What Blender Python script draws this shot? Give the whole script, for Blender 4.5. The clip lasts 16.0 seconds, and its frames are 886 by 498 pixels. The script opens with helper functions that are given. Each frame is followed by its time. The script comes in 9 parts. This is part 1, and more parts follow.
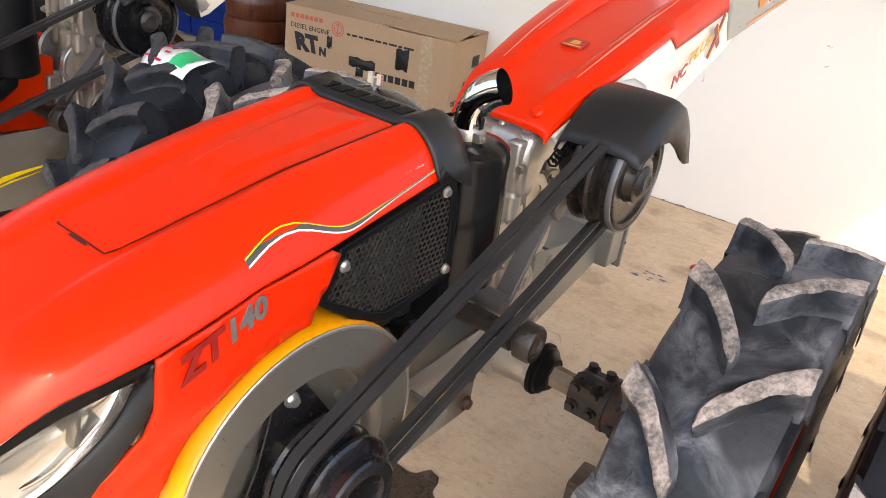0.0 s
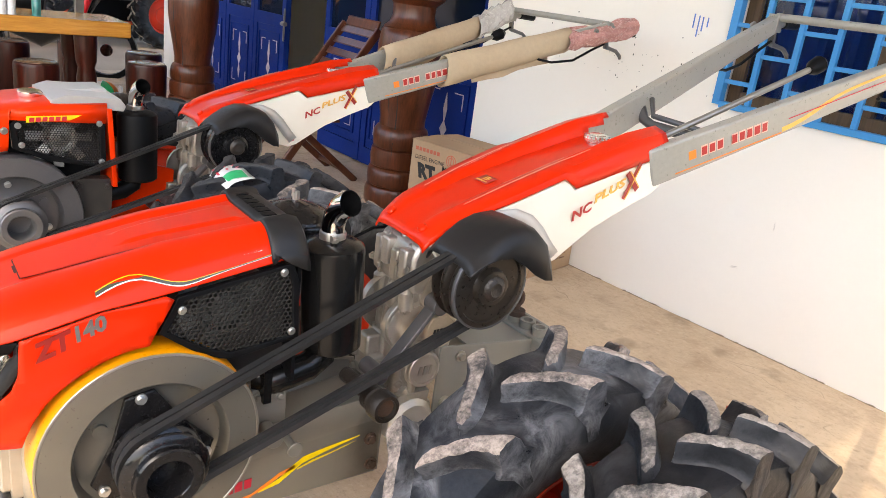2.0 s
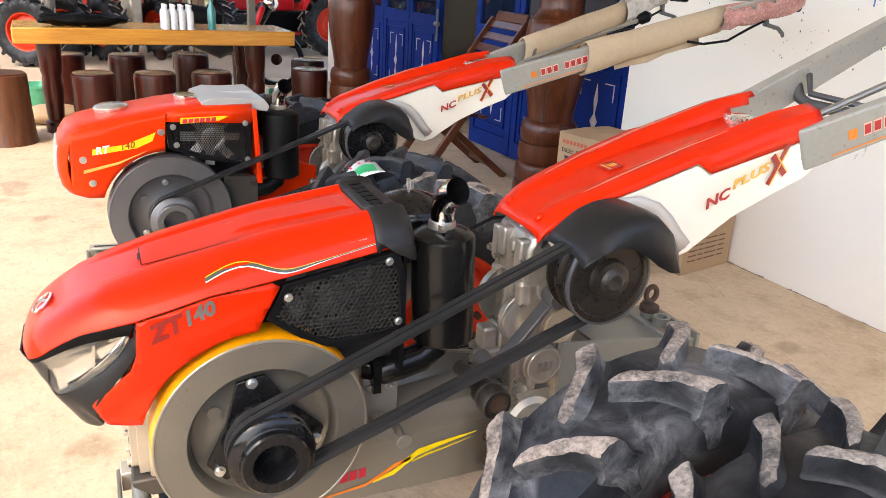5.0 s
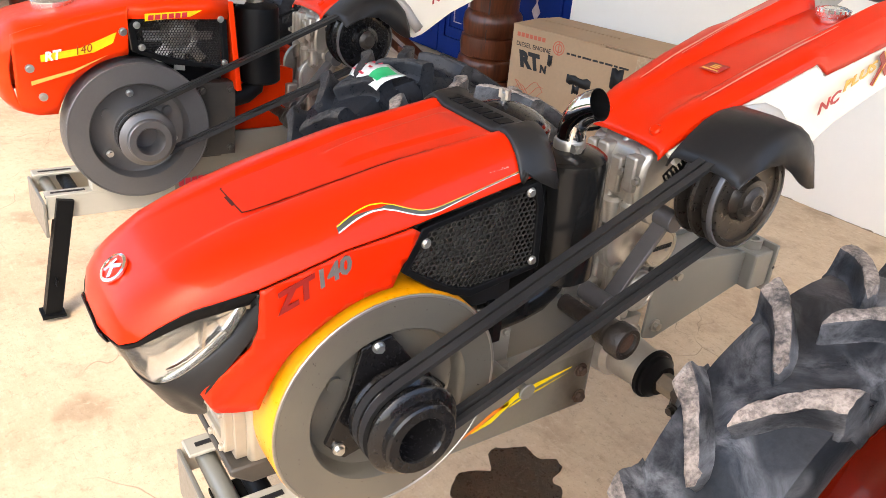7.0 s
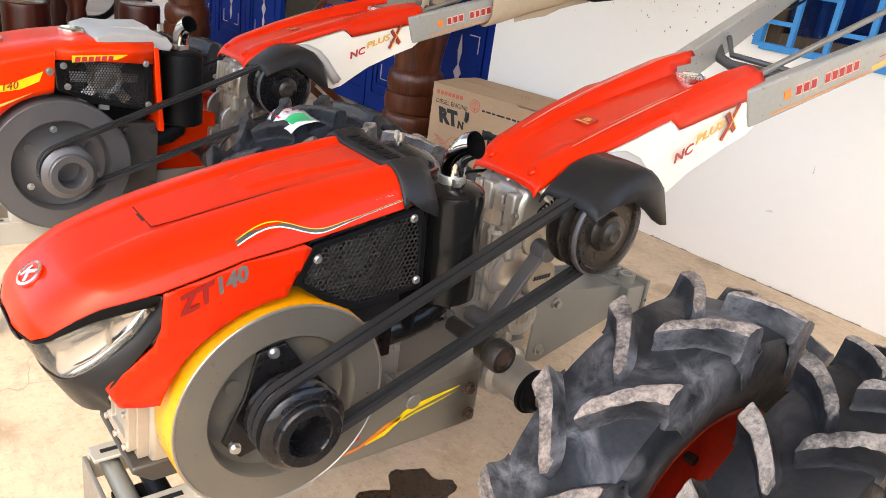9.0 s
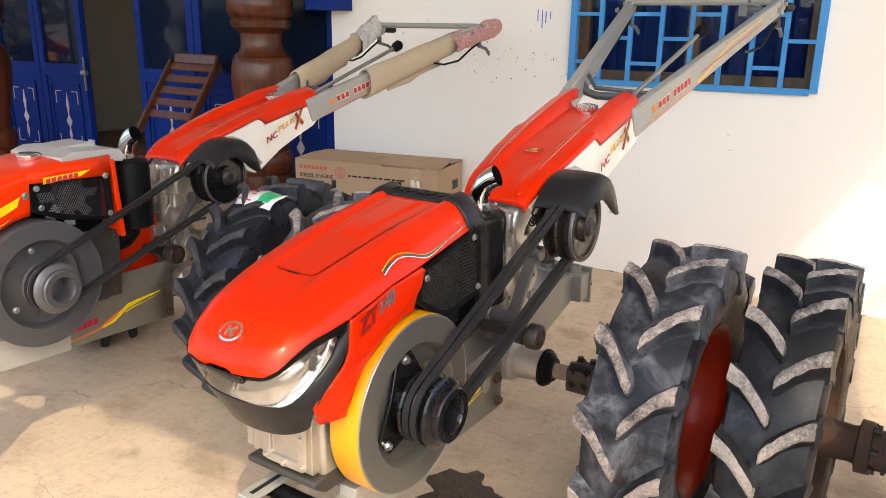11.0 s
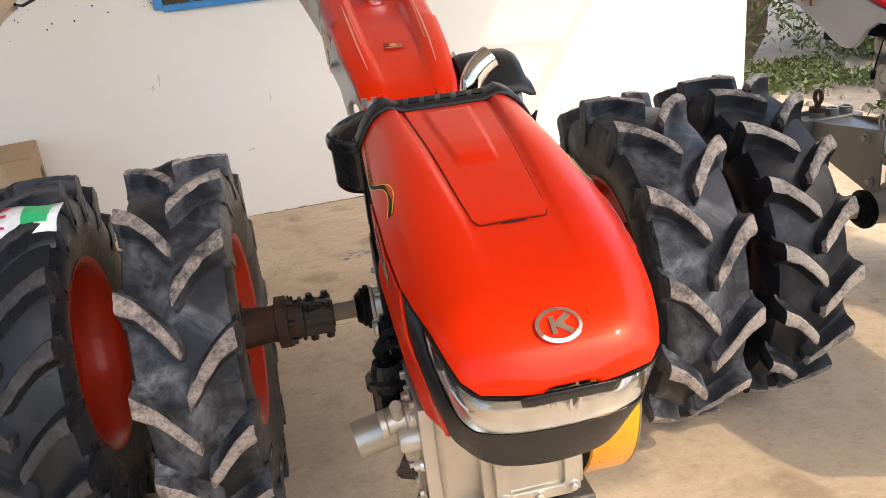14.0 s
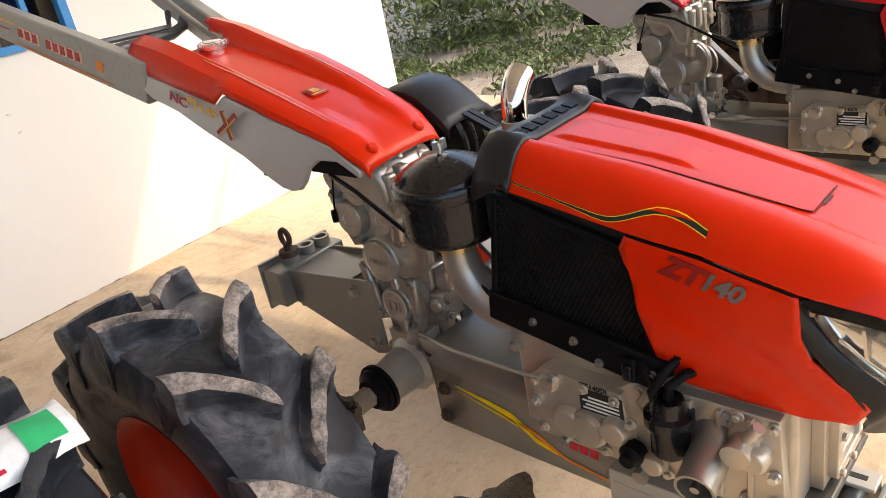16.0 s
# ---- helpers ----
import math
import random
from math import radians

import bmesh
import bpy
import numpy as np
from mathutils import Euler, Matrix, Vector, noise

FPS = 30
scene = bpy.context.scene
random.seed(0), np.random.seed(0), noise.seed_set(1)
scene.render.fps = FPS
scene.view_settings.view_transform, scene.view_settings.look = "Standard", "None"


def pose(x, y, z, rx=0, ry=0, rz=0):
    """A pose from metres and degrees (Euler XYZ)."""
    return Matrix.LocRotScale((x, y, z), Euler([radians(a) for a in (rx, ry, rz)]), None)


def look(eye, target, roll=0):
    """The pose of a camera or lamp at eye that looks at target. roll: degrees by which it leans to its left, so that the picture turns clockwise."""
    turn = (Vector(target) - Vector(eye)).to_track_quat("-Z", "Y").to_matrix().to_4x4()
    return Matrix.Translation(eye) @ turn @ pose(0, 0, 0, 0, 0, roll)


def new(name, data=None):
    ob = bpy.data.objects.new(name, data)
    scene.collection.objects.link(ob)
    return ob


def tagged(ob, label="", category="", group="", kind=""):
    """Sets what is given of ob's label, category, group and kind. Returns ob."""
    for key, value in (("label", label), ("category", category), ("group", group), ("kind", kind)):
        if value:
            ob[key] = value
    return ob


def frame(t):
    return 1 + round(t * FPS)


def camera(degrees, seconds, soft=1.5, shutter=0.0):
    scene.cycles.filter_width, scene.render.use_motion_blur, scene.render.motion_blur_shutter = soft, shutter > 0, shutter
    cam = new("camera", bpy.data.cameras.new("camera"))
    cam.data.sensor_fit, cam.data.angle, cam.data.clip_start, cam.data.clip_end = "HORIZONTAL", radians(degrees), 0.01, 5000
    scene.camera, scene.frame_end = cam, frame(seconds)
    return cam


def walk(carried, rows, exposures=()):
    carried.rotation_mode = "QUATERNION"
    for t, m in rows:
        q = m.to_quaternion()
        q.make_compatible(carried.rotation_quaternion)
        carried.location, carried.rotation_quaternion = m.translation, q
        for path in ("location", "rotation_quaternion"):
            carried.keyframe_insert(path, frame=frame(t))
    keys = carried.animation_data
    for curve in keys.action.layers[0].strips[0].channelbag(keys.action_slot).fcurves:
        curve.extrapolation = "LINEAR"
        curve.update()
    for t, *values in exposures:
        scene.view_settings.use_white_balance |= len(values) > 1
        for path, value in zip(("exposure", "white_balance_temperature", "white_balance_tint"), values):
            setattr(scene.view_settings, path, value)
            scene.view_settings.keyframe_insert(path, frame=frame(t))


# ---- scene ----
# ---------------------------------------------------------------- camera
cam = camera(60.1, 16.0, 0.5)
PATH = [
    (0, (0.625, -0.215, 1.174), (-0.301, 1.32, 0.289), 8.4),
    (0.5, (0.84, -0.266, 1.244), (-0.328, 1.141, 0.435), 8.7),
    (1, (1.101, -0.187, 1.263), (-0.304, 1.024, 0.515), 7.2),
    (1.5, (1.165, -0.157, 1.258), (-0.241, 1.051, 0.507), 7.8),
    (2, (1.262, -0.068, 1.316), (-0.17, 1.17, 0.671), 7.6),
    (2.5, (1.386, 0.17, 1.351), (-0.05, 1.466, 0.845), 6.3),
    (3, (1.429, 0.243, 1.385), (0.065, 1.642, 0.958), 4.7),
    (3.5, (1.449, 0.251, 1.385), (0.082, 1.656, 0.989), 3.5),
    (4, (1.42, 0.266, 1.367), (-0.049, 1.547, 0.916), 3.0),
    (4.5, (1.362, 0.202, 1.32), (-0.245, 1.25, 0.757), 3.1),
    (5, (1.279, 0.039, 1.291), (-0.38, 0.921, 0.605), 3.4),
    (7.5, (0.857, -0.238, 1.236), (-0.438, 0.96, 0.294), 6.5),
    (8, (0.896, -0.288, 1.249), (-0.345, 0.998, 0.353), 8.0),
    (8.5, (0.991, -0.249, 1.264), (-0.312, 1.029, 0.445), 7.4),
    (9, (1.051, -0.237, 1.256), (-0.288, 1.038, 0.494), 8.1),
    (9.5, (1.051, -0.288, 1.261), (-0.244, 1.051, 0.535), 8.7),
    (12, (0.605, -1.071, 1.19), (-0.016, 0.751, 0.647), -5.7),
    (12.5, (0.384, -0.908, 1.144), (-0.026, 0.958, 0.551), -6.7),
    (13, (0.128, -0.883, 1.136), (-0.022, 1.002, 0.485), -6.3),
    (13.5, (-0.073, -0.852, 1.14), (0.049, 1.018, 0.441), -6.1),
    (14, (-0.253, -0.66, 1.131), (0.137, 1.156, 0.388), -6.5),
    (14.5, (-0.496, -0.564, 1.14), (0.184, 1.153, 0.371), -7.3),
    (15, (-0.625, -0.459, 1.176), (0.303, 1.13, 0.391), -8.8),
    (15.5, (-0.701, -0.229, 1.195), (0.443, 1.198, 0.387), -10.2),
    (16, (-0.902, -0.07, 1.225), (0.43, 1.168, 0.392), -11.2),
]
walk(cam, [(t, look(eye, target, roll)) for t, eye, target, roll in PATH],
     [(0, 2.14, 6640, 10), (1.5, 2.22, 6700, 10), (2.5, 2.12, 6750, 10), (3.5, 2.02, 6800, 10), (4.5, 2.12, 6650, 10), (5, 2.20, 6600, 10), (7.4, 2.24, 6600, 10), (8, 2.13, 6620, 10), (9.5, 2.20, 6640, 10), (12, 1.70, 6800, 10), (13.5, 1.75, 6800, 10), (14.5, 1.75, 6800, 10), (16, 1.96, 7000, 10)])

# ---------------------------------------------------------------- light
SUN = Vector((-0.40, 0.45, -0.64)).normalized()
sun_data = bpy.data.lights.new("sun", "SUN")
sun_data.energy, sun_data.angle, sun_data.color = 0.67, radians(0.6), (1.0, 0.86, 0.66)
sun_ob = new("sun", sun_data)
sun_ob.rotation_mode = "QUATERNION"
sun_ob.rotation_quaternion = SUN.to_track_quat("-Z", "Y")
world = bpy.data.worlds.new("sky")
scene.world = world
world.use_nodes = True
wn = world.node_tree.nodes
sky = wn.new("ShaderNodeTexSky")
sky.sky_type, sky.sun_disc = "NISHITA", False
sky.sun_elevation = math.asin(-SUN.z)
sky.sun_rotation = math.atan2(-SUN.x, -SUN.y)
sky.air_density, sky.dust_density = 1.0, 2.5
world.node_tree.links.new(sky.outputs[0], wn["Background"].inputs[0])
wn["Background"].inputs[1].default_value = 0.15
scene.view_settings.exposure = 1.7


# ---------------------------------------------------------------- materials
def nodes(name):
    m = bpy.data.materials.new(name)
    m.use_nodes = True
    return m, m.node_tree.nodes, m.node_tree.links, m.node_tree.nodes["Principled BSDF"]


def coords(n, l, scale, kind="Object"):
    c, mp = n.new("ShaderNodeTexCoord"), n.new("ShaderNodeMapping")
    l.new(c.outputs[kind], mp.inputs[0])
    mp.inputs["Scale"].default_value = scale if isinstance(scale, tuple) else (scale,) * 3
    return mp.outputs[0]


def tex(n, l, where, scale, detail=4, rough=0.55):
    t = n.new("ShaderNodeTexNoise")
    l.new(where, t.inputs["Vector"])
    t.inputs["Scale"].default_value, t.inputs["Detail"].default_value, t.inputs["Roughness"].default_value = scale, detail, rough
    return t.outputs["Fac"]


def ramp(n, l, fac, stops):
    r = n.new("ShaderNodeValToRGB")
    l.new(fac, r.inputs[0])
    while len(r.color_ramp.elements) < len(stops):
        r.color_ramp.elements.new(0.5)
    for e, (p, c) in zip(r.color_ramp.elements, stops):
        e.position, e.color = p, (*c, 1) if len(c) == 3 else c
    return r.outputs[0]


def blend(n, l, fac, a, b, how="MIX"):
    x = n.new("ShaderNodeMix")
    x.data_type, x.blend_type = "RGBA", how
    for slot, v in ((0, fac), (6, a), (7, b)):
        if isinstance(v, (int, float)):
            x.inputs[slot].default_value = v
        elif isinstance(v, tuple):
            x.inputs[slot].default_value = (*v, 1) if len(v) == 3 else v
        else:
            l.new(v, x.inputs[slot])
    return x.outputs[2]


def relief(n, l, b, height, strength, dist=0.01):
    bp = n.new("ShaderNodeBump")
    bp.inputs["Strength"].default_value, bp.inputs["Distance"].default_value = strength, dist
    l.new(height, bp.inputs["Height"])
    l.new(bp.outputs[0], b.inputs["Normal"])


def surface(name, base, dirt, rough=0.5, metal=0.0, scale=6.0, fine=60.0, amount=0.5, bump=0.15, dist=0.002, coat=0.0, spread=0.12, kind="Object", spots=None, grain=0.3, shine=0.5, tint=None, wave=0.0, film=0.04):
    """A worn surface: base colour, dirt in patches at one scale, grain at a finer one."""
    m, n, l, b = nodes(name)
    c = coords(n, l, 1.0, kind)
    big, small = tex(n, l, c, scale), tex(n, l, c, fine, 5, 0.65)
    mask = ramp(n, l, big, [(0.38, (0, 0, 0)), (0.72, (amount,) * 3)])
    col = blend(n, l, mask, base, dirt)
    col = blend(n, l, grain, col, ramp(n, l, small, [(0.3, tuple(v * 0.72 for v in base)), (0.7, tuple(min(1, v * 1.12) for v in base))]))
    if spots:
        col = blend(n, l, ramp(n, l, tex(n, l, c, spots[1], 6, 0.7), [(spots[2], (0, 0, 0)), (spots[2] + 0.06, (spots[3],) * 3)]), col, spots[0])
    l.new(col, b.inputs["Base Color"])
    r = ramp(n, l, small, [(0.3, (max(0.02, rough - spread),) * 3), (0.7, (min(1, rough + spread),) * 3)])
    l.new(r, b.inputs["Roughness"])
    b.inputs["Metallic"].default_value = metal
    b.inputs["Coat Weight"].default_value = coat
    b.inputs["Coat Roughness"].default_value = film
    b.inputs["Specular IOR Level"].default_value = shine
    if tint:
        b.inputs["Specular Tint"].default_value = (*tint, 1)
        b.inputs["Coat Tint"].default_value = (1.0, 0.97, 0.94, 1)
    if bump:
        relief(n, l, b, small, bump, dist)
    if wave:
        relief(n, l, b, tex(n, l, c, 7.0, 2, 0.4), wave, 0.012)
    return m


def wood(name, dark, light, rough=0.3, grain=(1.2, 1.2, 14.0), coat=0.4):
    m, n, l, b = nodes(name)
    g = (1 / grain[0] * 14, 1 / grain[1] * 14, 14 / grain[2])
    c = coords(n, l, g)
    a = tex(n, l, c, 2.2, 6, 0.6)
    f = tex(n, l, coords(n, l, tuple(v * 4 for v in g)), 3.0, 3)
    col = blend(n, l, 0.3, ramp(n, l, a, [(0.3, dark), (0.62, light), (0.8, dark)]), ramp(n, l, f, [(0.35, dark), (0.65, light)]))
    l.new(col, b.inputs["Base Color"])
    b.inputs["Roughness"].default_value, b.inputs["Coat Weight"].default_value, b.inputs["Coat Roughness"].default_value = rough, coat, 0.15
    b.inputs["Specular IOR Level"].default_value = 0.3
    relief(n, l, b, f, 0.1, 0.002)
    return m


def plain(name, col, rough=0.5, metal=0.0, coat=0.0):
    m, n, l, b = nodes(name)
    c = coords(n, l, 1.0)
    f = tex(n, l, c, 45, 4)
    l.new(ramp(n, l, f, [(0.3, tuple(v * 0.85 for v in col)), (0.7, tuple(min(1, v * 1.08) for v in col))]), b.inputs["Base Color"])
    b.inputs["Roughness"].default_value, b.inputs["Metallic"].default_value, b.inputs["Coat Weight"].default_value = rough, metal, coat
    return m


def glass(name, tint=(0.9, 0.95, 1.0), rough=0.02, veil=0.0):
    m, n, l, b = nodes(name)
    tr, gl, fr, mx = n.new("ShaderNodeBsdfTransparent"), n.new("ShaderNodeBsdfGlossy"), n.new("ShaderNodeFresnel"), n.new("ShaderNodeMixShader")
    tr.inputs[0].default_value = (*tint, 1)
    gl.inputs["Roughness"].default_value = rough
    fr.inputs[0].default_value = 1.42
    l.new(fr.outputs[0], mx.inputs[0]), l.new(tr.outputs[0], mx.inputs[1]), l.new(gl.outputs[0], mx.inputs[2])
    out = n["Material Output"]
    l.new(mx.outputs[0], out.inputs[0])
    return m


def foliage_mat(name, dark, light):
    m, n, l, b = nodes(name)
    g = n.new("ShaderNodeNewGeometry")
    col = ramp(n, l, g.outputs["Random Per Island"], [(0.0, dark), (0.6, light), (1.0, tuple(v * 0.6 for v in light))])
    l.new(col, b.inputs["Base Color"])
    b.inputs["Roughness"].default_value = 0.55
    b.inputs["Transmission Weight"].default_value = 0.0
    b.inputs["Subsurface Weight"].default_value = 0.0
    return m


RED = surface("red_paint", (0.66, 0.0195, 0.001), (0.57, 0.015, 0.001), 0.32, 0.0, 3, 50, 0.5, 0.0, 0.0005, 0.20, 0.0, grain=0.02, shine=0.28, tint=(1.0, 0.5, 0.35), film=0.06)
ORANGE = surface("orange_red_paint", (0.76, 0.034, 0.0015), (0.6, 0.024, 0.002), 0.36, 0.0, 4, 50, 0.4, 0.006, 0.0005, 0.2, 0.04, grain=0.08, shine=0.3, tint=(1.0, 0.5, 0.3))
CRIMSON = surface("crimson_paint", (0.56, 0.008, 0.014), (0.44, 0.008, 0.014), 0.4, 0.0, 5, 90, 0.4, 0.01, 0.0006, 0.35, 0.05, grain=0.06, shine=0.15)
RIM = surface("rim_paint", (0.62, 0.035, 0.008), (0.28, 0.04, 0.02), 0.42, 0.0, 9, 90, 0.6, 0.05, 0.001, 0.15, grain=0.15, shine=0.25)
CREAM = surface("cream_panel_paint", (0.78, 0.74, 0.65), (0.70, 0.62, 0.49), 0.32, 0.1, 5, 30, 0.5, 0.004, 0.0005, 0.3, 0.04, grain=0.03)
# silver paint, and the shaded grey of the left cowl panels
SILVER = surface("silver_panel_paint", (0.50, 0.49, 0.47), (0.42, 0.41, 0.39), 0.36, 0.35, 4, 70, 0.4, 0.01, 0.0006, 0.2, 0.05, grain=0.08)
HITCHGREY = surface("grey_hitch_paint", (0.19, 0.19, 0.168), (0.24, 0.225, 0.185), 0.36, 0.15, 7, 80, 0.5, 0.02, 0.001, 0.2, 0.05, grain=0.06)
RAILGREY = surface("pale_rail_paint", (0.36, 0.345, 0.295), (0.42, 0.385, 0.31), 0.4, 0.1, 7, 80, 0.5, 0.02, 0.001, 0.1, 0.05, grain=0.06)
GREY = surface("grey_frame_paint", (0.175, 0.168, 0.145), (0.22, 0.205, 0.168), 0.34, 0.2, 7, 80, 0.55, 0.03, 0.001, 0.25, 0.06, grain=0.08, spots=((0.25, 0.22, 0.18), 40, 0.76, 0.35))
TUBE = surface("grey_tube_paint", (0.31, 0.303, 0.27), (0.38, 0.357, 0.30), 0.36, 0.15, 5, 80, 0.5, 0.04, 0.001, 0.25)
CAST = surface("cast_aluminium", (0.53, 0.475, 0.385), (0.33, 0.285, 0.215), 0.34, 0.6, 11, 140, 0.6, 0.02, 0.001, 0.0, 0.03, grain=0.06)
GEARCAST = surface("grey_gearbox_casting", (0.43, 0.41, 0.365), (0.22, 0.20, 0.16), 0.32, 0.6, 14, 160, 0.6, 0.02, 0.001, 0.0, 0.03, grain=0.06)
PALECAST = surface("pale_cast_cover", (0.5, 0.43, 0.31), (0.36, 0.3, 0.22), 0.5, 0.3, 11, 120, 0.6, 0.05, 0.001, 0.0, 0.04)
CASTDARK = surface("dark_cast_iron", (0.05, 0.047, 0.042), (0.10, 0.083, 0.066), 0.5, 0.4, 11, 120, 0.6, 0.2, 0.002)
STEEL = surface("bare_steel", (0.36, 0.345, 0.31), (0.25, 0.22, 0.17), 0.38, 0.8, 6, 120, 0.6, 0.03, 0.001, 0.0, 0.04, grain=0.1)
FLYFACE = surface("flywheel_face_paint", (0.15, 0.142, 0.122), (0.22, 0.20, 0.155), 0.30, 0.55, 5, 130, 0.6, 0.0, 0.001, 0.15, 0.03, grain=0.02)
DARKSTEEL = surface("dull_grey_iron", (0.13, 0.13, 0.135), (0.18, 0.17, 0.16), 0.42, 0.6, 7, 130, 0.6, 0.08, 0.001)
CHROME = plain("chrome", (0.8, 0.79, 0.78), 0.06, 1.0)
CAPMETAL = surface("satin_cap_metal", (0.78, 0.77, 0.75), (0.6, 0.59, 0.57), 0.2, 0.9, 30, 200, 0.4, 0.03, 0.001, grain=0.1)
PULLEYIRON = surface("brown_black_iron", (0.035, 0.030, 0.026), (0.08, 0.062, 0.045), 0.34, 0.6, 9, 120, 0.5, 0.05, 0.001, grain=0.2)
ZINC = plain("zinc_bolt", (0.62, 0.62, 0.6), 0.28, 0.9)
YELLOW = surface("yellow_rim_paint", (0.84, 0.33, 0.0), (0.62, 0.2, 0.01), 0.35, 0.0, 7, 90, 0.6, 0.01, 0.001, 0.3)
BLACK = surface("black_plastic", (0.0045, 0.0048, 0.0055), (0.015, 0.0147, 0.0142), 0.42, 0.0, 9, 120, 0.35, 0.04, 0.001, grain=0.2, shine=0.09)
BUMPER = surface("dark_grey_bumper_plastic", (0.013, 0.013, 0.0138), (0.028, 0.0265, 0.025), 0.36, 0.0, 8, 90, 0.5, 0.0, 0.001, 0.0, 0.05, grain=0.08, shine=0.25)
MESHGREY = surface("dusty_black_mesh", (0.013, 0.012, 0.011), (0.035, 0.031, 0.027), 0.5, 0.0, 12, 120, 0.6, 0.0, 0.001, grain=0.2, shine=0.3)
BLACKGLOSS = surface("black_enamel", (0.007, 0.007, 0.008), (0.02, 0.018, 0.016), 0.22, 0.0, 6, 120, 0.4, 0.03, 0.001, 0.3, grain=0.2, shine=0.22)
MUFFLER = surface("burnt_black_enamel", (0.007, 0.007, 0.007), (0.02, 0.017, 0.014), 0.20, 0.0, 5, 120, 0.1, 0.0, 0.001, 0.05, 0.03, grain=0.03, shine=0.22)
BELT = surface("belt_rubber", (0.022, 0.022, 0.023), (0.045, 0.042, 0.04), 0.45, 0.0, 12, 200, 0.6, 0.1, 0.001, grain=0.3, shine=0.2)
def dusty_rubber(name, rubber, dust, amount, rough):
    """Black rubber with pale swirled dust, in drifts and in fine scuffs."""
    m, n, l, b = nodes(name)
    c = coords(n, l, 1.0)
    warp = n.new("ShaderNodeTexNoise")
    l.new(c, warp.inputs["Vector"])
    warp.inputs["Scale"].default_value = 6.0
    add = n.new("ShaderNodeVectorMath")
    add.operation = "MULTIPLY_ADD"
    add.inputs[1].default_value = (0.22, 0.22, 0.22)
    l.new(warp.outputs["Color"], add.inputs[0]), l.new(c, add.inputs[2])
    v = add.outputs[0]
    drift, wisp, fine = tex(n, l, v, 7, 3, 0.5), tex(n, l, v, 26, 7, 0.72), tex(n, l, c, 120, 5, 0.7)
    both = n.new("ShaderNodeMath")
    both.operation = "MULTIPLY"
    l.new(ramp(n, l, drift, [(0.44, (0.06,) * 3), (0.64, (1, 1, 1))]), both.inputs[0])
    l.new(ramp(n, l, wisp, [(0.38, (0.05,) * 3), (0.72, (amount,) * 3)]), both.inputs[1])
    col = blend(n, l, both.outputs[0], ramp(n, l, fine, [(0.3, tuple(x * 0.7 for x in rubber)), (0.7, tuple(x * 1.25 for x in rubber))]), dust)
    l.new(col, b.inputs["Base Color"])
    l.new(ramp(n, l, wisp, [(0.3, (rough - 0.1,) * 3), (0.7, (min(1, rough + 0.2),) * 3)]), b.inputs["Roughness"])
    b.inputs["Specular IOR Level"].default_value = 0.24
    relief(n, l, b, wisp, 0.3, 0.004)
    return m


TYRE = dusty_rubber("tyre_rubber", (0.012, 0.0138, 0.0175), (0.33, 0.338, 0.355), 0.64, 0.36)
TYREGREY = dusty_rubber("black_tyre_rubber", (0.009, 0.0098, 0.012), (0.15, 0.157, 0.17), 0.36, 0.36)
TYRENEW = dusty_rubber("new_tyre_rubber", (0.012, 0.014, 0.018), (0.08, 0.09, 0.11), 0.4, 0.3)
def lug_dust(name, rubber, dust, amount):
    """Dry mud on the worn tops of the lugs, more on some than on others."""
    m, n, l, b = nodes(name)
    c, o = coords(n, l, 1.0), n.new("ShaderNodeObjectInfo")
    add = n.new("ShaderNodeVectorMath")
    add.operation = "ADD"
    mul = n.new("ShaderNodeMath")
    mul.operation, mul.inputs[1].default_value = "MULTIPLY", 20.0
    l.new(o.outputs["Random"], mul.inputs[0]), l.new(c, add.inputs[0]), l.new(mul.outputs[0], add.inputs[1])
    v = add.outputs[0]
    patch, fine = tex(n, l, v, 24, 5, 0.65), tex(n, l, v, 150, 5, 0.7)
    shift = n.new("ShaderNodeMath")
    shift.operation = "MULTIPLY_ADD"
    shift.inputs[1].default_value, shift.inputs[2].default_value = 0.22, amount - 0.11
    l.new(o.outputs["Random"], shift.inputs[0])
    both = n.new("ShaderNodeMath")
    both.operation = "ADD"
    l.new(patch, both.inputs[0]), l.new(shift.outputs[0], both.inputs[1])
    fray = n.new("ShaderNodeMath")
    fray.operation, fray.inputs[1].default_value = "MULTIPLY_ADD", 0.34
    l.new(fine, fray.inputs[0]), l.new(both.outputs[0], fray.inputs[2])
    both = n.new("ShaderNodeMath")
    both.operation, both.inputs[1].default_value = "SUBTRACT", 0.17
    l.new(fray.outputs[0], both.inputs[0])
    mask = ramp(n, l, both.outputs[0], [(0.40, (0, 0, 0)), (0.68, (1, 1, 1))])
    col = blend(n, l, mask, rubber, ramp(n, l, fine, [(0.3, tuple(x * 0.55 for x in dust)), (0.6, dust)]))
    l.new(col, b.inputs["Base Color"])
    b.inputs["Roughness"].default_value = 0.85
    relief(n, l, b, fine, 0.9, 0.005)
    return m


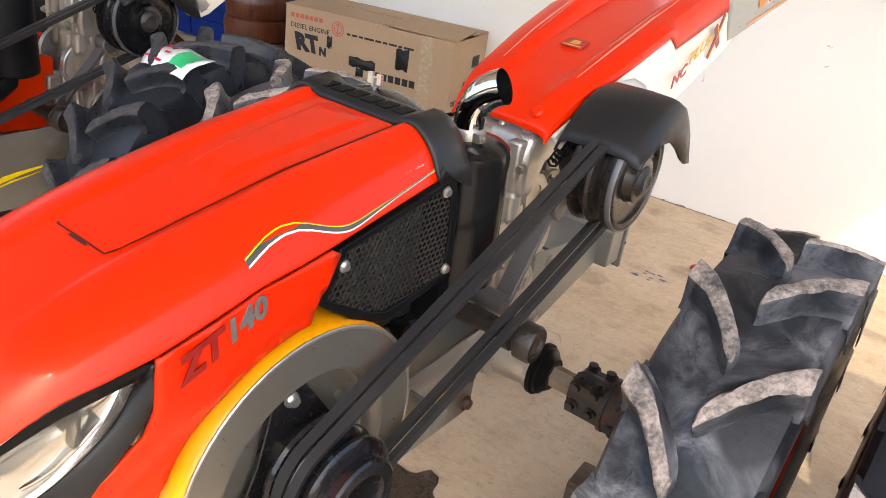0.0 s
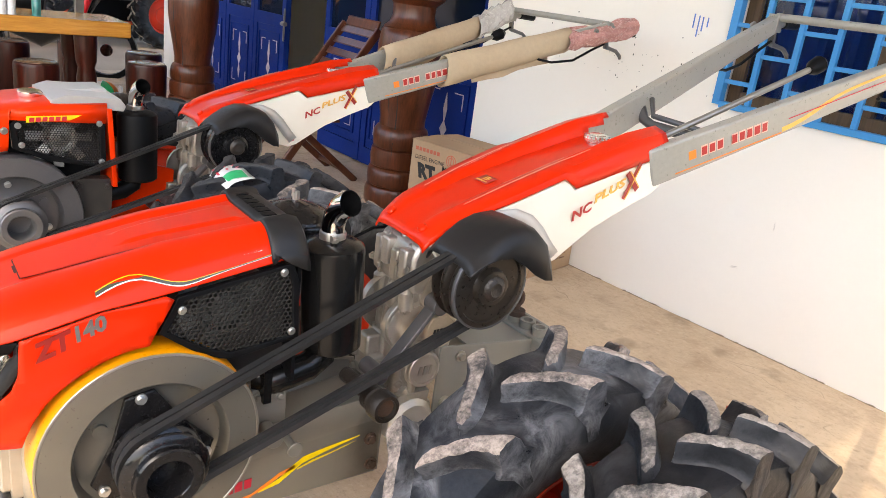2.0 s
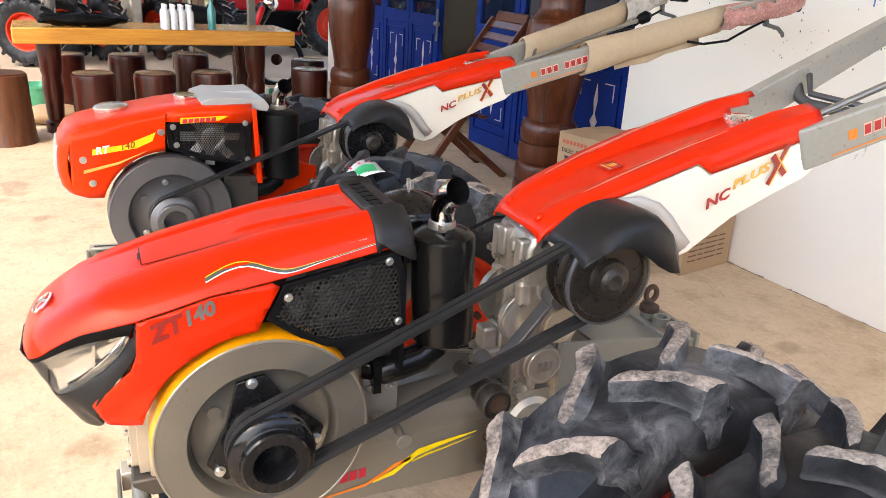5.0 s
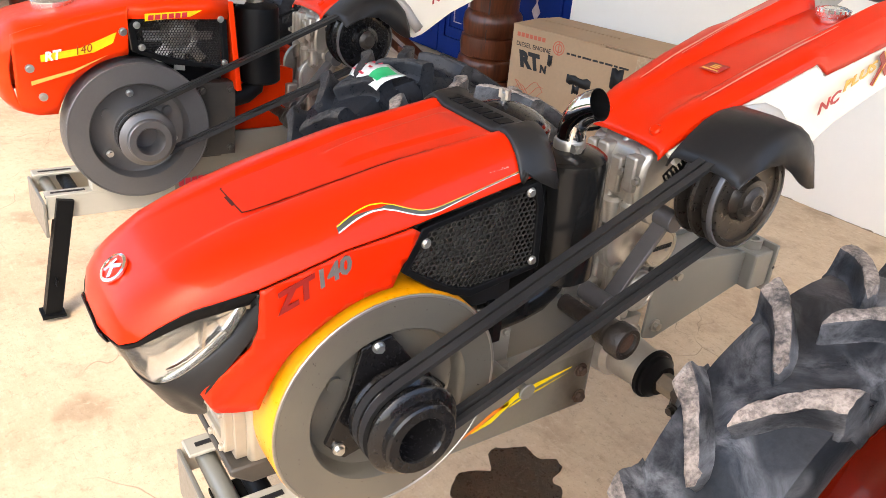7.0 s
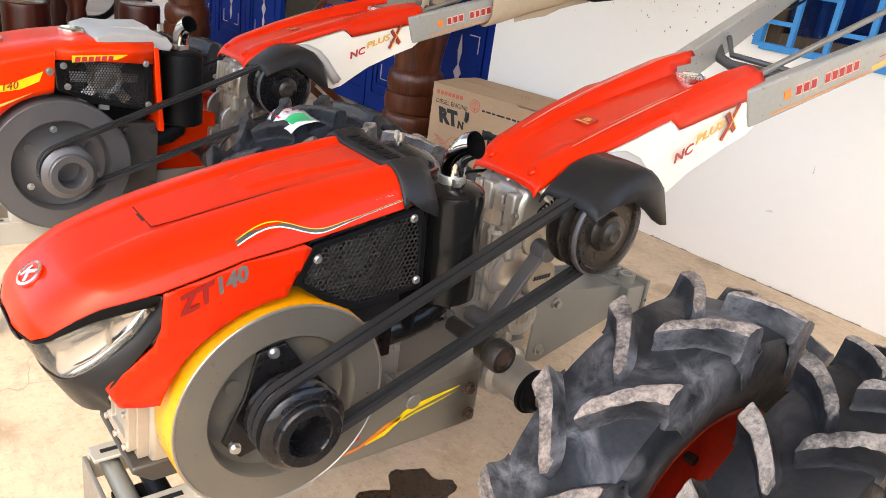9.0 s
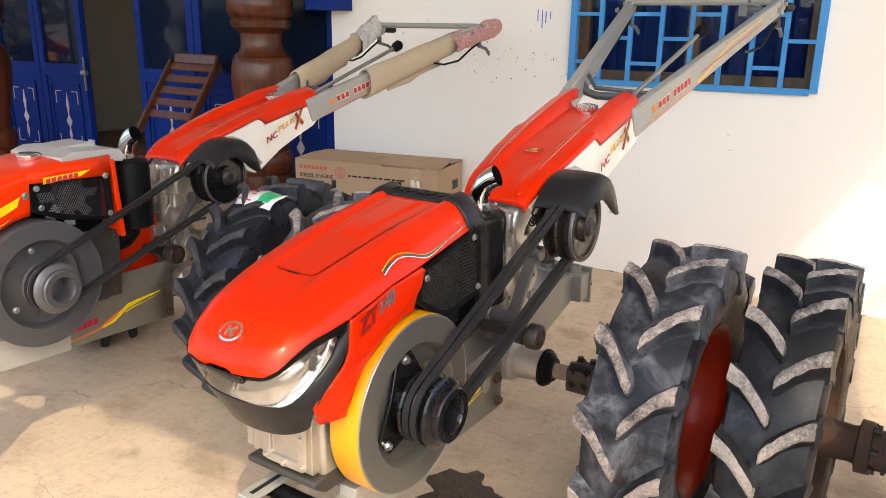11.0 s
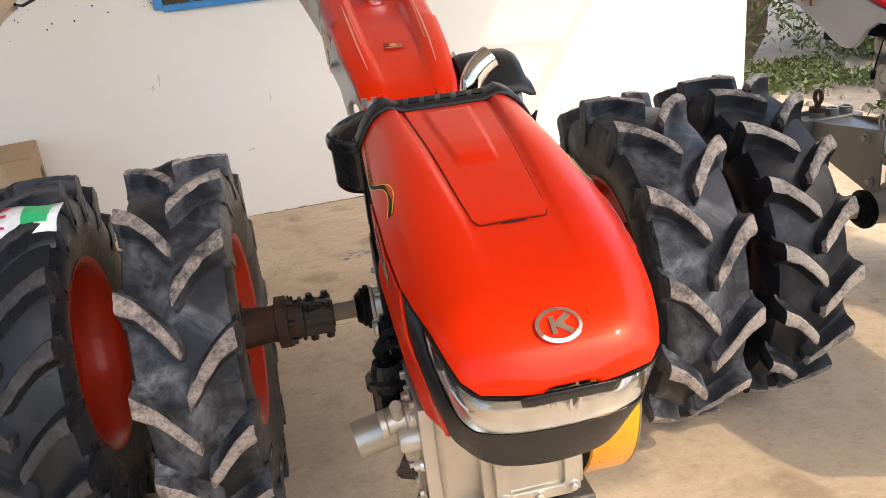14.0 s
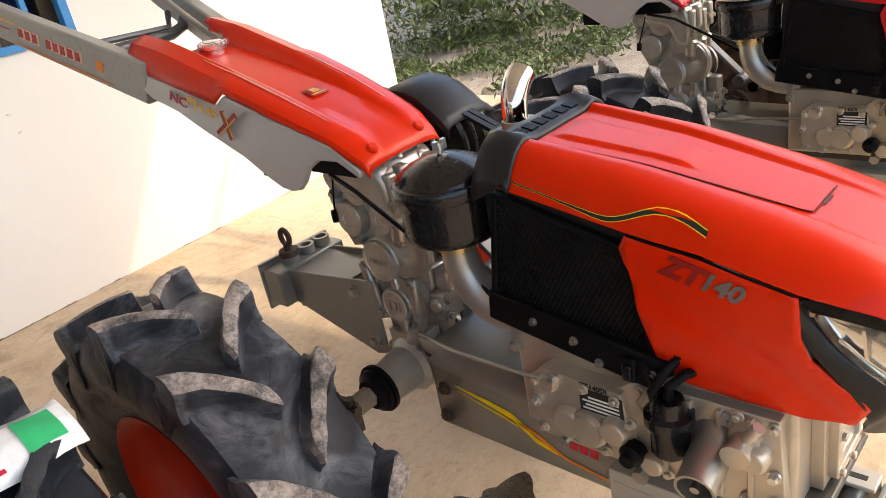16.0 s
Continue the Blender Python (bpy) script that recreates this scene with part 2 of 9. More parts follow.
LUGDIRT = lug_dust("dry_mud_on_lugs", (0.055, 0.052, 0.05), (0.43, 0.36, 0.31), 0.11)
LUGGREY = lug_dust("dusty_lug_top", (0.055, 0.053, 0.051), (0.38, 0.335, 0.295), 0.13)
LUGNEW = lug_dust("clean_lug_top", (0.028, 0.029, 0.032), (0.09, 0.085, 0.078), -0.06)
RUST = surface("rusty_iron", (0.055, 0.035, 0.025), (0.16, 0.075, 0.04), 0.75, 0.2, 18, 110, 0.7, 0.5, 0.004)
GREASE = surface("greasy_black_iron", (0.02, 0.018, 0.016), (0.06, 0.045, 0.035), 0.4, 0.3, 18, 110, 0.7, 0.4, 0.004)
SHAFT = surface("muddy_shaft", (0.26, 0.21, 0.15), (0.1, 0.075, 0.05), 0.6, 0.3, 22, 120, 0.8, 0.4, 0.003)
LIGHTGLASS = glass("headlight_glass", (0.95, 0.96, 0.97))
REFLECTOR = plain("headlight_reflector", (0.70, 0.675, 0.63), 0.16, 0.95)
WHITEINK = plain("white_print", (0.8, 0.78, 0.74), 0.45)
RIDGELIGHT = plain("faded_pink_print", (0.72, 0.26, 0.18), 0.5)
PALEINK = plain("worn_pale_print", (0.78, 0.48, 0.38), 0.5)
REDINK = plain("red_print", (0.55, 0.015, 0.04), 0.45)
YELLOWINK = plain("yellow_print", (0.85, 0.62, 0.0), 0.45)
GOLDINK = plain("gold_print", (0.75, 0.42, 0.08), 0.45)
ORANGEINK = plain("orange_print", (0.8, 0.22, 0.02), 0.45)
BLACKINK = plain("black_print", (0.008, 0.008, 0.009), 0.6)
GREYINK = plain("grey_print", (0.06, 0.062, 0.055), 0.45)
GREENINK = plain("green_print", (0.02, 0.42, 0.15), 0.4)
MAROON = plain("maroon_badge", (0.27, 0.010, 0.008), 0.35)
DECALRED = plain("deep_red_print", (0.40, 0.022, 0.018), 0.4)
JOINT = plain("dark_red_joint", (0.05, 0.004, 0.003), 0.6)
SILVERINK = plain("grey_silver_print", (0.17, 0.16, 0.155), 0.3, 0.3)


def concrete():
    """Trowelled floor: broad tone, blotches, pitting, thin cracks and dark drips."""
    m, n, l, b = nodes("floor_concrete")
    c = coords(n, l, 1.0)
    a, d, f, g = tex(n, l, c, 1.1, 5, 0.6), tex(n, l, c, 7, 6, 0.65), tex(n, l, c, 90, 4, 0.7), tex(n, l, coords(n, l, (1.0, 3.2, 1.0)), 14, 7, 0.75)
    col = ramp(n, l, a, [(0.3, (0.41, 0.298, 0.188)), (0.5, (0.555, 0.43, 0.293)), (0.7, (0.645, 0.514, 0.358))])
    col = blend(n, l, ramp(n, l, d, [(0.50, (0, 0, 0)), (0.68, (0.52,) * 3)]), col, (0.360, 0.254, 0.167))
    col = blend(n, l, ramp(n, l, g, [(0.54, (0, 0, 0)), (0.66, (0.55,) * 3)]), col, (0.600, 0.490, 0.356))
    col = blend(n, l, ramp(n, l, g, [(0.30, (0.6,) * 3), (0.40, (0, 0, 0))]), col, (0.250, 0.178, 0.114))
    col = blend(n, l, ramp(n, l, f, [(0.60, (0, 0, 0)), (0.70, (0.55,) * 3)]), col, (0.215, 0.160, 0.110))
    col = blend(n, l, ramp(n, l, tex(n, l, c, 3.3, 3, 0.4), [(0.62, (0, 0, 0)), (0.68, (0.5,) * 3)]), col, (0.225, 0.155, 0.092))
    grit = tex(n, l, c, 34, 9, 0.85)
    col = blend(n, l, ramp(n, l, grit, [(0.36, (0.55,) * 3), (0.47, (0, 0, 0))]), col, (0.27, 0.20, 0.125))
    col = blend(n, l, ramp(n, l, grit, [(0.53, (0, 0, 0)), (0.64, (0.5,) * 3)]), col, (0.68, 0.56, 0.41))
    vo = n.new("ShaderNodeTexVoronoi")
    vo.feature = "DISTANCE_TO_EDGE"
    vo.inputs["Scale"].default_value = 1.7
    bend = n.new("ShaderNodeVectorMath")
    bend.operation = "MULTIPLY_ADD"
    bend.inputs[1].default_value = (0.25, 0.25, 0.0)
    wob = n.new("ShaderNodeTexNoise")
    wob.inputs["Scale"].default_value = 5.0
    l.new(c, wob.inputs["Vector"]), l.new(wob.outputs["Color"], bend.inputs[0]), l.new(c, bend.inputs[2]), l.new(bend.outputs[0], vo.inputs["Vector"])
    crack = ramp(n, l, vo.outputs["Distance"], [(0.0, (1, 1, 1)), (0.004, (0, 0, 0))])
    some = ramp(n, l, tex(n, l, c, 2.3, 3), [(0.52, (0, 0, 0)), (0.58, (0.75,) * 3)])
    both = n.new("ShaderNodeMath")
    both.operation = "MULTIPLY"
    l.new(crack, both.inputs[0]), l.new(some, both.inputs[1])
    col = blend(n, l, both.outputs[0], col, (0.200, 0.145, 0.097))
    l.new(col, b.inputs["Base Color"])
    l.new(ramp(n, l, d, [(0.3, (0.55,) * 3), (0.7, (0.8,) * 3)]), b.inputs["Roughness"])
    relief(n, l, b, g, 0.35, 0.004)
    return m


CONCRETE = concrete()
DIRT = surface("yard_dirt", (0.46, 0.365, 0.265), (0.36, 0.285, 0.195), 0.9, 0.0, 1.4, 30, 0.7, 0.6, 0.02)
GRAVEL = surface("gravel", (0.42, 0.36, 0.29), (0.2, 0.17, 0.13), 0.9, 0.0, 9, 40, 0.8, 1.0, 0.03)
WALLPAINT = surface("wall_limewash", (0.83, 0.795, 0.73), (0.78, 0.725, 0.64), 0.75, 0.0, 0.9, 40, 0.5, 0.05, 0.002, spots=((0.72, 0.56, 0.42), 4.5, 0.76, 0.3), grain=0.04)
CEILING = surface("roof_sheet", (0.55, 0.54, 0.52), (0.4, 0.38, 0.35), 0.55, 0.2, 2, 60, 0.5, 0.05)
BLUEBAR = surface("blue_window_paint", (0.035, 0.24, 0.56), (0.06, 0.3, 0.6), 0.45, 0.0, 8, 90, 0.5, 0.1, 0.001)
BLUEDOOR = surface("blue_door_paint", (0.006, 0.026, 0.18), (0.005, 0.016, 0.10), 0.55, 0.0, 4, 90, 0.5, 0.05, 0.001, 0.0, shine=0.12)
CURTAIN = surface("blue_curtain", (0.008, 0.035, 0.17), (0.004, 0.016, 0.085), 0.8, 0.0, 3, 60, 0.5, 0.1)
DARKWOOD = wood("dark_varnished_wood", (0.013, 0.0025, 0.0014), (0.055, 0.0085, 0.0035), 0.3, coat=0.15)
COLUMNWOOD = wood("column_wood", (0.03, 0.0068, 0.003), (0.115, 0.031, 0.011), 0.3, coat=0.15)
TABLEWOOD = wood("golden_wood", (0.42, 0.17, 0.025), (0.62, 0.3, 0.05), 0.22, (1.2, 14.0, 1.2))
CHAIRWOOD = wood("chair_wood", (0.05, 0.014, 0.007), (0.11, 0.034, 0.013), 0.35)
ENDWOOD = wood("stool_top_wood", (0.09, 0.05, 0.032), (0.26, 0.185, 0.13), 0.22)
BROWNFRAME = wood("brown_window_wood", (0.05, 0.03, 0.015), (0.12, 0.075, 0.04), 0.5)
WEATHERED = wood("weathered_timber", (0.07, 0.05, 0.033), (0.16, 0.12, 0.085), 0.8, (14.0, 1.2, 1.2), 0.0)
CARD = surface("corrugated_card", (0.42, 0.285, 0.17), (0.33, 0.215, 0.12), 0.85, 0.0, 4, 60, 0.5, 0.1, 0.002, spots=((0.25, 0.16, 0.09), 9, 0.72, 0.4))
CARDTUBE = surface("card_sleeve", (0.46, 0.36, 0.24), (0.36, 0.26, 0.16), 0.85, 0.0, 6, 60, 0.5, 0.1, 0.002)
TAPE = surface("packing_tape", (0.45, 0.34, 0.22), (0.36, 0.25, 0.15), 0.25, 0.0, 6, 60, 0.5, 0.02)
PLASTICWRAP = surface("clear_wrap", (0.55, 0.53, 0.5), (0.42, 0.39, 0.36), 0.22, 0.0, 12, 60, 0.6, 0.6, 0.01, 0.3)
PINKWRAP = surface("pink_bubble_wrap", (0.55, 0.27, 0.24), (0.4, 0.2, 0.17), 0.25, 0.0, 18, 90, 0.7, 0.8, 0.01, 0.3)
STATUE = surface("carved_golden_wood", (0.42, 0.2, 0.06), (0.28, 0.12, 0.03), 0.4, 0.0, 14, 80, 0.5, 0.3)
OIL = surface("oil_stain", (0.030, 0.019, 0.011), (0.075, 0.048, 0.028), 0.32, 0.0, 30, 130, 0.9, 0.5, 0.004, spots=((0.11, 0.075, 0.045), 70, 0.62, 0.6))
LEAF = foliage_mat("hedge_leaves", (0.03, 0.052, 0.012), (0.115, 0.155, 0.04))
DRYLEAF = foliage_mat("sunlit_dry_leaves", (0.09, 0.11, 0.03), (0.3, 0.29, 0.12))
BARK = surface("bark", (0.16, 0.12, 0.08), (0.08, 0.06, 0.04), 0.9, 0.0, 9, 60, 0.7, 0.8, 0.01)


# ---------------------------------------------------------------- mesh helpers
class Shape:
    """Collects vertices and faces of one mesh; mat is the slot of the faces added next."""

    def __init__(self):
        self.v, self.f, self.m, self.mat = [], [], [], 0

    def add(self, verts, faces):
        k = len(self.v)
        self.v += [tuple(p) for p in verts]
        self.f += [tuple(i + k for i in f) for f in faces]
        self.m += [self.mat] * len(faces)
        return self

    def box(self, x0, x1, y0, y1, z0, z1):
        p = [(x, y, z) for x in (x0, x1) for y in (y0, y1) for z in (z0, z1)]
        return self.add(p, [(0, 1, 3, 2), (4, 6, 7, 5), (0, 4, 5, 1), (2, 3, 7, 6), (0, 2, 6, 4), (1, 5, 7, 3)])

    def bar(self, a, b, w, h, up=(0, 0, 1), w2=None, h2=None):
        """A square bar from a to b; w across, h along up; w2 and h2 at its far end."""
        a, b = Vector(a), Vector(b)
        d = (b - a).normalized()
        s = d.cross(Vector(up)).normalized()
        u = s.cross(d)
        w2, h2 = w2 or w, h2 or h
        p = [a + s * w / 2 * i + u * h / 2 * j for i, j in ((-1, -1), (1, -1), (1, 1), (-1, 1))]
        p += [b + s * w2 / 2 * i + u * h2 / 2 * j for i, j in ((-1, -1), (1, -1), (1, 1), (-1, 1))]
        return self.add(p, [(3, 2, 1, 0), (4, 5, 6, 7), (0, 1, 5, 4), (1, 2, 6, 5), (2, 3, 7, 6), (3, 0, 4, 7)])

    def rod(self, a, b, r, r2=None, n=16, cap=True):
        return self.lathe(a, b, [(0, r), (1, r if r2 is None else r2)], n, cap)

    def lathe(self, a, b, profile, n=24, cap=True):
        """Rings about the line from a to b: (share of the way, radius)."""
        a, b = Vector(a), Vector(b)
        d = b - a
        s = d.orthogonal().normalized()
        u = d.normalized().cross(s)
        k = [a + d * t + (s * math.cos(2 * math.pi * i / n) + u * math.sin(2 * math.pi * i / n)) * r for t, r in profile for i in range(n)]
        f = [(j * n + i, j * n + (i + 1) % n, (j + 1) * n + (i + 1) % n, (j + 1) * n + i) for j in range(len(profile) - 1) for i in range(n)]
        if cap:
            f += [tuple(reversed(range(n))), tuple(range((len(profile) - 1) * n, len(profile) * n))]
        return self.add(k, f)

    def tube(self, path, r, n=10, cap=True):
        """A round tube along a path; r may be a list."""
        p = [Vector(q) for q in path]
        rs = r if isinstance(r, (list, tuple)) else [r] * len(p)
        verts, ref = [], None
        for i, q in enumerate(p):
            d = (p[min(i + 1, len(p) - 1)] - p[max(i - 1, 0)]).normalized()
            s = (ref - d * ref.dot(d)).normalized() if ref else d.orthogonal().normalized()
            ref, u = s, d.cross(s)
            verts += [q + (s * math.cos(2 * math.pi * j / n) + u * math.sin(2 * math.pi * j / n)) * rs[i] for j in range(n)]
        f = [(i * n + j, i * n + (j + 1) % n, (i + 1) * n + (j + 1) % n, (i + 1) * n + j) for i in range(len(p) - 1) for j in range(n)]
        if cap:
            f += [tuple(reversed(range(n))), tuple(range((len(p) - 1) * n, len(p) * n))]
        return self.add(verts, f)

    def slab(self, poly, x0, x1):
        """A plate with the outline poly in (y, z), from x0 to x1."""
        n = len(poly)
        v = [(x0, y, z) for y, z in poly] + [(x1, y, z) for y, z in poly]
        f = [tuple(range(n)), tuple(reversed(range(n, 2 * n)))] + [(i + n, (i + 1) % n + n, (i + 1) % n, i) for i in range(n)]
        return self.add(v, f)

    def grid(self, rows):
        """A sheet through rows of points."""
        n = len(rows[0])
        v = [p for row in rows for p in row]
        return self.add(v, [(j * n + i, j * n + i + 1, (j + 1) * n + i + 1, (j + 1) * n + i) for j in range(len(rows) - 1) for i in range(n - 1)])

    def ball(self, c, r, n=12, squash=(1, 1, 1)):
        rows = [[(c[0] + r * squash[0] * math.sin(math.pi * j / n) * math.cos(2 * math.pi * i / n), c[1] + r * squash[1] * math.sin(math.pi * j / n) * math.sin(2 * math.pi * i / n),
                  c[2] + r * squash[2] * math.cos(math.pi * j / n)) for i in range(n + 1)] for j in range(n + 1)]
        return self.grid(rows)

    def mesh(self, name, mats, smooth=35):
        me = bpy.data.meshes.new(name)
        me.from_pydata(self.v, [], self.f)
        for m in mats if isinstance(mats, (list, tuple)) else [mats]:
            me.materials.append(m)
        me.polygons.foreach_set("material_index", self.m)
        b = bmesh.new()
        b.from_mesh(me)
        bmesh.ops.remove_doubles(b, verts=b.verts, dist=1e-6)
        bmesh.ops.recalc_face_normals(b, faces=b.faces)
        b.to_mesh(me)
        b.free()
        if smooth:
            me.polygons.foreach_set("use_smooth", [True] * len(me.polygons))
            me.set_sharp_from_angle(angle=radians(smooth))
        me.update()
        return me


def part(name, shape, mats, parent, label="", bevel=0.0, smooth=35, thick=0.0):
    """One mesh under a thing or a part; shape is a Shape or a mesh made before."""
    me = shape if isinstance(shape, bpy.types.Mesh) else shape.mesh(name, mats, smooth)
    ob = new(name, me)
    ob.parent = parent
    if thick:
        s = ob.modifiers.new("thickness", "SOLIDIFY")
        s.thickness, s.offset = thick, -1
    if bevel:
        b = ob.modifiers.new("edges", "BEVEL")
        b.width, b.segments, b.limit_method, b.angle_limit = bevel, 2, "ANGLE", radians(40)
    return tagged(ob, label)


def thing(name, label, category, at=(0, 0, 0), turn=0.0, group="", kind=""):
    ob = new(name)
    ob.empty_display_size = 0.1
    ob.matrix_basis = pose(*at, 0, 0, turn)
    return tagged(ob, label, category, group, kind)


def single(name, shape, mats, label, category, group="", kind="", bevel=0.0, smooth=35, at=(0, 0, 0), turn=0.0):
    ob = part(name, shape, mats, None, "", bevel, smooth)
    ob.matrix_basis = pose(*at, 0, 0, turn)
    return tagged(ob, label, category, group, kind)


def lerp(table, x):
    return float(np.interp(x, [p[0] for p in table], [p[1] for p in table]))


FACE_RIGHT = Matrix(((0, 0, 1, 0), (1, 0, 0, 0), (0, 1, 0, 0), (0, 0, 0, 1)))
FACE_LEFT = Matrix(((0, 0, -1, 0), (-1, 0, 0, 0), (0, 1, 0, 0), (0, 0, 0, 1)))
FACE_FRONT = Matrix(((1, 0, 0, 0), (0, 0, -1, 0), (0, 1, 0, 0), (0, 0, 0, 1)))


def words(text, size, mat, parent, m, name="lettering", shear=0.0, depth=0.0006, label="", bold=0.0):
    cu = bpy.data.curves.new(name, "FONT")
    cu.body, cu.size, cu.extrude, cu.shear = text, size, depth, shear
    cu.resolution_u, cu.offset = 2, bold
    tmp = bpy.data.objects.new(name, cu)
    scene.collection.objects.link(tmp)
    bpy.context.view_layer.update()
    me = bpy.data.meshes.new_from_object(tmp.evaluated_get(bpy.context.evaluated_depsgraph_get()))
    bpy.data.objects.remove(tmp)
    me.materials.clear()
    me.materials.append(mat)
    ob = new(name, me)
    ob.parent, ob.matrix_basis = parent, m
    return tagged(ob, label)


def mark_row(name, widths, height, gap, slant, ink, parent, m, label="", depth=0.0008):
    """A row of plain slanted shapes, each a part, where a name is printed."""
    x = 0.0
    for w in widths:
        key = f"{name}{w}{height}{slant}{ink.name}"
        if key not in MADE:
            k = slant * height
            v = [(0, 0, 0), (w, 0, 0), (w + k, height, 0), (k, height, 0)]
            MADE[key] = Shape().add(v + [(a, b, depth) for a, b, _ in v], [(0, 1, 2, 3), (7, 6, 5, 4), (0, 4, 5, 1), (1, 5, 6, 2), (2, 6, 7, 3), (3, 7, 4, 0)]).mesh(name, ink, 0)
        part(name, MADE[key], None, parent, label).matrix_basis = m @ Matrix.Translation((x, 0, 0))
        x += w + gap


MADE = {}


def place(ob, m):
    ob.matrix_basis = m
    return ob


def bolt_parts(name, centres, axis, parent, mat, r=0.007, h=0.006):
    """Hexagon bolts with washers, each a part of its own on one shared mesh."""
    key = f"{name}{r}{h}{mat.name}"
    if key not in MADE:
        MADE[key] = bolts(Shape(), [(0, 0, 0)], (0, 0, 1), r, h).mesh(name, mat)
    turn = Vector(axis).normalized().to_track_quat("Z", "Y").to_matrix().to_4x4()
    for c in centres:
        part(name, MADE[key], None, parent).matrix_basis = Matrix.Translation(c) @ turn


def bolts(s, centres, axis, r=0.007, h=0.006):
    a = Vector(axis).normalized()
    for c in centres:
        c = Vector(c)
        s.rod(c, c + a * h * 0.35, r * 1.5, None, 12)
        s.rod(c, c + a * h, r, None, 6)
    return s


# ---------------------------------------------------------------- the building and the ground
FLOOR_X0, FLOOR_X1 = -7.6, 3.0
WALL_Y, WALL_L, WALL_R, ROOF_Z = 2.985, -2.16, 2.28, 3.4
ground = single("ground", Shape().add([(-300, -300, -0.03), (300, -300, -0.03), (300, 300, -0.03), (-300, 300, -0.03)], [(0, 1, 2, 3)]), DIRT,
                "sandy beige yard earth reaching to the horizon", "ground", kind="structure")
floor = single("floor", Shape().box(FLOOR_X0, FLOOR_X1, -4.2, 6.0, -0.2, 0.0), CONCRETE, "worn beige concrete porch floor with stains", "floor", kind="structure")

WX0, WX1, WZ0, WZ1 = -0.60, 0.56, 0.985, 2.12
w = Shape()
w.box(WALL_L, WX0, WALL_Y, WALL_Y + 0.16, 0, ROOF_Z)
w.box(WX1, WALL_R, WALL_Y, WALL_Y + 0.16, 0, ROOF_Z)
w.box(WX0, WX1, WALL_Y, WALL_Y + 0.16, 0, WZ0)
w.box(WX0, WX1, WALL_Y, WALL_Y + 0.16, WZ1, ROOF_Z)
single("wall_north", w, WALLPAINT, "cream whitewashed plaster wall with scuffs", "wall", kind="structure")
w = Shape()
w.box(WALL_R - 0.16, WALL_R, WALL_Y + 0.16, 7.0, 0, ROOF_Z)
single("wall_east", w, WALLPAINT, "cream whitewashed plaster side wall", "wall", kind="structure")
w = Shape()
w.box(-7.2, WALL_R - 0.16, 6.9, 7.05, 0, ROOF_Z)
w.box(-7.35, -7.2, 3.145, 7.05, 0, ROOF_Z)
single("wall_back", w, WALLPAINT, "plain plaster walls of the dim room behind", "wall", kind="structure")
w = Shape()
w.box(-7.35, WALL_L, WALL_Y, WALL_Y + 0.16, 2.3, ROOF_Z)
w.box(-7.35, -6.45, WALL_Y, WALL_Y + 0.16, 0, 2.3)
single("wall_above_doors", w, WALLPAINT, "cream plaster lintel over the blue doors", "wall", kind="structure")
single("ceiling", Shape().box(-7.6, 2.55, -1.815, 7.1, ROOF_Z, ROOF_Z + 0.06), CEILING, "pale sheet-metal porch roof", "ceiling", kind="structure")
s = Shape()
for i in range(9):
    s.box(-7.5 + i * 1.2, -7.42 + i * 1.2, -1.80, 2.98, ROOF_Z - 0.09, ROOF_Z - 0.005)
single("roof_beams", s, CEILING, "pale steel rafters under the porch roof", "trim", kind="structure")

# window: blue steel bars before a brown frame, glass and a blue curtain
win = thing("window_1", "window with blue painted staggered steel bars and blue curtain", "window", kind="structure")
YB = WALL_Y - 0.012
s = Shape()
for x0, x1, z0, z1 in ((WX0 - 0.01, WX0 + 0.025, WZ0, WZ1), (WX1 - 0.025, WX1 + 0.01, WZ0, WZ1), (WX0 + 0.025, WX1 - 0.025, WZ0 - 0.012, WZ0 + 0.016), (WX0 + 0.025, WX1 - 0.025, WZ1 - 0.016, WZ1 + 0.012)):
    s.box(x0, x1, YB - 0.008, YB + 0.03, z0, z1)
part("bar_frame", s, BLUEBAR, win, bevel=0.002)
BARS = [WX0, -0.450, -0.299, -0.147, -0.004, 0.134, 0.271, 0.410, WX1]
for i in range(1, 8):
    part("upright_bar", Shape().box(BARS[i] - 0.011, BARS[i] + 0.011, YB - 0.004, YB + 0.018, WZ0 + 0.016, WZ1 - 0.016), BLUEBAR, win, bevel=0.0015)
for i in range(8):
    z = WZ0 + (0.101 if i % 2 == 0 else 0.221)
    while z < WZ1 - 0.03:
        part("cross_bar", Shape().box(BARS[i] + 0.0112, BARS[i + 1] - 0.0112, YB - 0.002, YB + 0.016, z - 0.009, z + 0.009), BLUEBAR, win, bevel=0.0015)
        z += 0.2325
s = Shape()
for x0, x1, z0, z1 in ((WX0 + 0.001, WX0 + 0.06, WZ0 + 0.001, WZ1 - 0.001), (WX1 - 0.06, WX1 - 0.001, WZ0 + 0.001, WZ1 - 0.001), (WX0 + 0.06, WX1 - 0.06, WZ0 + 0.001, WZ0 + 0.06),
                       (WX0 + 0.06, WX1 - 0.06, WZ1 - 0.06, WZ1 - 0.001), (-0.045, 0.015, WZ0 + 0.06, WZ1 - 0.06)):
    s.box(x0, x1, WALL_Y + 0.07, WALL_Y + 0.12, z0, z1)
part("window_frame", s, BROWNFRAME, win, "brown wooden casement frame", bevel=0.003)
pane = glass("window_glass", (0.75, 0.85, 0.95))
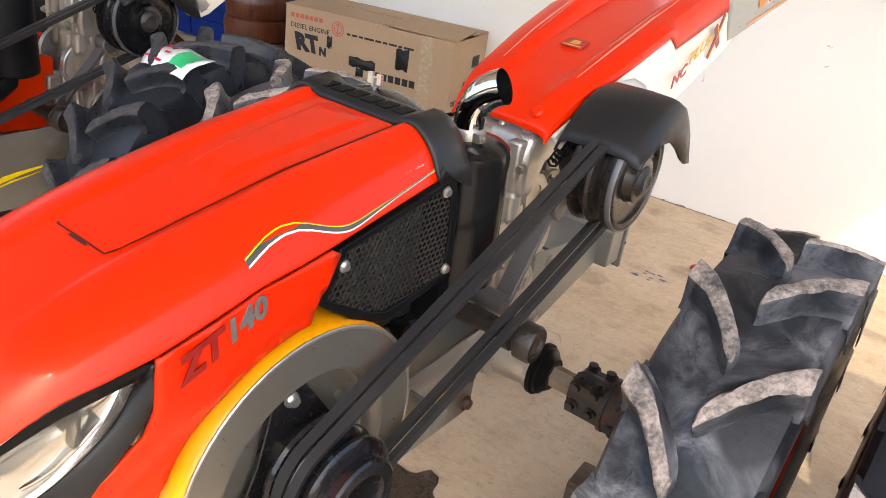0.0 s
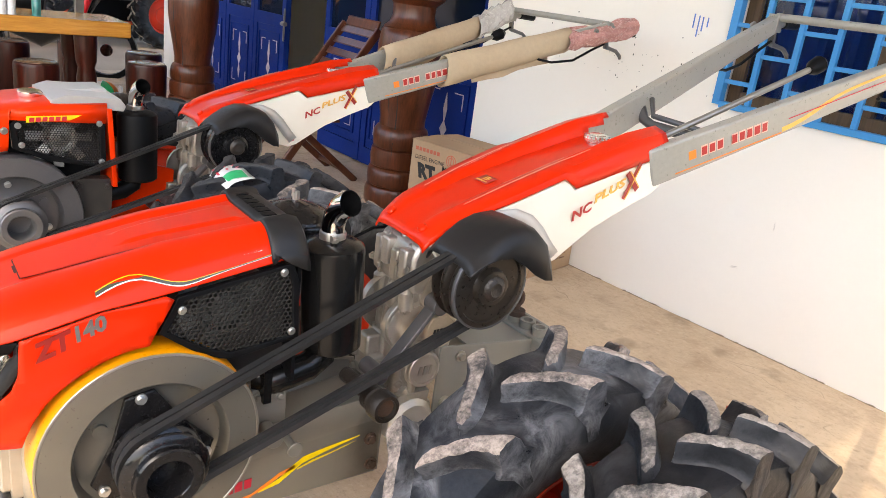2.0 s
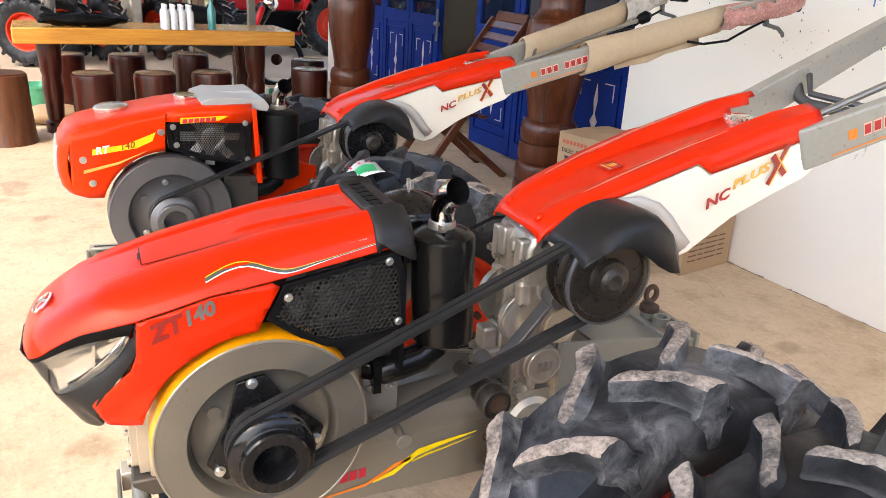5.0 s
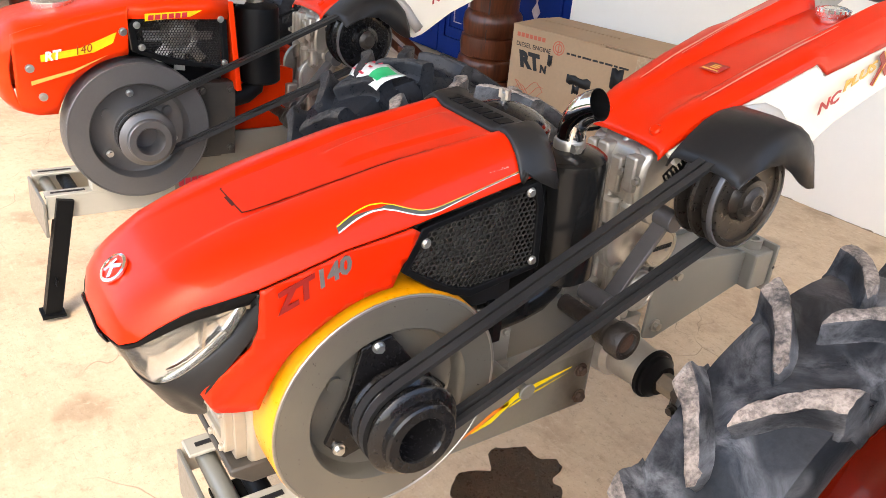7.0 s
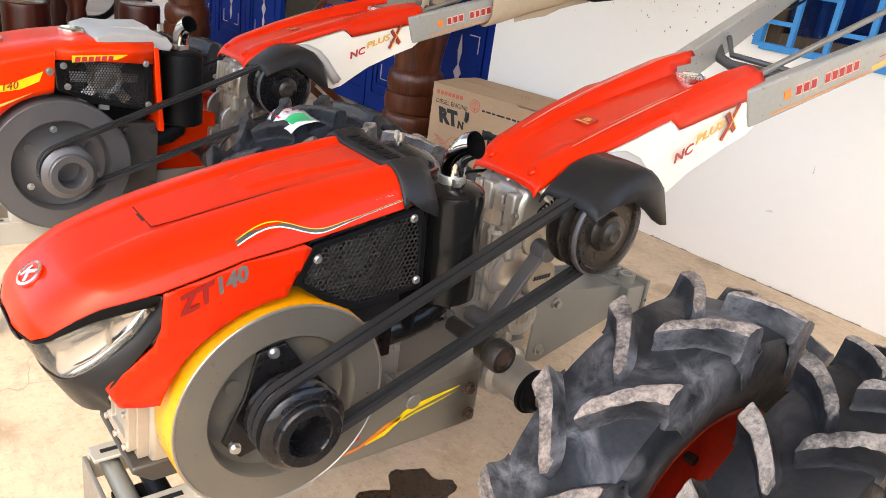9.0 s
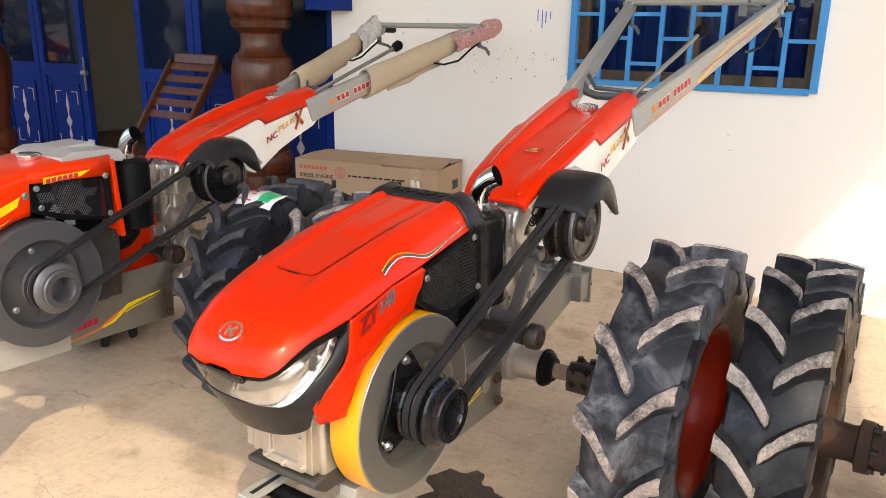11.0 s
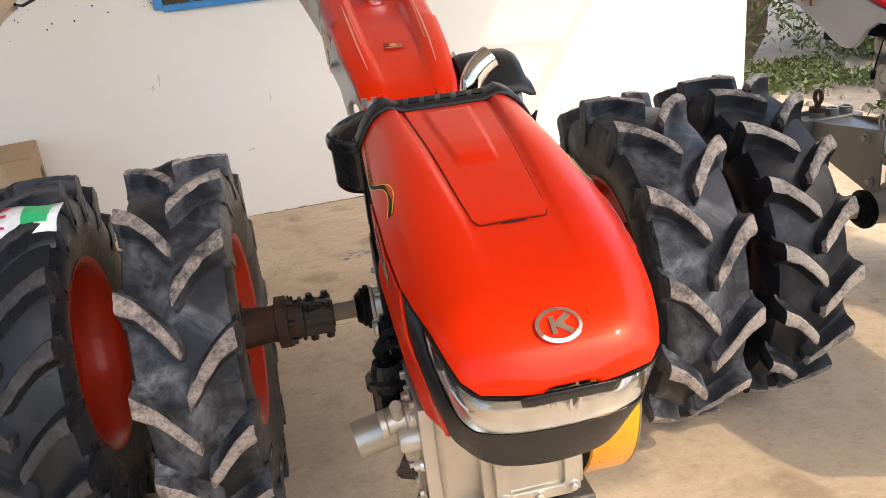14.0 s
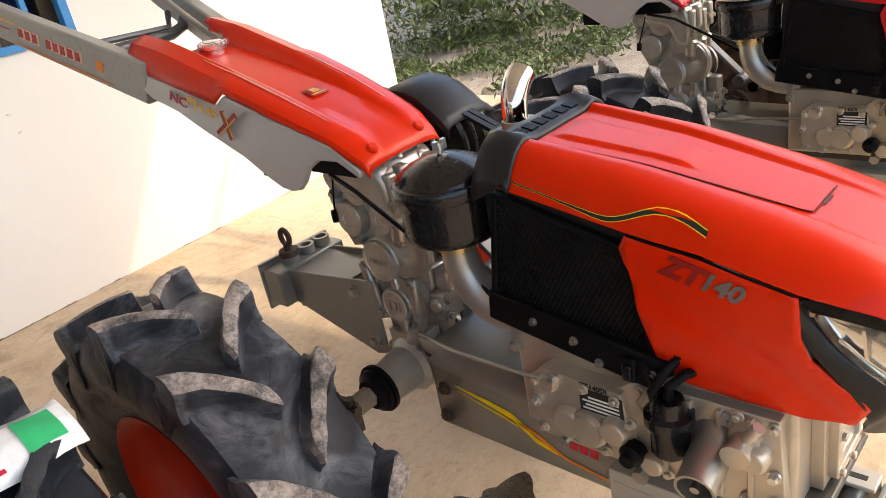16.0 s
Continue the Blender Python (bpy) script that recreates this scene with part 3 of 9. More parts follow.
for x0, x1 in ((WX0 + 0.06, -0.045), (0.015, WX1 - 0.06)):
    part("pane", Shape().box(x0, x1, WALL_Y + 0.093, WALL_Y + 0.097, WZ0 + 0.06, WZ1 - 0.06), pane, win)
s = Shape()
s.grid([[(WX0 - 0.1 + 1.4 * i / 90, WALL_Y + 0.24 + 0.022 * math.sin(i * 0.9) + 0.008 * math.sin(i * 2.3 + j), 0.8 + j * 0.35) for i in range(91)] for j in range(5)])
part("curtain", s, CURTAIN, win, "dark blue hanging curtain")

# blue folding doors
def door_leaf(name, x0, x1, parent, y):
    s = Shape()
    for a, b, z0, z1 in ((x0, x0 + 0.06, 0.02, 2.28), (x1 - 0.06, x1, 0.02, 2.28), (x0 + 0.06, x1 - 0.06, 0.02, 0.14), (x0 + 0.06, x1 - 0.06, 0.82, 0.92), (x0 + 0.06, x1 - 0.06, 2.2, 2.28)):
        s.box(a, b, y, y + 0.05, z0, z1)
    leaf = part(name, s, BLUEDOOR, parent, bevel=0.003)
    part("door_panel", Shape().box(x0 + 0.06, x1 - 0.06, y + 0.012, y + 0.035, 0.14, 0.82), BLUEDOOR, leaf, bevel=0.004)
    s = Shape()
    c, q = (x0 + x1) / 2, (x1 - x0) / 2 - 0.1
    for k in (0.20, 0.755):
        s.box(c - q, c + q, y - 0.0, y + 0.012, k, k + 0.012)
    for k in (c - q, c + q - 0.012):
        s.box(k, k + 0.012, y, y + 0.012, 0.212, 0.755)
    part("door_moulding", s, BLUEDOOR, leaf, bevel=0.002)
    s = Shape()
    yy = y + 0.008
    for dz, hw, hh in ((0.0, 0.035, 0.055), (0.13, 0.018, 0.10), (-0.11, 0.018, 0.07)):
        z = 0.46 + dz
        s.add([(c - hw, yy, z), (c, yy, z - hh), (c + hw, yy, z), (c, yy, z + hh), (c - hw, yy + 0.004, z), (c, yy + 0.004, z - hh), (c + hw, yy + 0.004, z), (c, yy + 0.004, z + hh)],
              [(0, 1, 2, 3), (7, 6, 5, 4), (0, 4, 5, 1), (1, 5, 6, 2), (2, 6, 7, 3), (3, 7, 4, 0)])
    for sx in (-1, 1):
        for z, sz in ((0.70, 1), (0.25, -1)):
            s.box(*sorted((c + sx * q * 0.75, c + sx * q * 0.75 - sx * 0.006)), yy, yy + 0.004, *sorted((z, z - sz * 0.10)))
            s.box(*sorted((c + sx * q * 0.75, c + sx * q * 0.35)), yy, yy + 0.004, z - 0.003, z + 0.003)
    part("door_ornament", s, plain("door_ornament_white", (0.62, 0.5, 0.5), 0.5) if "door_ornament_white" not in bpy.data.materials else bpy.data.materials["door_ornament_white"], leaf, "pale painted diamond ornament")
    pn = part("door_glass", Shape().box(x0 + 0.06, x1 - 0.06, y + 0.02, y + 0.026, 0.92, 2.2), DOORGLASS, leaf, "dark mirror-like glass")
    return leaf


DOORGLASS = nodes("door_glass")[0]
_b = DOORGLASS.node_tree.nodes["Principled BSDF"]
_b.inputs["Base Color"].default_value, _b.inputs["Roughness"].default_value = (0.006, 0.012, 0.03, 1), 0.03
_b.inputs["IOR"].default_value = 1.28
DOOR_Y = WALL_Y + 0.04
d = thing("door_1", "closed blue folding doors with glass and ornamented lower panels", "door", kind="structure")
for x0, x1 in ((-4.02, -3.42), (-3.41, -2.81), (-2.80, -2.17)):
    door_leaf("door_leaf", x0, x1, d, DOOR_Y)
d = thing("door_2", "blue folding doors beside a dark open doorway", "door", kind="structure")
for x0, x1 in ((-6.44, -5.84), (-5.83, -5.25), (-5.24, -4.66)):
    door_leaf("door_leaf", x0, x1, d, DOOR_Y)
s = Shape()
s.bar((-4.64, DOOR_Y - 0.02, 0.98), (-4.64, DOOR_Y - 0.02, 0.72), 0.012, 0.012, (1, 0, 0))
s.rod((-4.66, DOOR_Y - 0.03, 0.86), (-4.60, DOOR_Y - 0.03, 0.86), 0.018)
part("padlock", s, STEEL, d)


# ---------------------------------------------------------------- walking tractors
AXLE_Y, AXLE_Z, TYRE_R = 0.90, 0.388, 0.388
HOOD_W = [(-0.034, 0.03), (-0.031, 0.053), (-0.022, 0.092), (-0.006, 0.109), (0.015, 0.118), (0.05, 0.128), (0.09, 0.137), (0.13, 0.144), (0.2, 0.149), (0.3, 0.149), (0.45, 0.143), (0.56, 0.139)]
HOOD_S = [(-0.034, 0.698), (-0.022, 0.702), (-0.006, 0.712), (0.015, 0.728), (0.05, 0.748), (0.13, 0.766), (0.24, 0.797), (0.335, 0.810), (0.56, 0.848)]
HOOD_C = [(-0.034, 0.704), (-0.032, 0.712), (-0.027, 0.722), (-0.018, 0.735), (0.0, 0.752), (0.05, 0.784), (0.10, 0.803), (0.16, 0.821), (0.35, 0.864), (0.56, 0.895)]


def valley(y):
    """Half width of the sunken middle of the hood."""
    return 0.049 + 0.056 * max(0.0, y - 0.15)


def hood_z(x, y):
    w, s, c = lerp(HOOD_W, y), lerp(HOOD_S, y), lerp(HOOD_C, y)
    k = min(1.0, max(0.0, (abs(x) - valley(y)) / 0.013))
    step = lerp([(0.04, 0.0), (0.15, 0.0035), (0.35, 0.0085), (0.50, 0.011), (0.56, 0.011)], y) * k * k * (3 - 2 * k)
    fall = 0.006 * max(0.0, (abs(x) - valley(y) - 0.02) / (w - valley(y) - 0.02)) ** 1.6 * min(1, max(0, y / 0.2))
    return s + (c + step - fall - s) * (1 - min(1, abs(x) / w) ** 6.5)


def hood_x(y, z):
    w, s, c = lerp(HOOD_W, y), lerp(HOOD_S, y), lerp(HOOD_C, y)
    return w * max(0.0, 1 - (z - s) / (c - s)) ** (1 / 6.5)


def hood_normal(x, y, e=0.003):
    return Vector((hood_z(x - e, y) - hood_z(x + e, y), hood_z(x, y - e) - hood_z(x, y + e), 2 * e)).normalized()


def on_hood(x, y, lift=0.002):
    return Vector((x, y, hood_z(x, y))) + hood_normal(x, y) * lift


def lug_mesh(side, rubber, tops, sweep, half):
    """A curved lug with filleted flanks and a rounded inner end, running over the shoulder; slot 1 on its worn top."""
    s, ring = Shape(), []
    rng = random.Random(3 + side)
    way = [(-0.055, 0.30), (-0.035, 0.62), (0.0, 0.88), (0.05, 1.0), (0.12, 1.02), (0.2, 1.0), (0.28, 1.0), (0.36, 1.0), (0.44, 1.0), (0.52, 1.0), (0.6, 1.0), (0.68, 1.02), (0.76, 1.05), (0.84, 1.08), (0.92, 1.12), (1.0, 1.14), (1.06, 0.95), (1.1, 0.6)]
    across = ((-2.25, 0.0), (-1.72, 0.10), (-1.38, 0.36), (-1.18, 0.74), (-1.06, 0.93), (-0.86, 1.0), (-0.45, 1.02), (0.0, 1.03), (0.45, 1.02), (0.86, 1.0), (1.06, 0.93), (1.18, 0.74), (1.38, 0.36), (1.72, 0.10), (2.25, 0.0))
    for t, k in way:
        x = side * 0.096 * min(t, 1.0)
        a = sweep * (0.35 * t + 0.65 * math.sin(math.pi / 2 * min(1, max(t, 0))))
        hw = half * k / TYRE_R
        r1, r0 = TYRE_R - 0.004 * max(t, 0) ** 2, 0.349 - 0.014 * max(t, 0) ** 2
        if t < 0:
            r1 -= 0.03 * (-t / 0.055) ** 2
        if t > 1:
            x, a, r1, r0 = side * (0.098 if t < 1.08 else 0.1015), sweep, (0.345 if t < 1.08 else 0.295), (0.31 if t < 1.08 else 0.28)
        row = []
        for q, f in across:
            rr = r0 + (r1 - r0) * f - (rng.uniform(0, 0.0026) if f > 0.9 else 0)
            qq = (q if t <= 1 else max(-1.3, min(1.3, q))) + (rng.uniform(-0.10, 0.10) if 0.8 < abs(q) < 1.2 else 0)
            row.append((x + rng.uniform(-0.001, 0.001), -rr * math.cos(a + hw * qq), rr * math.sin(a + hw * qq)))
        ring.append(row)
    v, w, last = [p for r in ring for p in r], len(across), len(way) - 1
    quad = [(i, j, (i * w + j, i * w + j + 1, (i + 1) * w + j + 1, (i + 1) * w + j)) for i in range(last) for j in range(w - 1)]
    top = lambda i, j: 3 < j < 10 and 0 < i <= last - 3
    s.add(v, [f for i, j, f in quad if not top(i, j)] + [tuple(range(w)), tuple(last * w + j for j in range(w))])
    s.mat = 1
    s.add(v, [f for i, j, f in quad if top(i, j)])
    return s.mesh("lug", [rubber, tops], 42)


def carcass(rubber):
    prof = [(-0.068, 0.205), (-0.079, 0.212), (-0.091, 0.25), (-0.098, 0.285), (-0.096, 0.32), (-0.087, 0.342), (-0.05, 0.350), (0, 0.353)]
    prof += [(-x, r) for x, r in reversed(prof[:-1])]
    return Shape().lathe((0, 0, 0), (1, 0, 0), prof, 64, False).mesh("tyre", rubber, 40)


TYRE_USED, TYRE_FRESH, TYRE_GREY = ([carcass(a), lug_mesh(-1, a, b, k, h), lug_mesh(1, a, b, k, h), n] for a, b, k, h, n in ((TYRE, LUGDIRT, 0.262, 0.0165, 13), (TYRENEW, LUGNEW, 0.215, 0.0145, 18), (TYREGREY, LUGGREY, 0.19, 0.0145, 17)))
s = Shape()
s.lathe((0, 0, 0), (1, 0, 0), [(0.075, 0.208), (0.081, 0.212), (0.077, 0.2), (0.06, 0.188), (-0.02, 0.178), (-0.03, 0.165), (-0.036, 0.10), (-0.02, 0.085), (-0.02, 0.06), (-0.02, 0.0)], 48, False)
s.lathe((0, 0, 0), (1, 0, 0), [(-0.075, 0.208), (-0.081, 0.212), (-0.077, 0.2), (-0.06, 0.192), (-0.024, 0.182), (-0.036, 0.165), (-0.042, 0.10), (-0.026, 0.085), (-0.026, 0.06), (-0.026, 0.0)], 48, False)
RIM_MESH = s.mesh("rim", RIM, 40)
s = Shape()
s.rod((-0.055, 0, 0), (-0.012, 0, 0), 0.011, None, 6)
RIM_BOLT = s.mesh("wheel_bolt", RUST)
s = Shape()
s.lathe((-0.032, 0, 0), (-0.20, 0, 0), [(0, 0.07), (0.08, 0.07), (0.1, 0.048), (0.55, 0.04), (0.62, 0.042), (0.64, 0.058), (0.78, 0.058), (0.8, 0.044), (0.95, 0.044), (1, 0.03)], 20)
HUB_MESH = s.mesh("hub", RUST)
RIM_DULL = RIM_MESH.copy()
RIM_DULL.materials[0] = RUST
s = Shape()
s.box(-0.262, -0.19, -0.034, 0.034, -0.03, 0.03)
s.lathe((-0.19, 0, 0), (-0.265, 0, 0), [(0, 0.05), (0.1, 0.05), (0.15, 0.036), (0.9, 0.036), (1, 0.03)], 16)
for sx in (-0.25, -0.215):
    s.rod((sx, -0.044, 0.024), (sx, 0.044, 0.024), 0.009, None, 8)
    s.rod((sx, 0.024, -0.044), (sx, 0.024, 0.044), 0.009, None, 8)
    bolts(s, [(sx, -0.024, 0.03)], (0, 0, 1), 0.008, 0.016)
    bolts(s, [(sx, -0.034, -0.012)], (0, -1, 0), 0.008, 0.014)
for k in range(6):
    a = k * math.pi / 3 + 0.3
    bolts(s, [(-0.165, 0.05 * math.cos(a), 0.05 * math.sin(a))], (-1, 0, 0), 0.007, 0.014)
CLAMP_MESH = s.mesh("axle_clamp", GREASE)


def wheel(parent, x, tyre, phase, back=0.0, up=0.0, wide=1.0):
    """A lugged tyre on a red dished rim; its hub points to the tractor."""
    m, spin = pose(x, AXLE_Y + back, AXLE_Z + up), pose(0, 0, 0, phase, 0, 0)
    flip = pose(0, 0, 0, 0, 0, 0 if x > 0 else 180)
    ty = part("tyre", tyre[0], None, parent, "black rubber field tyre with dusty lugs" if tyre is not TYRE_FRESH else "new black rubber field tyre")
    ty.matrix_basis = m @ spin @ Matrix.Diagonal((wide, 1, 1, 1))
    for side in (0, 1):
        for k in range(tyre[3]):
            part("lug", tyre[1 + side], None, ty).matrix_basis = pose(0, 0, 0, 360 * (k + 0.5 * side) / tyre[3], 0, 0)
    rim = part("rim", RIM_DULL if tyre is TYRE_GREY else RIM_MESH, None, parent, "dull brown wheel rim" if tyre is TYRE_GREY else "dished red steel wheel rim")
    rim.matrix_basis = m @ flip
    for k in range(6):
        a = k * math.pi / 3
        part("wheel_bolt", RIM_BOLT, None, rim).matrix_basis = Matrix.Translation((0, 0.125 * math.cos(a), 0.125 * math.sin(a)))
    part("hub", HUB_MESH, None, rim, "rusty brown wheel hub")
    part("axle_clamp", CLAMP_MESH, None, rim, "greasy bolted axle clamp")
    return ty


def shared(key, name, make, mats, **kw):
    """The mesh of a part that several tractors have alike."""
    if key not in MADE:
        s = Shape()
        make(s)
        MADE[key] = s.mesh(name, mats, kw.get("smooth", 35))
    return MADE[key]


def arc(c, r, a0, a1, n):
    return [(c[0] + r * math.cos(radians(a0 + (a1 - a0) * i / n)), c[1] + r * math.sin(radians(a0 + (a1 - a0) * i / n))) for i in range(n + 1)]


FLY, BIG = (0.318, 0.530), (0.934, 0.776)


def belt_path(r1, r2):
    """A belt round the two pulleys in (y, z)."""
    dy, dz = BIG[0] - FLY[0], BIG[1] - FLY[1]
    d, base = math.hypot(dy, dz), math.degrees(math.atan2(dz, dy))
    off = math.degrees(math.acos((r1 - r2) / d))
    return arc(FLY, r1, base + off, base + 360 - off, 24) + arc(BIG, r2, base - off, base + off, 24)


def belt(s, x, r1, r2, w=0.016, h=0.011):
    p = belt_path(r1, r2)
    n = len(p)
    v = []
    for i, (y, z) in enumerate(p):
        a, b = p[i - 1], p[(i + 1) % n]
        t = Vector((b[0] - a[0], b[1] - a[1])).normalized()
        nrm = Vector((t.y, -t.x))
        o = 1 if nrm.dot(Vector((y, z)) - Vector(((FLY[0] + BIG[0]) / 2, (FLY[1] + BIG[1]) / 2))) > 0 else -1
        nrm *= o
        for xx, q in ((x - w / 2, 0.0), (x + w / 2, 0.0), (x + w * 0.32, -h), (x - w * 0.32, -h)):
            v.append((xx, y + nrm.x * q, z + nrm.y * q))
    s.add(v, [(i * 4 + j, i * 4 + (j + 1) % 4, ((i + 1) % n) * 4 + (j + 1) % 4, ((i + 1) % n) * 4 + j) for i in range(n) for j in range(4)])


def hex_sheet(s, poly, x, pitch, wire, depth=0.002):
    """A sheet of hexagonal mesh inside the outline poly in (y, z)."""
    def inside(y, z):
        c = False
        for i in range(len(poly)):
            (y0, z0), (y1, z1) = poly[i], poly[i - 1]
            if (z0 > z) != (z1 > z) and y < (y1 - y0) * (z - z0) / (z1 - z0) + y0:
                c = not c
        return c
    y0, y1, z0, z1 = min(p[0] for p in poly), max(p[0] for p in poly), min(p[1] for p in poly), max(p[1] for p in poly)
    rr = pitch / math.sqrt(3)
    for j in range(int((z1 - z0) / (rr * 1.5)) + 2):
        for i in range(int((y1 - y0) / pitch) + 2):
            cy, cz = y0 + (i + 0.5 * (j % 2)) * pitch, z0 + j * rr * 1.5
            if not inside(cy, cz):
                continue
            o = [(x, cy + rr * math.cos(radians(30 + 60 * k)), cz + rr * math.sin(radians(30 + 60 * k))) for k in range(6)]
            q = [(x + depth * 0.2, cy + (rr - wire) * math.cos(radians(30 + 60 * k)), cz + (rr - wire) * math.sin(radians(30 + 60 * k))) for k in range(6)]
            b = [(x - depth, y, z) for _, y, z in q]
            s.add(o + q + b, [(k, (k + 1) % 6, 6 + (k + 1) % 6, 6 + k) for k in range(6)] + [(6 + k, 6 + (k + 1) % 6, 12 + (k + 1) % 6, 12 + k) for k in range(6)])


def inset(poly, q):
    c = (sum(p[0] for p in poly) / len(poly), sum(p[1] for p in poly) / len(poly))
    out = []
    for y, z in poly:
        d = math.hypot(y - c[0], z - c[1])
        out.append((y + (c[0] - y) * q / d, z + (c[1] - z) * q / d))
    return out


def ring_plate(s, poly, q, x0, x1):
    """A flat rim of width q round the outline poly."""
    a, b, n = poly, inset(poly, q), len(poly)
    v = [(x0, *p) for p in a] + [(x0, *p) for p in b] + [(x1, *p) for p in a] + [(x1, *p) for p in b]
    f = []
    for i in range(n):
        j = (i + 1) % n
        f += [(i, j, n + j, n + i), (2 * n + i, 3 * n + i, 3 * n + j, 2 * n + j), (i, 2 * n + i, 2 * n + j, j), (n + i, n + j, 3 * n + j, 3 * n + i)]
    s.add(v, f)


def zt_engine(t, crimson=False):
    """The water-cooled engine under a long smooth hood."""
    paint = CRIMSON if crimson else RED
    key = "crimson" if crimson else "zt"
    ys = [-0.034, -0.033, -0.031, -0.0275, -0.022, -0.015, -0.006, 0.004, 0.015, 0.03, 0.055, 0.09, 0.13, 0.18, 0.21, 0.24, 0.27, 0.30, 0.33, 0.36, 0.39, 0.42, 0.45, 0.48, 0.51, 0.535]

    def hood(s):
        rows = []
        for y in ys:
            w, q = lerp(HOOD_W, y), min(valley(y), lerp(HOOD_W, y) * 0.6)
            half = [q * i / 5 for i in range(6)] + [q + 0.013 * i / 4 for i in range(1, 5) if q + 0.013 < w * 0.9]
            last = half[-1]
            half += [last + (w - last) * math.sin(math.pi / 2 * i / (20 - len(half))) for i in range(1, 21 - len(half))]
            xs = [-x for x in reversed(half[1:])] + half
            rows.append([(x, y, hood_z(x, y)) for x in xs])
        s.grid(rows)
    h = part("hood", shared(key + "hood", "hood", hood, paint, smooth=60), None, t, "glossy red sheet-metal hood with small scratches", thick=0.004)

    def edge(q):
        front, rear = 0.150 - q, 0.512 + q
        pts = [(-0.044 - q, front + 0.009)] + [(-0.040 - q + (0.08 + 2 * q) * i / 8, front) for i in range(9)] + [(0.044 + q, front + 0.009)]
        pts += [(valley(front + 0.009 + (rear - front - 0.009) * i / 10) - 0.003 + q, front + 0.009 + (rear - front - 0.009) * i / 10) for i in range(1, 11)]
        pts += [(-p[0], p[1]) for p in reversed(pts[11:])]
        return pts

    def gap(s):
        a, b = edge(0.0014), edge(-0.0003)
        n = len(a)
        s.add([on_hood(x, y, 0.0008) for x, y in a] + [on_hood(x, y, 0.0008) for x, y in b], [(i, (i + 1) % n, n + (i + 1) % n, n + i) for i in range(n)])
        s.add([on_hood(x, y, 0.001) for x, y in ((-0.016, 0.1455), (0.016, 0.1455), (0.013, 0.150), (-0.013, 0.150))], [(0, 1, 2, 3)])
    part("hatch_joint", shared("gap", "hatch_joint", gap, JOINT), None, h, "dark joint line")

    def hatch(s):
        rows = []
        for j in range(33):
            k = j / 32
            y = 0.1512 + 0.3605 * k
            hw = min(valley(y) - 0.0034, 0.041 + 0.5 * (y - 0.1512))
            row = []
            for i in range(-18, 19):
                x = hw * i / 18
                tongue = 0.030 + 0.05 * max(0, y - 0.313)
                rise = 0.0045 * min(1, max(0, (y - 0.300) / 0.011)) * min(1, max(0, (tongue - abs(x + 0.003)) / 0.004))
                row.append(on_hood(x, y, 0.0018 + rise * (0 if k > 0.94 else 1)))
            rows.append(row)
        s.grid(rows)
    part("hatch", shared(key + "hatch", "hatch", hatch, paint, smooth=50), None, h, "service hatch in the hood top")

    # wavy stripe and side decals
    wave = [(0.236, 0.8185), (0.25, 0.8245), (0.266, 0.8305), (0.285, 0.8355), (0.302, 0.8365), (0.318, 0.8335), (0.334, 0.8285), (0.35, 0.8245), (0.364, 0.8235), (0.38, 0.8255), (0.41, 0.832), (0.454, 0.841), (0.53, 0.857)]

    def ribbon(lo, hi, sx):
        def make(s):
            rows = []
            for i in range(41):
                y = 0.236 + (0.53 - 0.236) * i / 40
                z = lerp(wave, y)
                k = 1.0 if y < 0.36 else max(0.3, 1 - (y - 0.36) / 0.12)
                rows.append([Vector((sx * hood_x(y, z + q * k), y, z + q * k)) + Vector((sx * 0.0016, 0, 0.0006)) * (1 if hi - lo > 0.005 else 1.6) for q in (lo, (lo + hi) / 2, hi)])
            s.grid(rows)
        return make
    for sx in (1, -1):
        part("stripe", shared(f"st{sx}", "stripe", ribbon(-0.0036, 0.0036, sx), GREYINK if sx > 0 else BLACKINK), None, h, "dark wavy stripe")
        part("stripe", shared(f"sy{sx}", "stripe", ribbon(0.0022, 0.0032, sx), YELLOWINK), None, h, "thin yellow line")
        part("stripe", shared(f"sw{sx}", "stripe", ribbon(-0.0038, -0.0022 if sx > 0 else -0.0029, sx), WHITEINK if sx > 0 else YELLOWINK), None, h, "thin pale line")
    words("Direct Injection", 0.0095, PALEINK, h, Matrix.Translation((hood_x(0.47, 0.858) + 0.002, 0.44, 0.8455)) @ pose(0, 0, 0, 12, 0, 0) @ FACE_RIGHT, shear=0.25)

    # round badge on the nose
    c, nrm = on_hood(0, 0.0, 0.001), hood_normal(0, 0.0)
    turn = nrm.to_track_quat("Z", "Y").to_matrix().to_4x4()
    b = Shape()
    rows = [[(rx * math.cos(2 * math.pi * i / 28), ry * math.sin(2 * math.pi * i / 28), z) for i in range(29)] for rx, ry, z in ((0.025, 0.02, 0), (0.025, 0.02, 0.003), (0.021, 0.016, 0.004), (0.0205, 0.0155, 0.002))]
    b.grid(rows)
    b.box(-0.009, -0.004, -0.010, 0.010, 0.002, 0.0045)
    b.bar((-0.004, -0.001, 0.003), (0.012, 0.010, 0.003), 0.006, 0.003)
    b.bar((-0.001, 0.001, 0.003), (0.012, -0.010, 0.003), 0.006, 0.003)
    badge = part("badge", shared("badge", "badge", lambda s: s.add(b.v, b.f), CHROME), None, h, "chrome oval badge")
    badge.matrix_basis = Matrix.Translation(c) @ turn
    d = Shape()
    d.add([(0.0215 * math.cos(2 * math.pi * i / 28), 0.0165 * math.sin(2 * math.pi * i / 28), 0.0012) for i in range(28)], [tuple(range(28))])
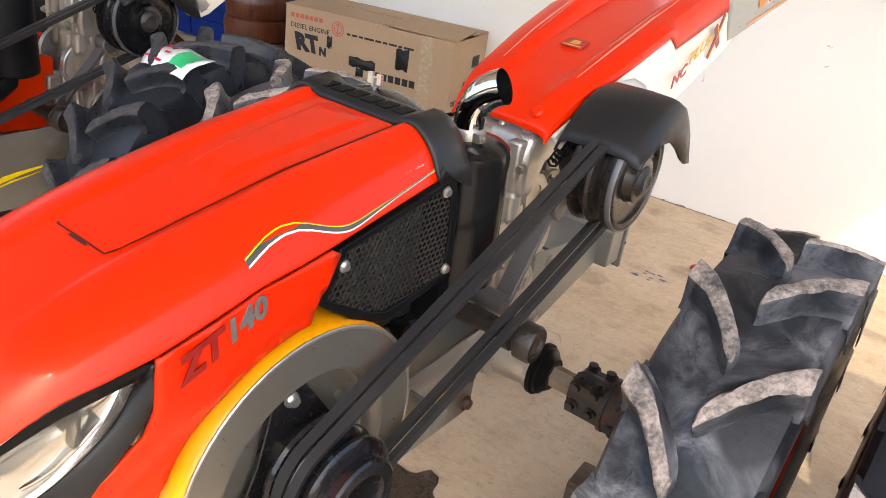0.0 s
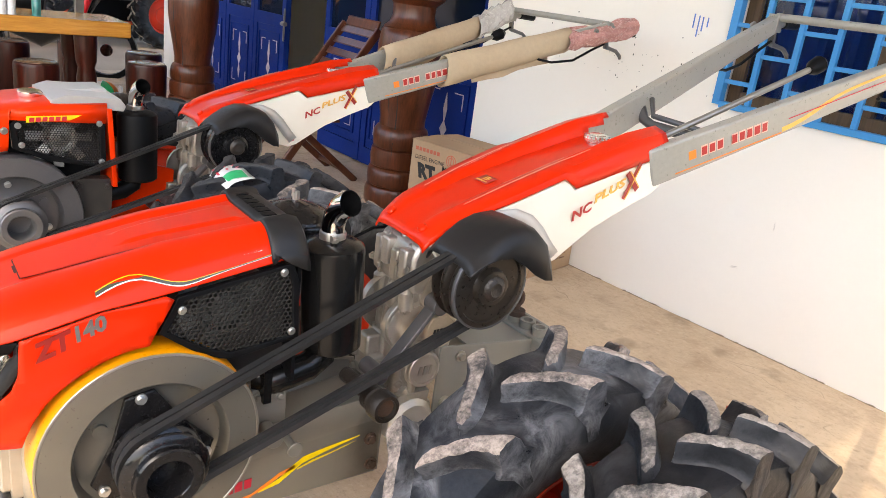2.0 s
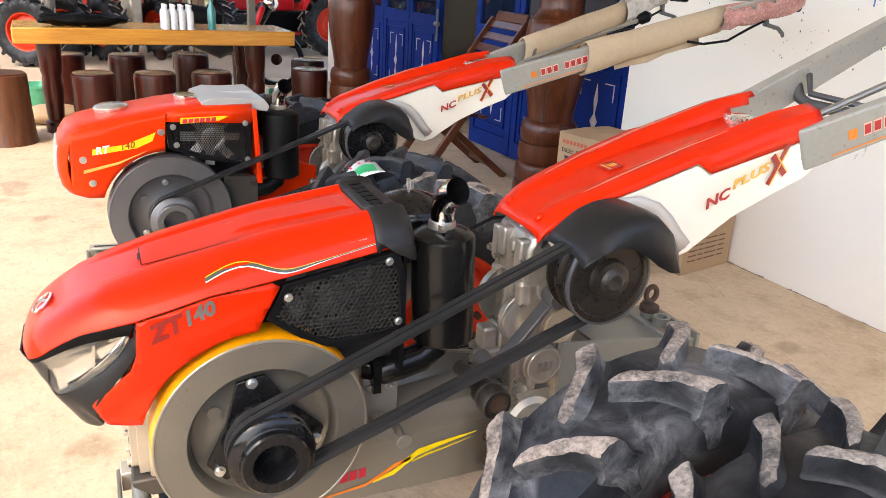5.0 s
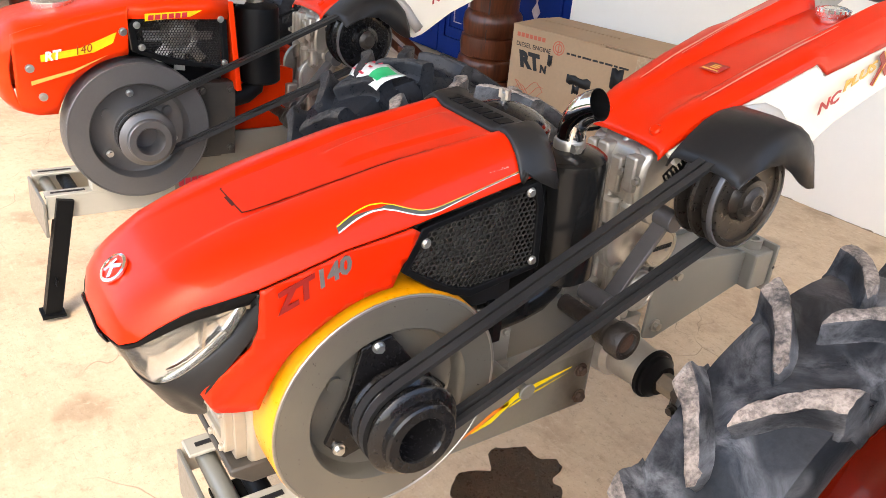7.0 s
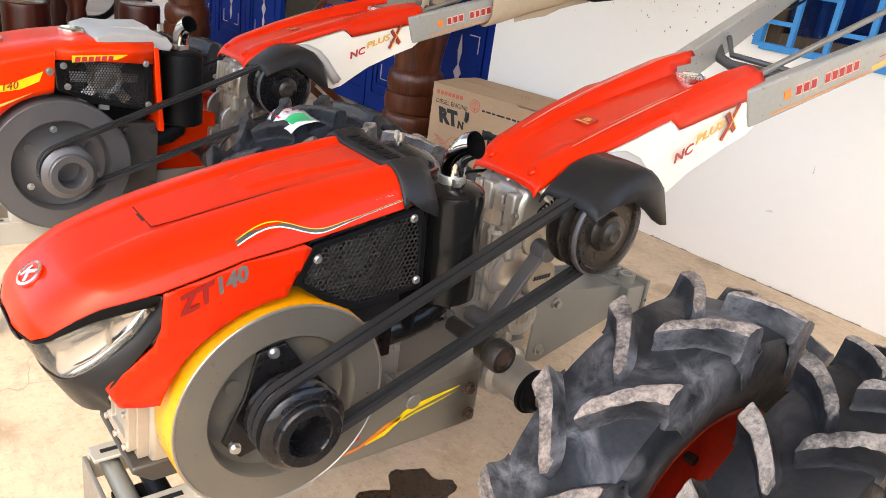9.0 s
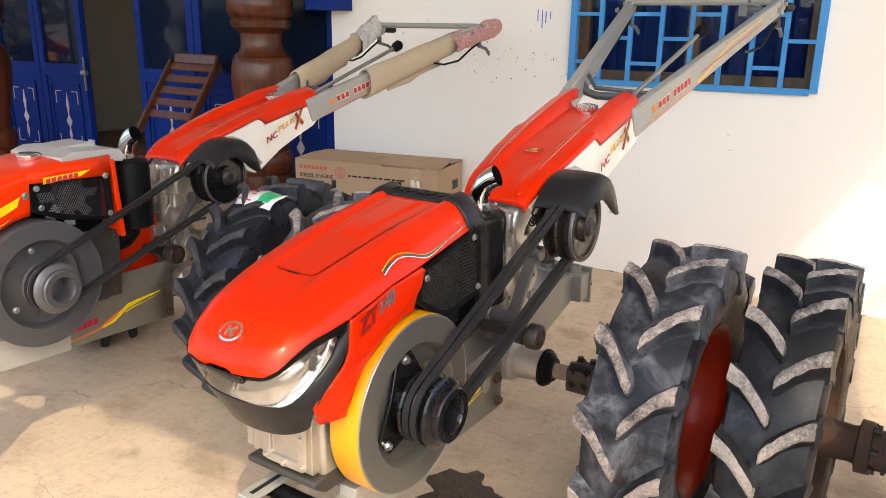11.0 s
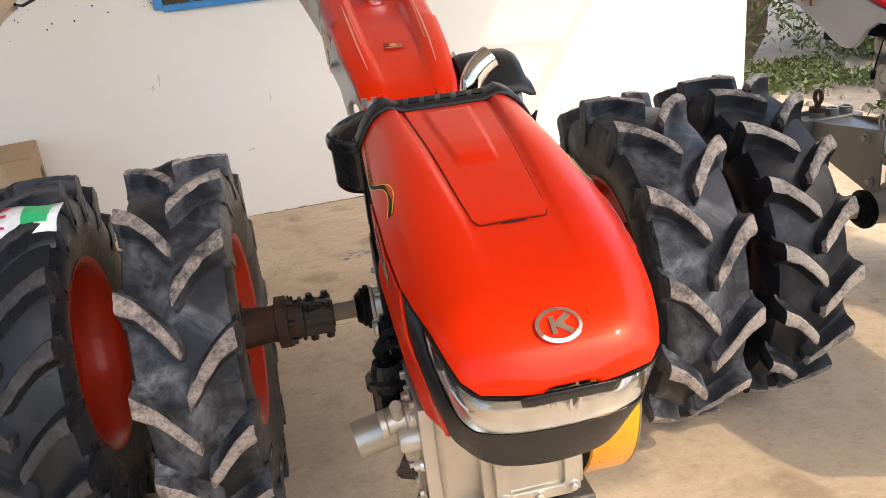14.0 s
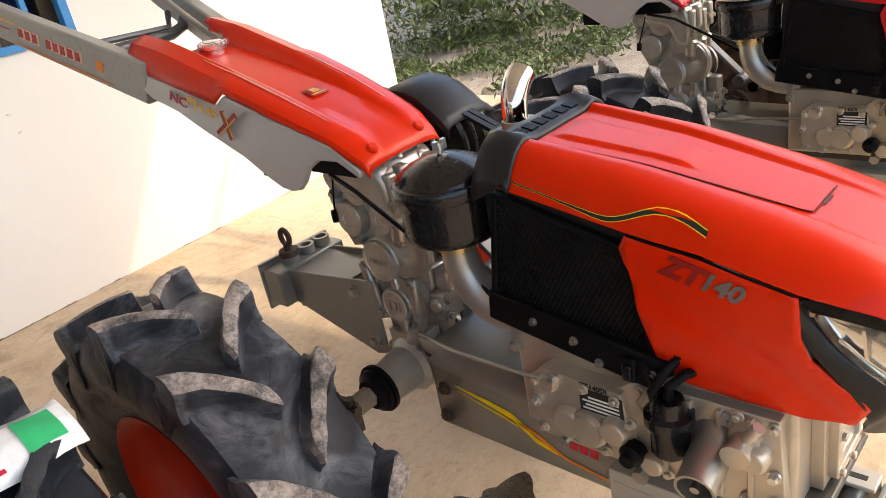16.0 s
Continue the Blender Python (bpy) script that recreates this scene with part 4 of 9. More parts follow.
    part("badge_back", shared("badgeb", "badge_back", lambda s: s.add(d.v, d.f), RED), None, h).matrix_basis = Matrix.Translation(c) @ turn

    # black arched cover at the rear of the hood
    def cover(s):
        us = [math.sin(math.pi / 2 * i / 14) for i in range(-14, 15)]
        rows = []
        for y, lift, zlo in ((0.512, 0.002, 0.862), (0.516, 0.007, 0.858), (0.528, 0.009, 0.850), (0.556, 0.008, 0.832), (0.576, 0.001, 0.822), (0.584, -0.014, 0.82)):
            row = []
            for u in us:
                yy = y - 0.02 * (1 - abs(u)) * 0
                w = lerp(HOOD_W, min(yy, 0.56)) + 0.006
                z = hood_z(w * u * 0.975, min(yy, 0.56)) + lift
                row.append((w * u, yy, z if abs(u) < 0.999 else zlo))
            rows.append(row)
        s.grid(rows)
    part("rear_cover", shared("cover", "rear_cover", cover, BUMPER, smooth=40), None, t, "black moulded plastic band behind the hood", thick=0.005)
    mark_row("raised_mark", [0.018] * 6, 0.022, 0.008, 0.2, BLACK, t, Matrix.Translation((-0.082, 0.527, hood_z(0, 0.527) + 0.0088)) @ pose(0, 0, 0, 6, 0, 0), "raised letter shape", depth=0.002)

    # red side panels
    right = [(0.131, 0.764), (0.24, 0.795), (0.335, 0.808), (0.348, 0.80), (0.330, 0.765), (0.316, 0.735)] + arc(FLY, 0.196, 92, 165, 12) + [(0.082, 0.581), (0.076, 0.584), (0.059, 0.622), (0.064, 0.630), (0.092, 0.655), (0.118, 0.683), (0.127, 0.708)]
    left = [(0.131, 0.762), (0.24, 0.792), (0.337, 0.806), (0.345, 0.79), (0.300, 0.612), (0.262, 0.603), (0.15, 0.598), (0.088, 0.592), (0.076, 0.592), (0.059, 0.622), (0.064, 0.630), (0.092, 0.655), (0.118, 0.683), (0.127, 0.708)]
    for sx, poly in ((1, right), (-1, left)):
        def side(s, sx=sx, poly=poly):
            b = bmesh.new()
            b.faces.new([b.verts.new((0, y, z)) for y, z in poly])
            for axis, lo, hi, n in ((1, 0.06, 0.345, 22), (2, 0.585, 0.806, 18)):
                for i in range(1, n):
                    co, no = [0, 0, 0], [0, 0, 0]
                    co[axis], no[axis] = lo + (hi - lo) * i / n, 1
                    bmesh.ops.bisect_plane(b, geom=b.verts[:] + b.edges[:] + b.faces[:], plane_co=co, plane_no=no)
            b.verts.index_update()

            def px(y, z):
                fold = lerp([(0.06, 0.585), (0.10, 0.628), (0.15, 0.675), (0.22, 0.718), (0.34, 0.772)], y) - z
                k1, k2 = min(1, max(0, fold / 0.012)), min(1, max(0, (fold - 0.016) / 0.035))
                edge = min(1, max(0, (z - 0.60) / 0.15))
                return sx * (lerp(HOOD_W, y) - 0.001 - 0.13 * max(0, 0.70 - z) - 0.0045 * k1 * k1 * (3 - 2 * k1) + 0.008 * k2 * k2 + 0.0015 * edge)
            v = [(px(q.co.y, q.co.z), q.co.y, q.co.z) for q in b.verts]
            s.add(v, [tuple(q.index for q in f.verts) for f in b.faces])
            b.free()
        pnl = part("side_panel", shared(f"{key}side{sx}", "side_panel", side, paint, smooth=50), None, t, "red side panel with model number", thick=0.005)
        pnl.modifiers["thickness"].offset = 0
        if sx < 0:
            def slot_hole(s):
                s.slab([(0.292, 0.688), (0.286, 0.688), (0.270, 0.642), (0.279, 0.637)], -0.1475, -0.139)
            part("panel_slot", shared("pslot", "panel_slot", slot_hole, BLACK), None, pnl, "narrow dark slot along the panel edge")
        face = FACE_RIGHT if sx > 0 else FACE_LEFT
        yz = (0.152, 0.731) if sx > 0 else (0.290, 0.768)
        words("ZT", 0.039, MAROON, pnl, Matrix.Translation((sx * (lerp(HOOD_W, yz[0] + sx * 0.04) + 0.0042), *yz)) @ (pose(0, 0, 0, 20, 0, 0) if sx > 0 else pose(0, 0, 0, 15, 0, 0)) @ face, shear=0.3, depth=0.0005, label="dark red model letters", bold=0.0018)
        o = 0.051
        words("140", 0.034, SILVERINK, pnl, Matrix.Translation((sx * (lerp(HOOD_W, yz[0] + sx * 0.08) + 0.0042), yz[0] + sx * o * 0.94, yz[1] + 0.003 + (o * 0.36 if sx > 0 else -o * 0.26))) @ (pose(0, 0, 0, 20, 0, 0) if sx > 0 else pose(0, 0, 0, 15, 0, 0)) @ face, shear=0.25, depth=0.0005, bold=0.0013)

    for sx in (1, -1):
        def hood_seal(s, sx=sx):
            s.grid([[(sx * (lerp(HOOD_W, y) + 0.0012), y, lerp(HOOD_S, y) - 0.007), (sx * (lerp(HOOD_W, y) + 0.0012), y, lerp(HOOD_S, y) - 0.001)] for y in [0.135 + 0.02 * i for i in range(11)]])
        part("hood_seal", shared(f"hseal{sx}", "hood_seal", hood_seal, BLACK), None, t, "black rubber strip under the hood edge")

    # headlight and bumper round the nose
    top = [(0.1445, 0.128, 0.762), (0.137, 0.09, 0.757), (0.128, 0.05, 0.747), (0.118, 0.015, 0.726), (0.109, -0.006, 0.711), (0.092, -0.022, 0.702), (0.053, -0.031, 0.698), (0.0, -0.034, 0.697)]
    crest = [(0.130, 0.121, 0.738), (0.131, 0.090, 0.737), (0.126, 0.05, 0.730), (0.117, 0.015, 0.715), (0.108, -0.006, 0.704), (0.0915, -0.021, 0.698)] + top[6:]
    mid = [(0.127, 0.121, 0.732), (0.127, 0.098, 0.700), (0.120, 0.066, 0.670), (0.111, 0.036, 0.648), (0.100, 0.016, 0.638), (0.082, 0.005, 0.635), (0.048, -0.003, 0.633), (0.0, -0.006, 0.633)]
    low = [(0.1455, 0.133, 0.758), (0.1425, 0.127, 0.708), (0.133, 0.090, 0.655), (0.119, 0.062, 0.606), (0.100, 0.070, 0.572), (0.080, 0.050, 0.564), (0.05, 0.036, 0.561), (0.0, 0.030, 0.560)]
    top, crest, mid, low = (a + [(-x, y, z) for x, y, z in a[-2::-1]] for a in (top, crest, mid, low))

    def finer(pts, n=5):
        """The same line with n rounded steps between two points."""
        out = []
        for i in range(len(pts) - 1):
            p0, p1, p2, p3 = (Vector(pts[min(len(pts) - 1, max(0, i + j))]) for j in (-1, 0, 1, 2))
            for j in range(n):
                k = j / n
                out.append(tuple(0.5 * (2 * p1 + (p2 - p0) * k + (2 * p0 - 5 * p1 + 4 * p2 - p3) * k * k + (3 * p1 - p0 - 3 * p2 + p3) * k ** 3)))
        return out + [pts[-1]]
    top, crest, mid, low = (finer(a) for a in (top, crest, mid, low))
    stations = range(len(top))

    def between(a, b, k, q=0.0):
        x, y, z = (u + (v - u) * k for u, v in zip(a, b))
        return (x * (1 - q), 0.10 + (y - 0.10) * (1 - q), z)

    def strip(a, b, steps):
        return lambda s: s.grid([[between(a[i], b[i], k, q) for k, q in steps] for i in stations])
    hl = part("headlight", shared("refl", "headlight", strip(crest, mid, [(0.0, 0.03), (0.1, 0.075), (0.25, 0.105), (0.45, 0.12), (0.65, 0.11), (0.85, 0.075), (0.95, 0.04), (1.0, 0.02)]), REFLECTOR, smooth=75), None, t, "wide wrap-round headlight with clear lens")
    part("lens", shared("lens", "lens", strip(crest, mid, [(0.02, 0.006), (0.2, 0.002), (0.5, -0.004), (0.8, 0.0), (1.0, 0.006)]), LIGHTGLASS, smooth=60), None, hl, "clear plastic lens").visible_shadow = False
    part("bezel", shared("bezel", "bezel", strip(top, crest, [(0.0, 0.004), (0.06, -0.004), (0.9, -0.002), (1.0, 0.012)]), BLACK, smooth=50), None, hl, "black surround above the lens")
    fin = shared("lampfin", "lamp_fin", lambda s: s.bar((0, 0, -0.010), (0, 0.004, 0.012), 0.0022, 0.010, (0, 1, 0)), REFLECTOR)
    for x, lean in ((-0.017, -24), (-0.007, -8), (0.007, 8), (0.017, 24)):
        part("lamp_fin", fin, None, hl).matrix_basis = pose(x, -0.006 + 1.2 * x * x, 0.662, 0, lean, 0)
    for sx in (-1, 1):
        for dz, r in ((0.0, 0.003),):
            part("lamp_blade", shared(f"blade{sx}{dz}", "lamp_blade", lambda s: s.tube([(sx * x, y, z + dz) for x, y, z in ((0.097, 0.028, 0.654), (0.104, 0.038, 0.661), (0.110, 0.050, 0.670), (0.117, 0.072, 0.689), (0.120, 0.090, 0.706))], r, 8), CHROME, smooth=60), None, hl, "bright curved reflector blade")
        part("lamp_wall", shared(f"lwall{sx}", "lamp_wall", lambda s: s.bar((sx * 0.113, 0.066, 0.690), (sx * 0.116, 0.070, 0.728), 0.004, 0.020, (1, 0, 0)), REFLECTOR), None, hl, "upright reflector wall")
    part("bumper", shared("bump", "bumper", strip(mid, low, [(0.0, 0.012), (0.0, -0.008), (0.12, -0.02), (0.5, -0.018), (0.9, -0.006), (1.0, 0.01), (1.0, 0.12)]), BUMPER, smooth=50), None, t, "black plastic bumper under the headlight", thick=0.004)
    part("lip_seal", shared("seal", "lip_seal", lambda s: s.grid([[(x * 0.994, y + 0.001, z + 0.001), (x * 0.986, y + 0.002, z - 0.006)] for x, y, z in top[1:-1]]), BLACK), None, t)
    slot = [(-0.054, -0.0315, 0.6985), (-0.046, -0.0345, 0.699), (0.046, -0.0345, 0.699), (0.054, -0.0315, 0.6985)]
    part("latch_slot", shared("slot", "latch_slot", lambda s: s.grid([[(x, y - 0.001, z), (x * 0.99, y + 0.001, z - 0.006), (x * 0.95, y + 0.004, z - 0.014), (x * 0.93, y + 0.014, z - 0.013)] for x, y, z in slot]), BLACKGLOSS), None, t, "black latch recess under the hood lip", thick=0.002)

    # grilles
    g = [(0.356, 0.800), (0.326, 0.742), (0.352, 0.722), (0.40, 0.688), (0.447, 0.672), (0.572, 0.694), (0.566, 0.80), (0.553, 0.838)]
    gr = part("grille", shared("gr", "grille", lambda s: ring_plate(s, g, 0.014, 0.130, 0.142), BLACK), None, t, "black honeycomb radiator grille", bevel=0.002)
    part("honeycomb", shared("gh", "honeycomb", lambda s: hex_sheet(s, inset(g, 0.008), 0.138, 0.0088, 0.0012), MESHGREY, smooth=0), None, gr)
    bolt_parts("grille_bolt", [(0.141, 0.363, 0.777), (0.141, 0.536, 0.822), (0.141, 0.556, 0.708)], (1, 0, 0), gr, ZINC, 0.005, 0.006)

    def fan(s):
        s.lathe((0.095, 0.44, 0.765), (0.125, 0.44, 0.765), [(0, 0.05), (1, 0.05), (1, 0.044), (0.5, 0.042), (0.5, 0.028), (1.1, 0.026), (1.2, 0.0)], 28, False)
        for k in range(7):
            a = k * 2 * math.pi / 7
            s.bar((0.105, 0.44 + 0.025 * math.cos(a), 0.765 + 0.025 * math.sin(a)), (0.1, 0.44 + 0.075 * math.cos(a), 0.765 + 0.075 * math.sin(a)), 0.03, 0.003, (1, 0.4 * math.sin(a), -0.4 * math.cos(a)))
        s.lathe((0.10, 0.49, 0.80), (0.125, 0.49, 0.80), [(0, 0.022), (1, 0.022), (1, 0.012), (0.7, 0.01), (0.7, 0.0)], 16, False)
    part("fan", shared("fan", "fan", fan, GREYINK), None, gr, "grey cooling fan behind the grille")
    part("radiator", Shape().box(-0.127, 0.088, 0.345, 0.575, 0.61, 0.835), BLACKINK, t, "dark radiator core", bevel=0.004)
    gl = [(0.548, 0.836), (0.342, 0.785), (0.304, 0.612), (0.47, 0.604), (0.578, 0.672)]
    gr = part("grille", shared("gl", "grille", lambda s: ring_plate(s, gl, 0.012, -0.142, -0.130), BLACK), None, t, "black perforated side screen", bevel=0.002)
    part("screen", shared("gls", "screen", lambda s: hex_sheet(s, inset(gl, 0.007), -0.137, 0.0078, 0.0013), MESHGREY, smooth=0), None, gr)

    part("radiator_shroud", shared("rshroud", "radiator_shroud", lambda s: s.box(0.086, 0.131, 0.566, 0.573, 0.60, 0.826), BLACK), None, t, "black shroud behind the grille")

    # engine block and its fittings
    def block(s):
        s.box(-0.125, 0.07, 0.135, 0.56, 0.424, 0.60)
        s.box(-0.10, 0.07, 0.15, 0.30, 0.60, 0.70)
    blk = part("engine_block", shared("blk", "engine_block", block, CAST), None, t, "bare cast-aluminium engine block", bevel=0.008)

    def front_plate(s):
        s.box(-0.075, 0.058, 0.118, 0.136, 0.437, 0.60)
        ring = [(-0.060, 0.452), (-0.052, 0.443), (0.042, 0.443), (0.052, 0.452), (0.055, 0.59), (-0.060, 0.59)]
        core = [(-0.040, 0.464), (-0.037, 0.460), (0.028, 0.460), (0.032, 0.464), (0.034, 0.59), (-0.040, 0.59)]
        n = len(ring)
        s.add([(x, 0.106, z) for x, z in ring] + [(x, 0.106, z) for x, z in core] + [(x, 0.118, z) for x, z in ring] + [(x, 0.114, z) for x, z in core], [(i, (i + 1) % n, n + (i + 1) % n, n + i) for i in range(n)] + [(i, 2 * n + i, 2 * n + (i + 1) % n, (i + 1) % n) for i in range(n)] + [(n + i, n + (i + 1) % n, 3 * n + (i + 1) % n, 3 * n + i) for i in range(n)] + [tuple(range(3 * n, 4 * n))])
        bolts(s, [(x, 0.108, z) for x in (-0.050, 0.043) for z in (0.456, 0.515, 0.57)] + [(-0.004, 0.108, 0.451)], (0, -1, 0), 0.006, 0.009)
    part("front_cover_plate", shared("fpl", "front_cover_plate", front_plate, CAST), None, blk, "bolted aluminium sump plate", bevel=0.003)
    part("sump_foot", shared("foot", "sump_foot", lambda s: (s.box(-0.085, 0.06, 0.16, 0.56, 0.395, 0.424), s.slab([(0.104, 0.434), (0.104, 0.422), (0.135, 0.398), (0.19, 0.398), (0.19, 0.434)], -0.104, 0.074)), CASTDARK), None, blk, bevel=0.004)

    def left_case(s):
        s.slab([(0.14, 0.43), (0.34, 0.43), (0.40, 0.46), (0.40, 0.54), (0.34, 0.585), (0.15, 0.585)], -0.143, -0.12)
        s.slab([(0.34, 0.44), (0.50, 0.44), (0.515, 0.47), (0.515, 0.545), (0.49, 0.565), (0.36, 0.56)], -0.155, -0.12)
        for y, z, r, q in ((0.45, 0.485, 0.026, 0.03), (0.37, 0.50, 0.022, 0.034), (0.24, 0.47, 0.02, 0.02), (0.175, 0.53, 0.018, 0.03), (0.48, 0.545, 0.016, 0.026), (0.32, 0.455, 0.018, 0.022)):
            s.lathe((-0.14, y, z), (-0.14 - q, y, z), [(0, r), (0.8, r), (1, r * 0.85)], 18)
        for y in (0.18, 0.22, 0.26, 0.30):
            s.box(-0.15, -0.12, y, y + 0.008, 0.44, 0.58)
        bolts(s, [(-0.145, y, z) for y, z in ((0.155, 0.455), (0.155, 0.575), (0.2, 0.578), (0.3, 0.578), (0.30, 0.44), (0.19, 0.45), (0.335, 0.57))] + [(-0.156, y, z) for y, z in ((0.35, 0.45), (0.50, 0.455), (0.505, 0.54), (0.42, 0.552), (0.39, 0.452), (0.37, 0.548))], (-1, 0, 0), 0.006, 0.009)
    part("gear_case", shared("lcase", "gear_case", left_case, CAST), None, blk, "cast gear case with bolted covers", bevel=0.003)
    words("ZT140DI", 0.012, BLACKINK, blk, Matrix.Translation((-0.1566, 0.426, 0.5545)) @ FACE_LEFT, "plate_lettering", 0.0, 0.0004, "black stamped model letters", 0.0003)
    plate = part("name_plate", shared("npl", "name_plate", lambda s: s.box(-0.1568, -0.1552, 0.358, 0.428, 0.515, 0.552), BLACKINK), None, blk, "black printed data plate")
    part("plate_lines", shared("npll", "plate_lines", lambda s: [s.box(-0.1574, -0.1568, 0.363, 0.363 + q, 0.519 + 0.0065 * i, 0.522 + 0.0065 * i) for i, q in enumerate((0.06, 0.055, 0.06, 0.05))], WHITEINK), None, plate)
    part("emblem", shared("eml", "emblem", lambda s: [s.rod((-0.1565, y, 0.46), (-0.1572, y, 0.46), 0.013, None, 16) for y in (0.40, 0.42, 0.44)], STEEL), None, blk, "small oval maker's plate")
    part("crank_socket", shared("crank", "crank_socket", lambda s: (s.lathe((-0.13, 0.232, 0.526), (-0.225, 0.223, 0.510), [(0, 0.036), (0.25, 0.029), (0.3, 0.027), (1, 0.026), (1, 0.022), (0.7, 0.021), (0.7, 0.007), (0.75, 0.0)], 28, False), s.rod((-0.2, 0.225, 0.514), (-0.225, 0.223, 0.510), 0.006)), STEEL), None, blk, "open steel starting-crank socket")
    part("fuel_filter", shared("ffil", "fuel_filter", lambda s: s.lathe((-0.165, 0.283, 0.50), (-0.165, 0.283, 0.59), [(0, 0.02), (0.08, 0.026), (0.58, 0.026), (0.6, 0.033), (0.75, 0.033), (0.79, 0.025), (1, 0.02)], 26), BLACKGLOSS), None, blk, "black bowl fuel filter")
    part("fuel_hose", shared("fhose", "fuel_hose", lambda s: (s.tube([(-0.165, 0.283, 0.585), (-0.17, 0.278, 0.612), (-0.155, 0.262, 0.627), (-0.12, 0.25, 0.62)], 0.0065), s.tube([(-0.16, 0.293, 0.58), (-0.163, 0.305, 0.605), (-0.15, 0.325, 0.625)], 0.005)), BLACK), None, blk)

    def side_rail(s):
        s.bar((-0.128, 0.585, 0.648), (-0.138, 0.285, 0.606), 0.034, 0.052)
        s.box(-0.162, -0.150, 0.330, 0.352, 0.592, 0.630)
    part("lower_shroud", shared("rail", "lower_shroud", side_rail, BLACK), None, blk, "black shroud with rocker switch", bevel=0.004)
    part("rocker_switch", shared("rock", "rocker_switch", lambda s: s.box(-0.166, -0.162, 0.335, 0.347, 0.600, 0.622), BLACKGLOSS), None, blk, bevel=0.001)
    bolt_parts("small_bolt", [(-0.150, 0.43, 0.628), (-0.154, 0.307, 0.612), (-0.147, 0.50, 0.640), (-0.152, 0.39, 0.604)], (-1, 0, 0), blk, STEEL, 0.0045, 0.008)

    bolt_parts("case_bolt", [(-0.144, y, z) for y, z in ((0.16, 0.44), (0.24, 0.44), (0.27, 0.55), (0.215, 0.57), (0.30, 0.53), (0.155, 0.50))] + [(-0.156, y, z) for y, z in ((0.46, 0.447), (0.51, 0.50), (0.47, 0.556), (0.345, 0.52))], (-1, 0, 0), blk, ZINC, 0.006, 0.012)
    part("governor_cover", shared("govc", "governor_cover", lambda s: s.lathe((-0.153, 0.415, 0.485), (-0.172, 0.415, 0.485), [(0, 0.031), (0.6, 0.031), (0.7, 0.026), (1, 0.024)], 28), CAST), None, blk, "round bolted cover")
    part("rubber_cap", shared("rcap", "rubber_cap", lambda s: s.lathe((-0.15, 0.345, 0.47), (-0.182, 0.345, 0.468), [(0, 0.018), (0.6, 0.018), (0.8, 0.012), (1, 0.011)], 20), BLACK), None, blk, "black rubber plug")
    part("drain_plug", shared("dplug", "drain_plug", lambda s: s.rod((-0.13, 0.335, 0.435), (-0.168, 0.335, 0.432), 0.012, None, 6), STEEL), None, blk)
    part("injector_pipe", shared("ipipe", "injector_pipe", lambda s: s.tube([(-0.15, 0.33, 0.545), (-0.168, 0.325, 0.57), (-0.172, 0.305, 0.60), (-0.155, 0.28, 0.615), (-0.13, 0.26, 0.62)], 0.0035, 8), STEEL), None, blk, "thin bent fuel pipe")
    part("fuel_pump", shared("fpump", "fuel_pump", lambda s: (s.lathe((-0.14, 0.19, 0.555), (-0.19, 0.187, 0.55), [(0, 0.02), (0.3, 0.02), (0.35, 0.014), (0.8, 0.014), (0.85, 0.018), (1, 0.018)], 18), s.rod((-0.165, 0.19, 0.552), (-0.168, 0.165, 0.59), 0.008)), CAST), None, blk, "small cast fuel pump")
    part("cooling_hose", shared("chose", "cooling_hose", lambda s: s.tube([(-0.12, 0.27, 0.645), (-0.16, 0.285, 0.63), (-0.175, 0.30, 0.60), (-0.165, 0.30, 0.565)], 0.0065, 12), BLACK), None, blk, "black rubber hose")

    def right_bits(s):
        s.box(0.07, 0.092, 0.51, 0.58, 0.45, 0.57), s.box(0.08, 0.105, 0.545, 0.575, 0.455, 0.49)
        s.lathe((0.10, 0.535, 0.49), (0.15, 0.535, 0.49), [(0, 0.016), (1, 0.016)], 12)
        s.lathe((0.10, 0.57, 0.475), (0.165, 0.57, 0.47), [(0, 0.008), (0.9, 0.008), (0.92, 0.016), (1, 0.016)], 12)
        bolts(s, [(0.092, 0.522, 0.555), (0.092, 0.565, 0.55), (0.105, 0.552, 0.472), (0.105, 0.568, 0.472)], (1, 0, 0), 0.007, 0.01)
    part("injection_pump", shared("pump", "injection_pump", right_bits, GREY), None, blk, bevel=0.003)
    exhaust_and_filter(t, 0.655, 0.655, lid=crimson)
    flywheel_set(t, FLYFACE, YELLOW, BLACKGLOSS)


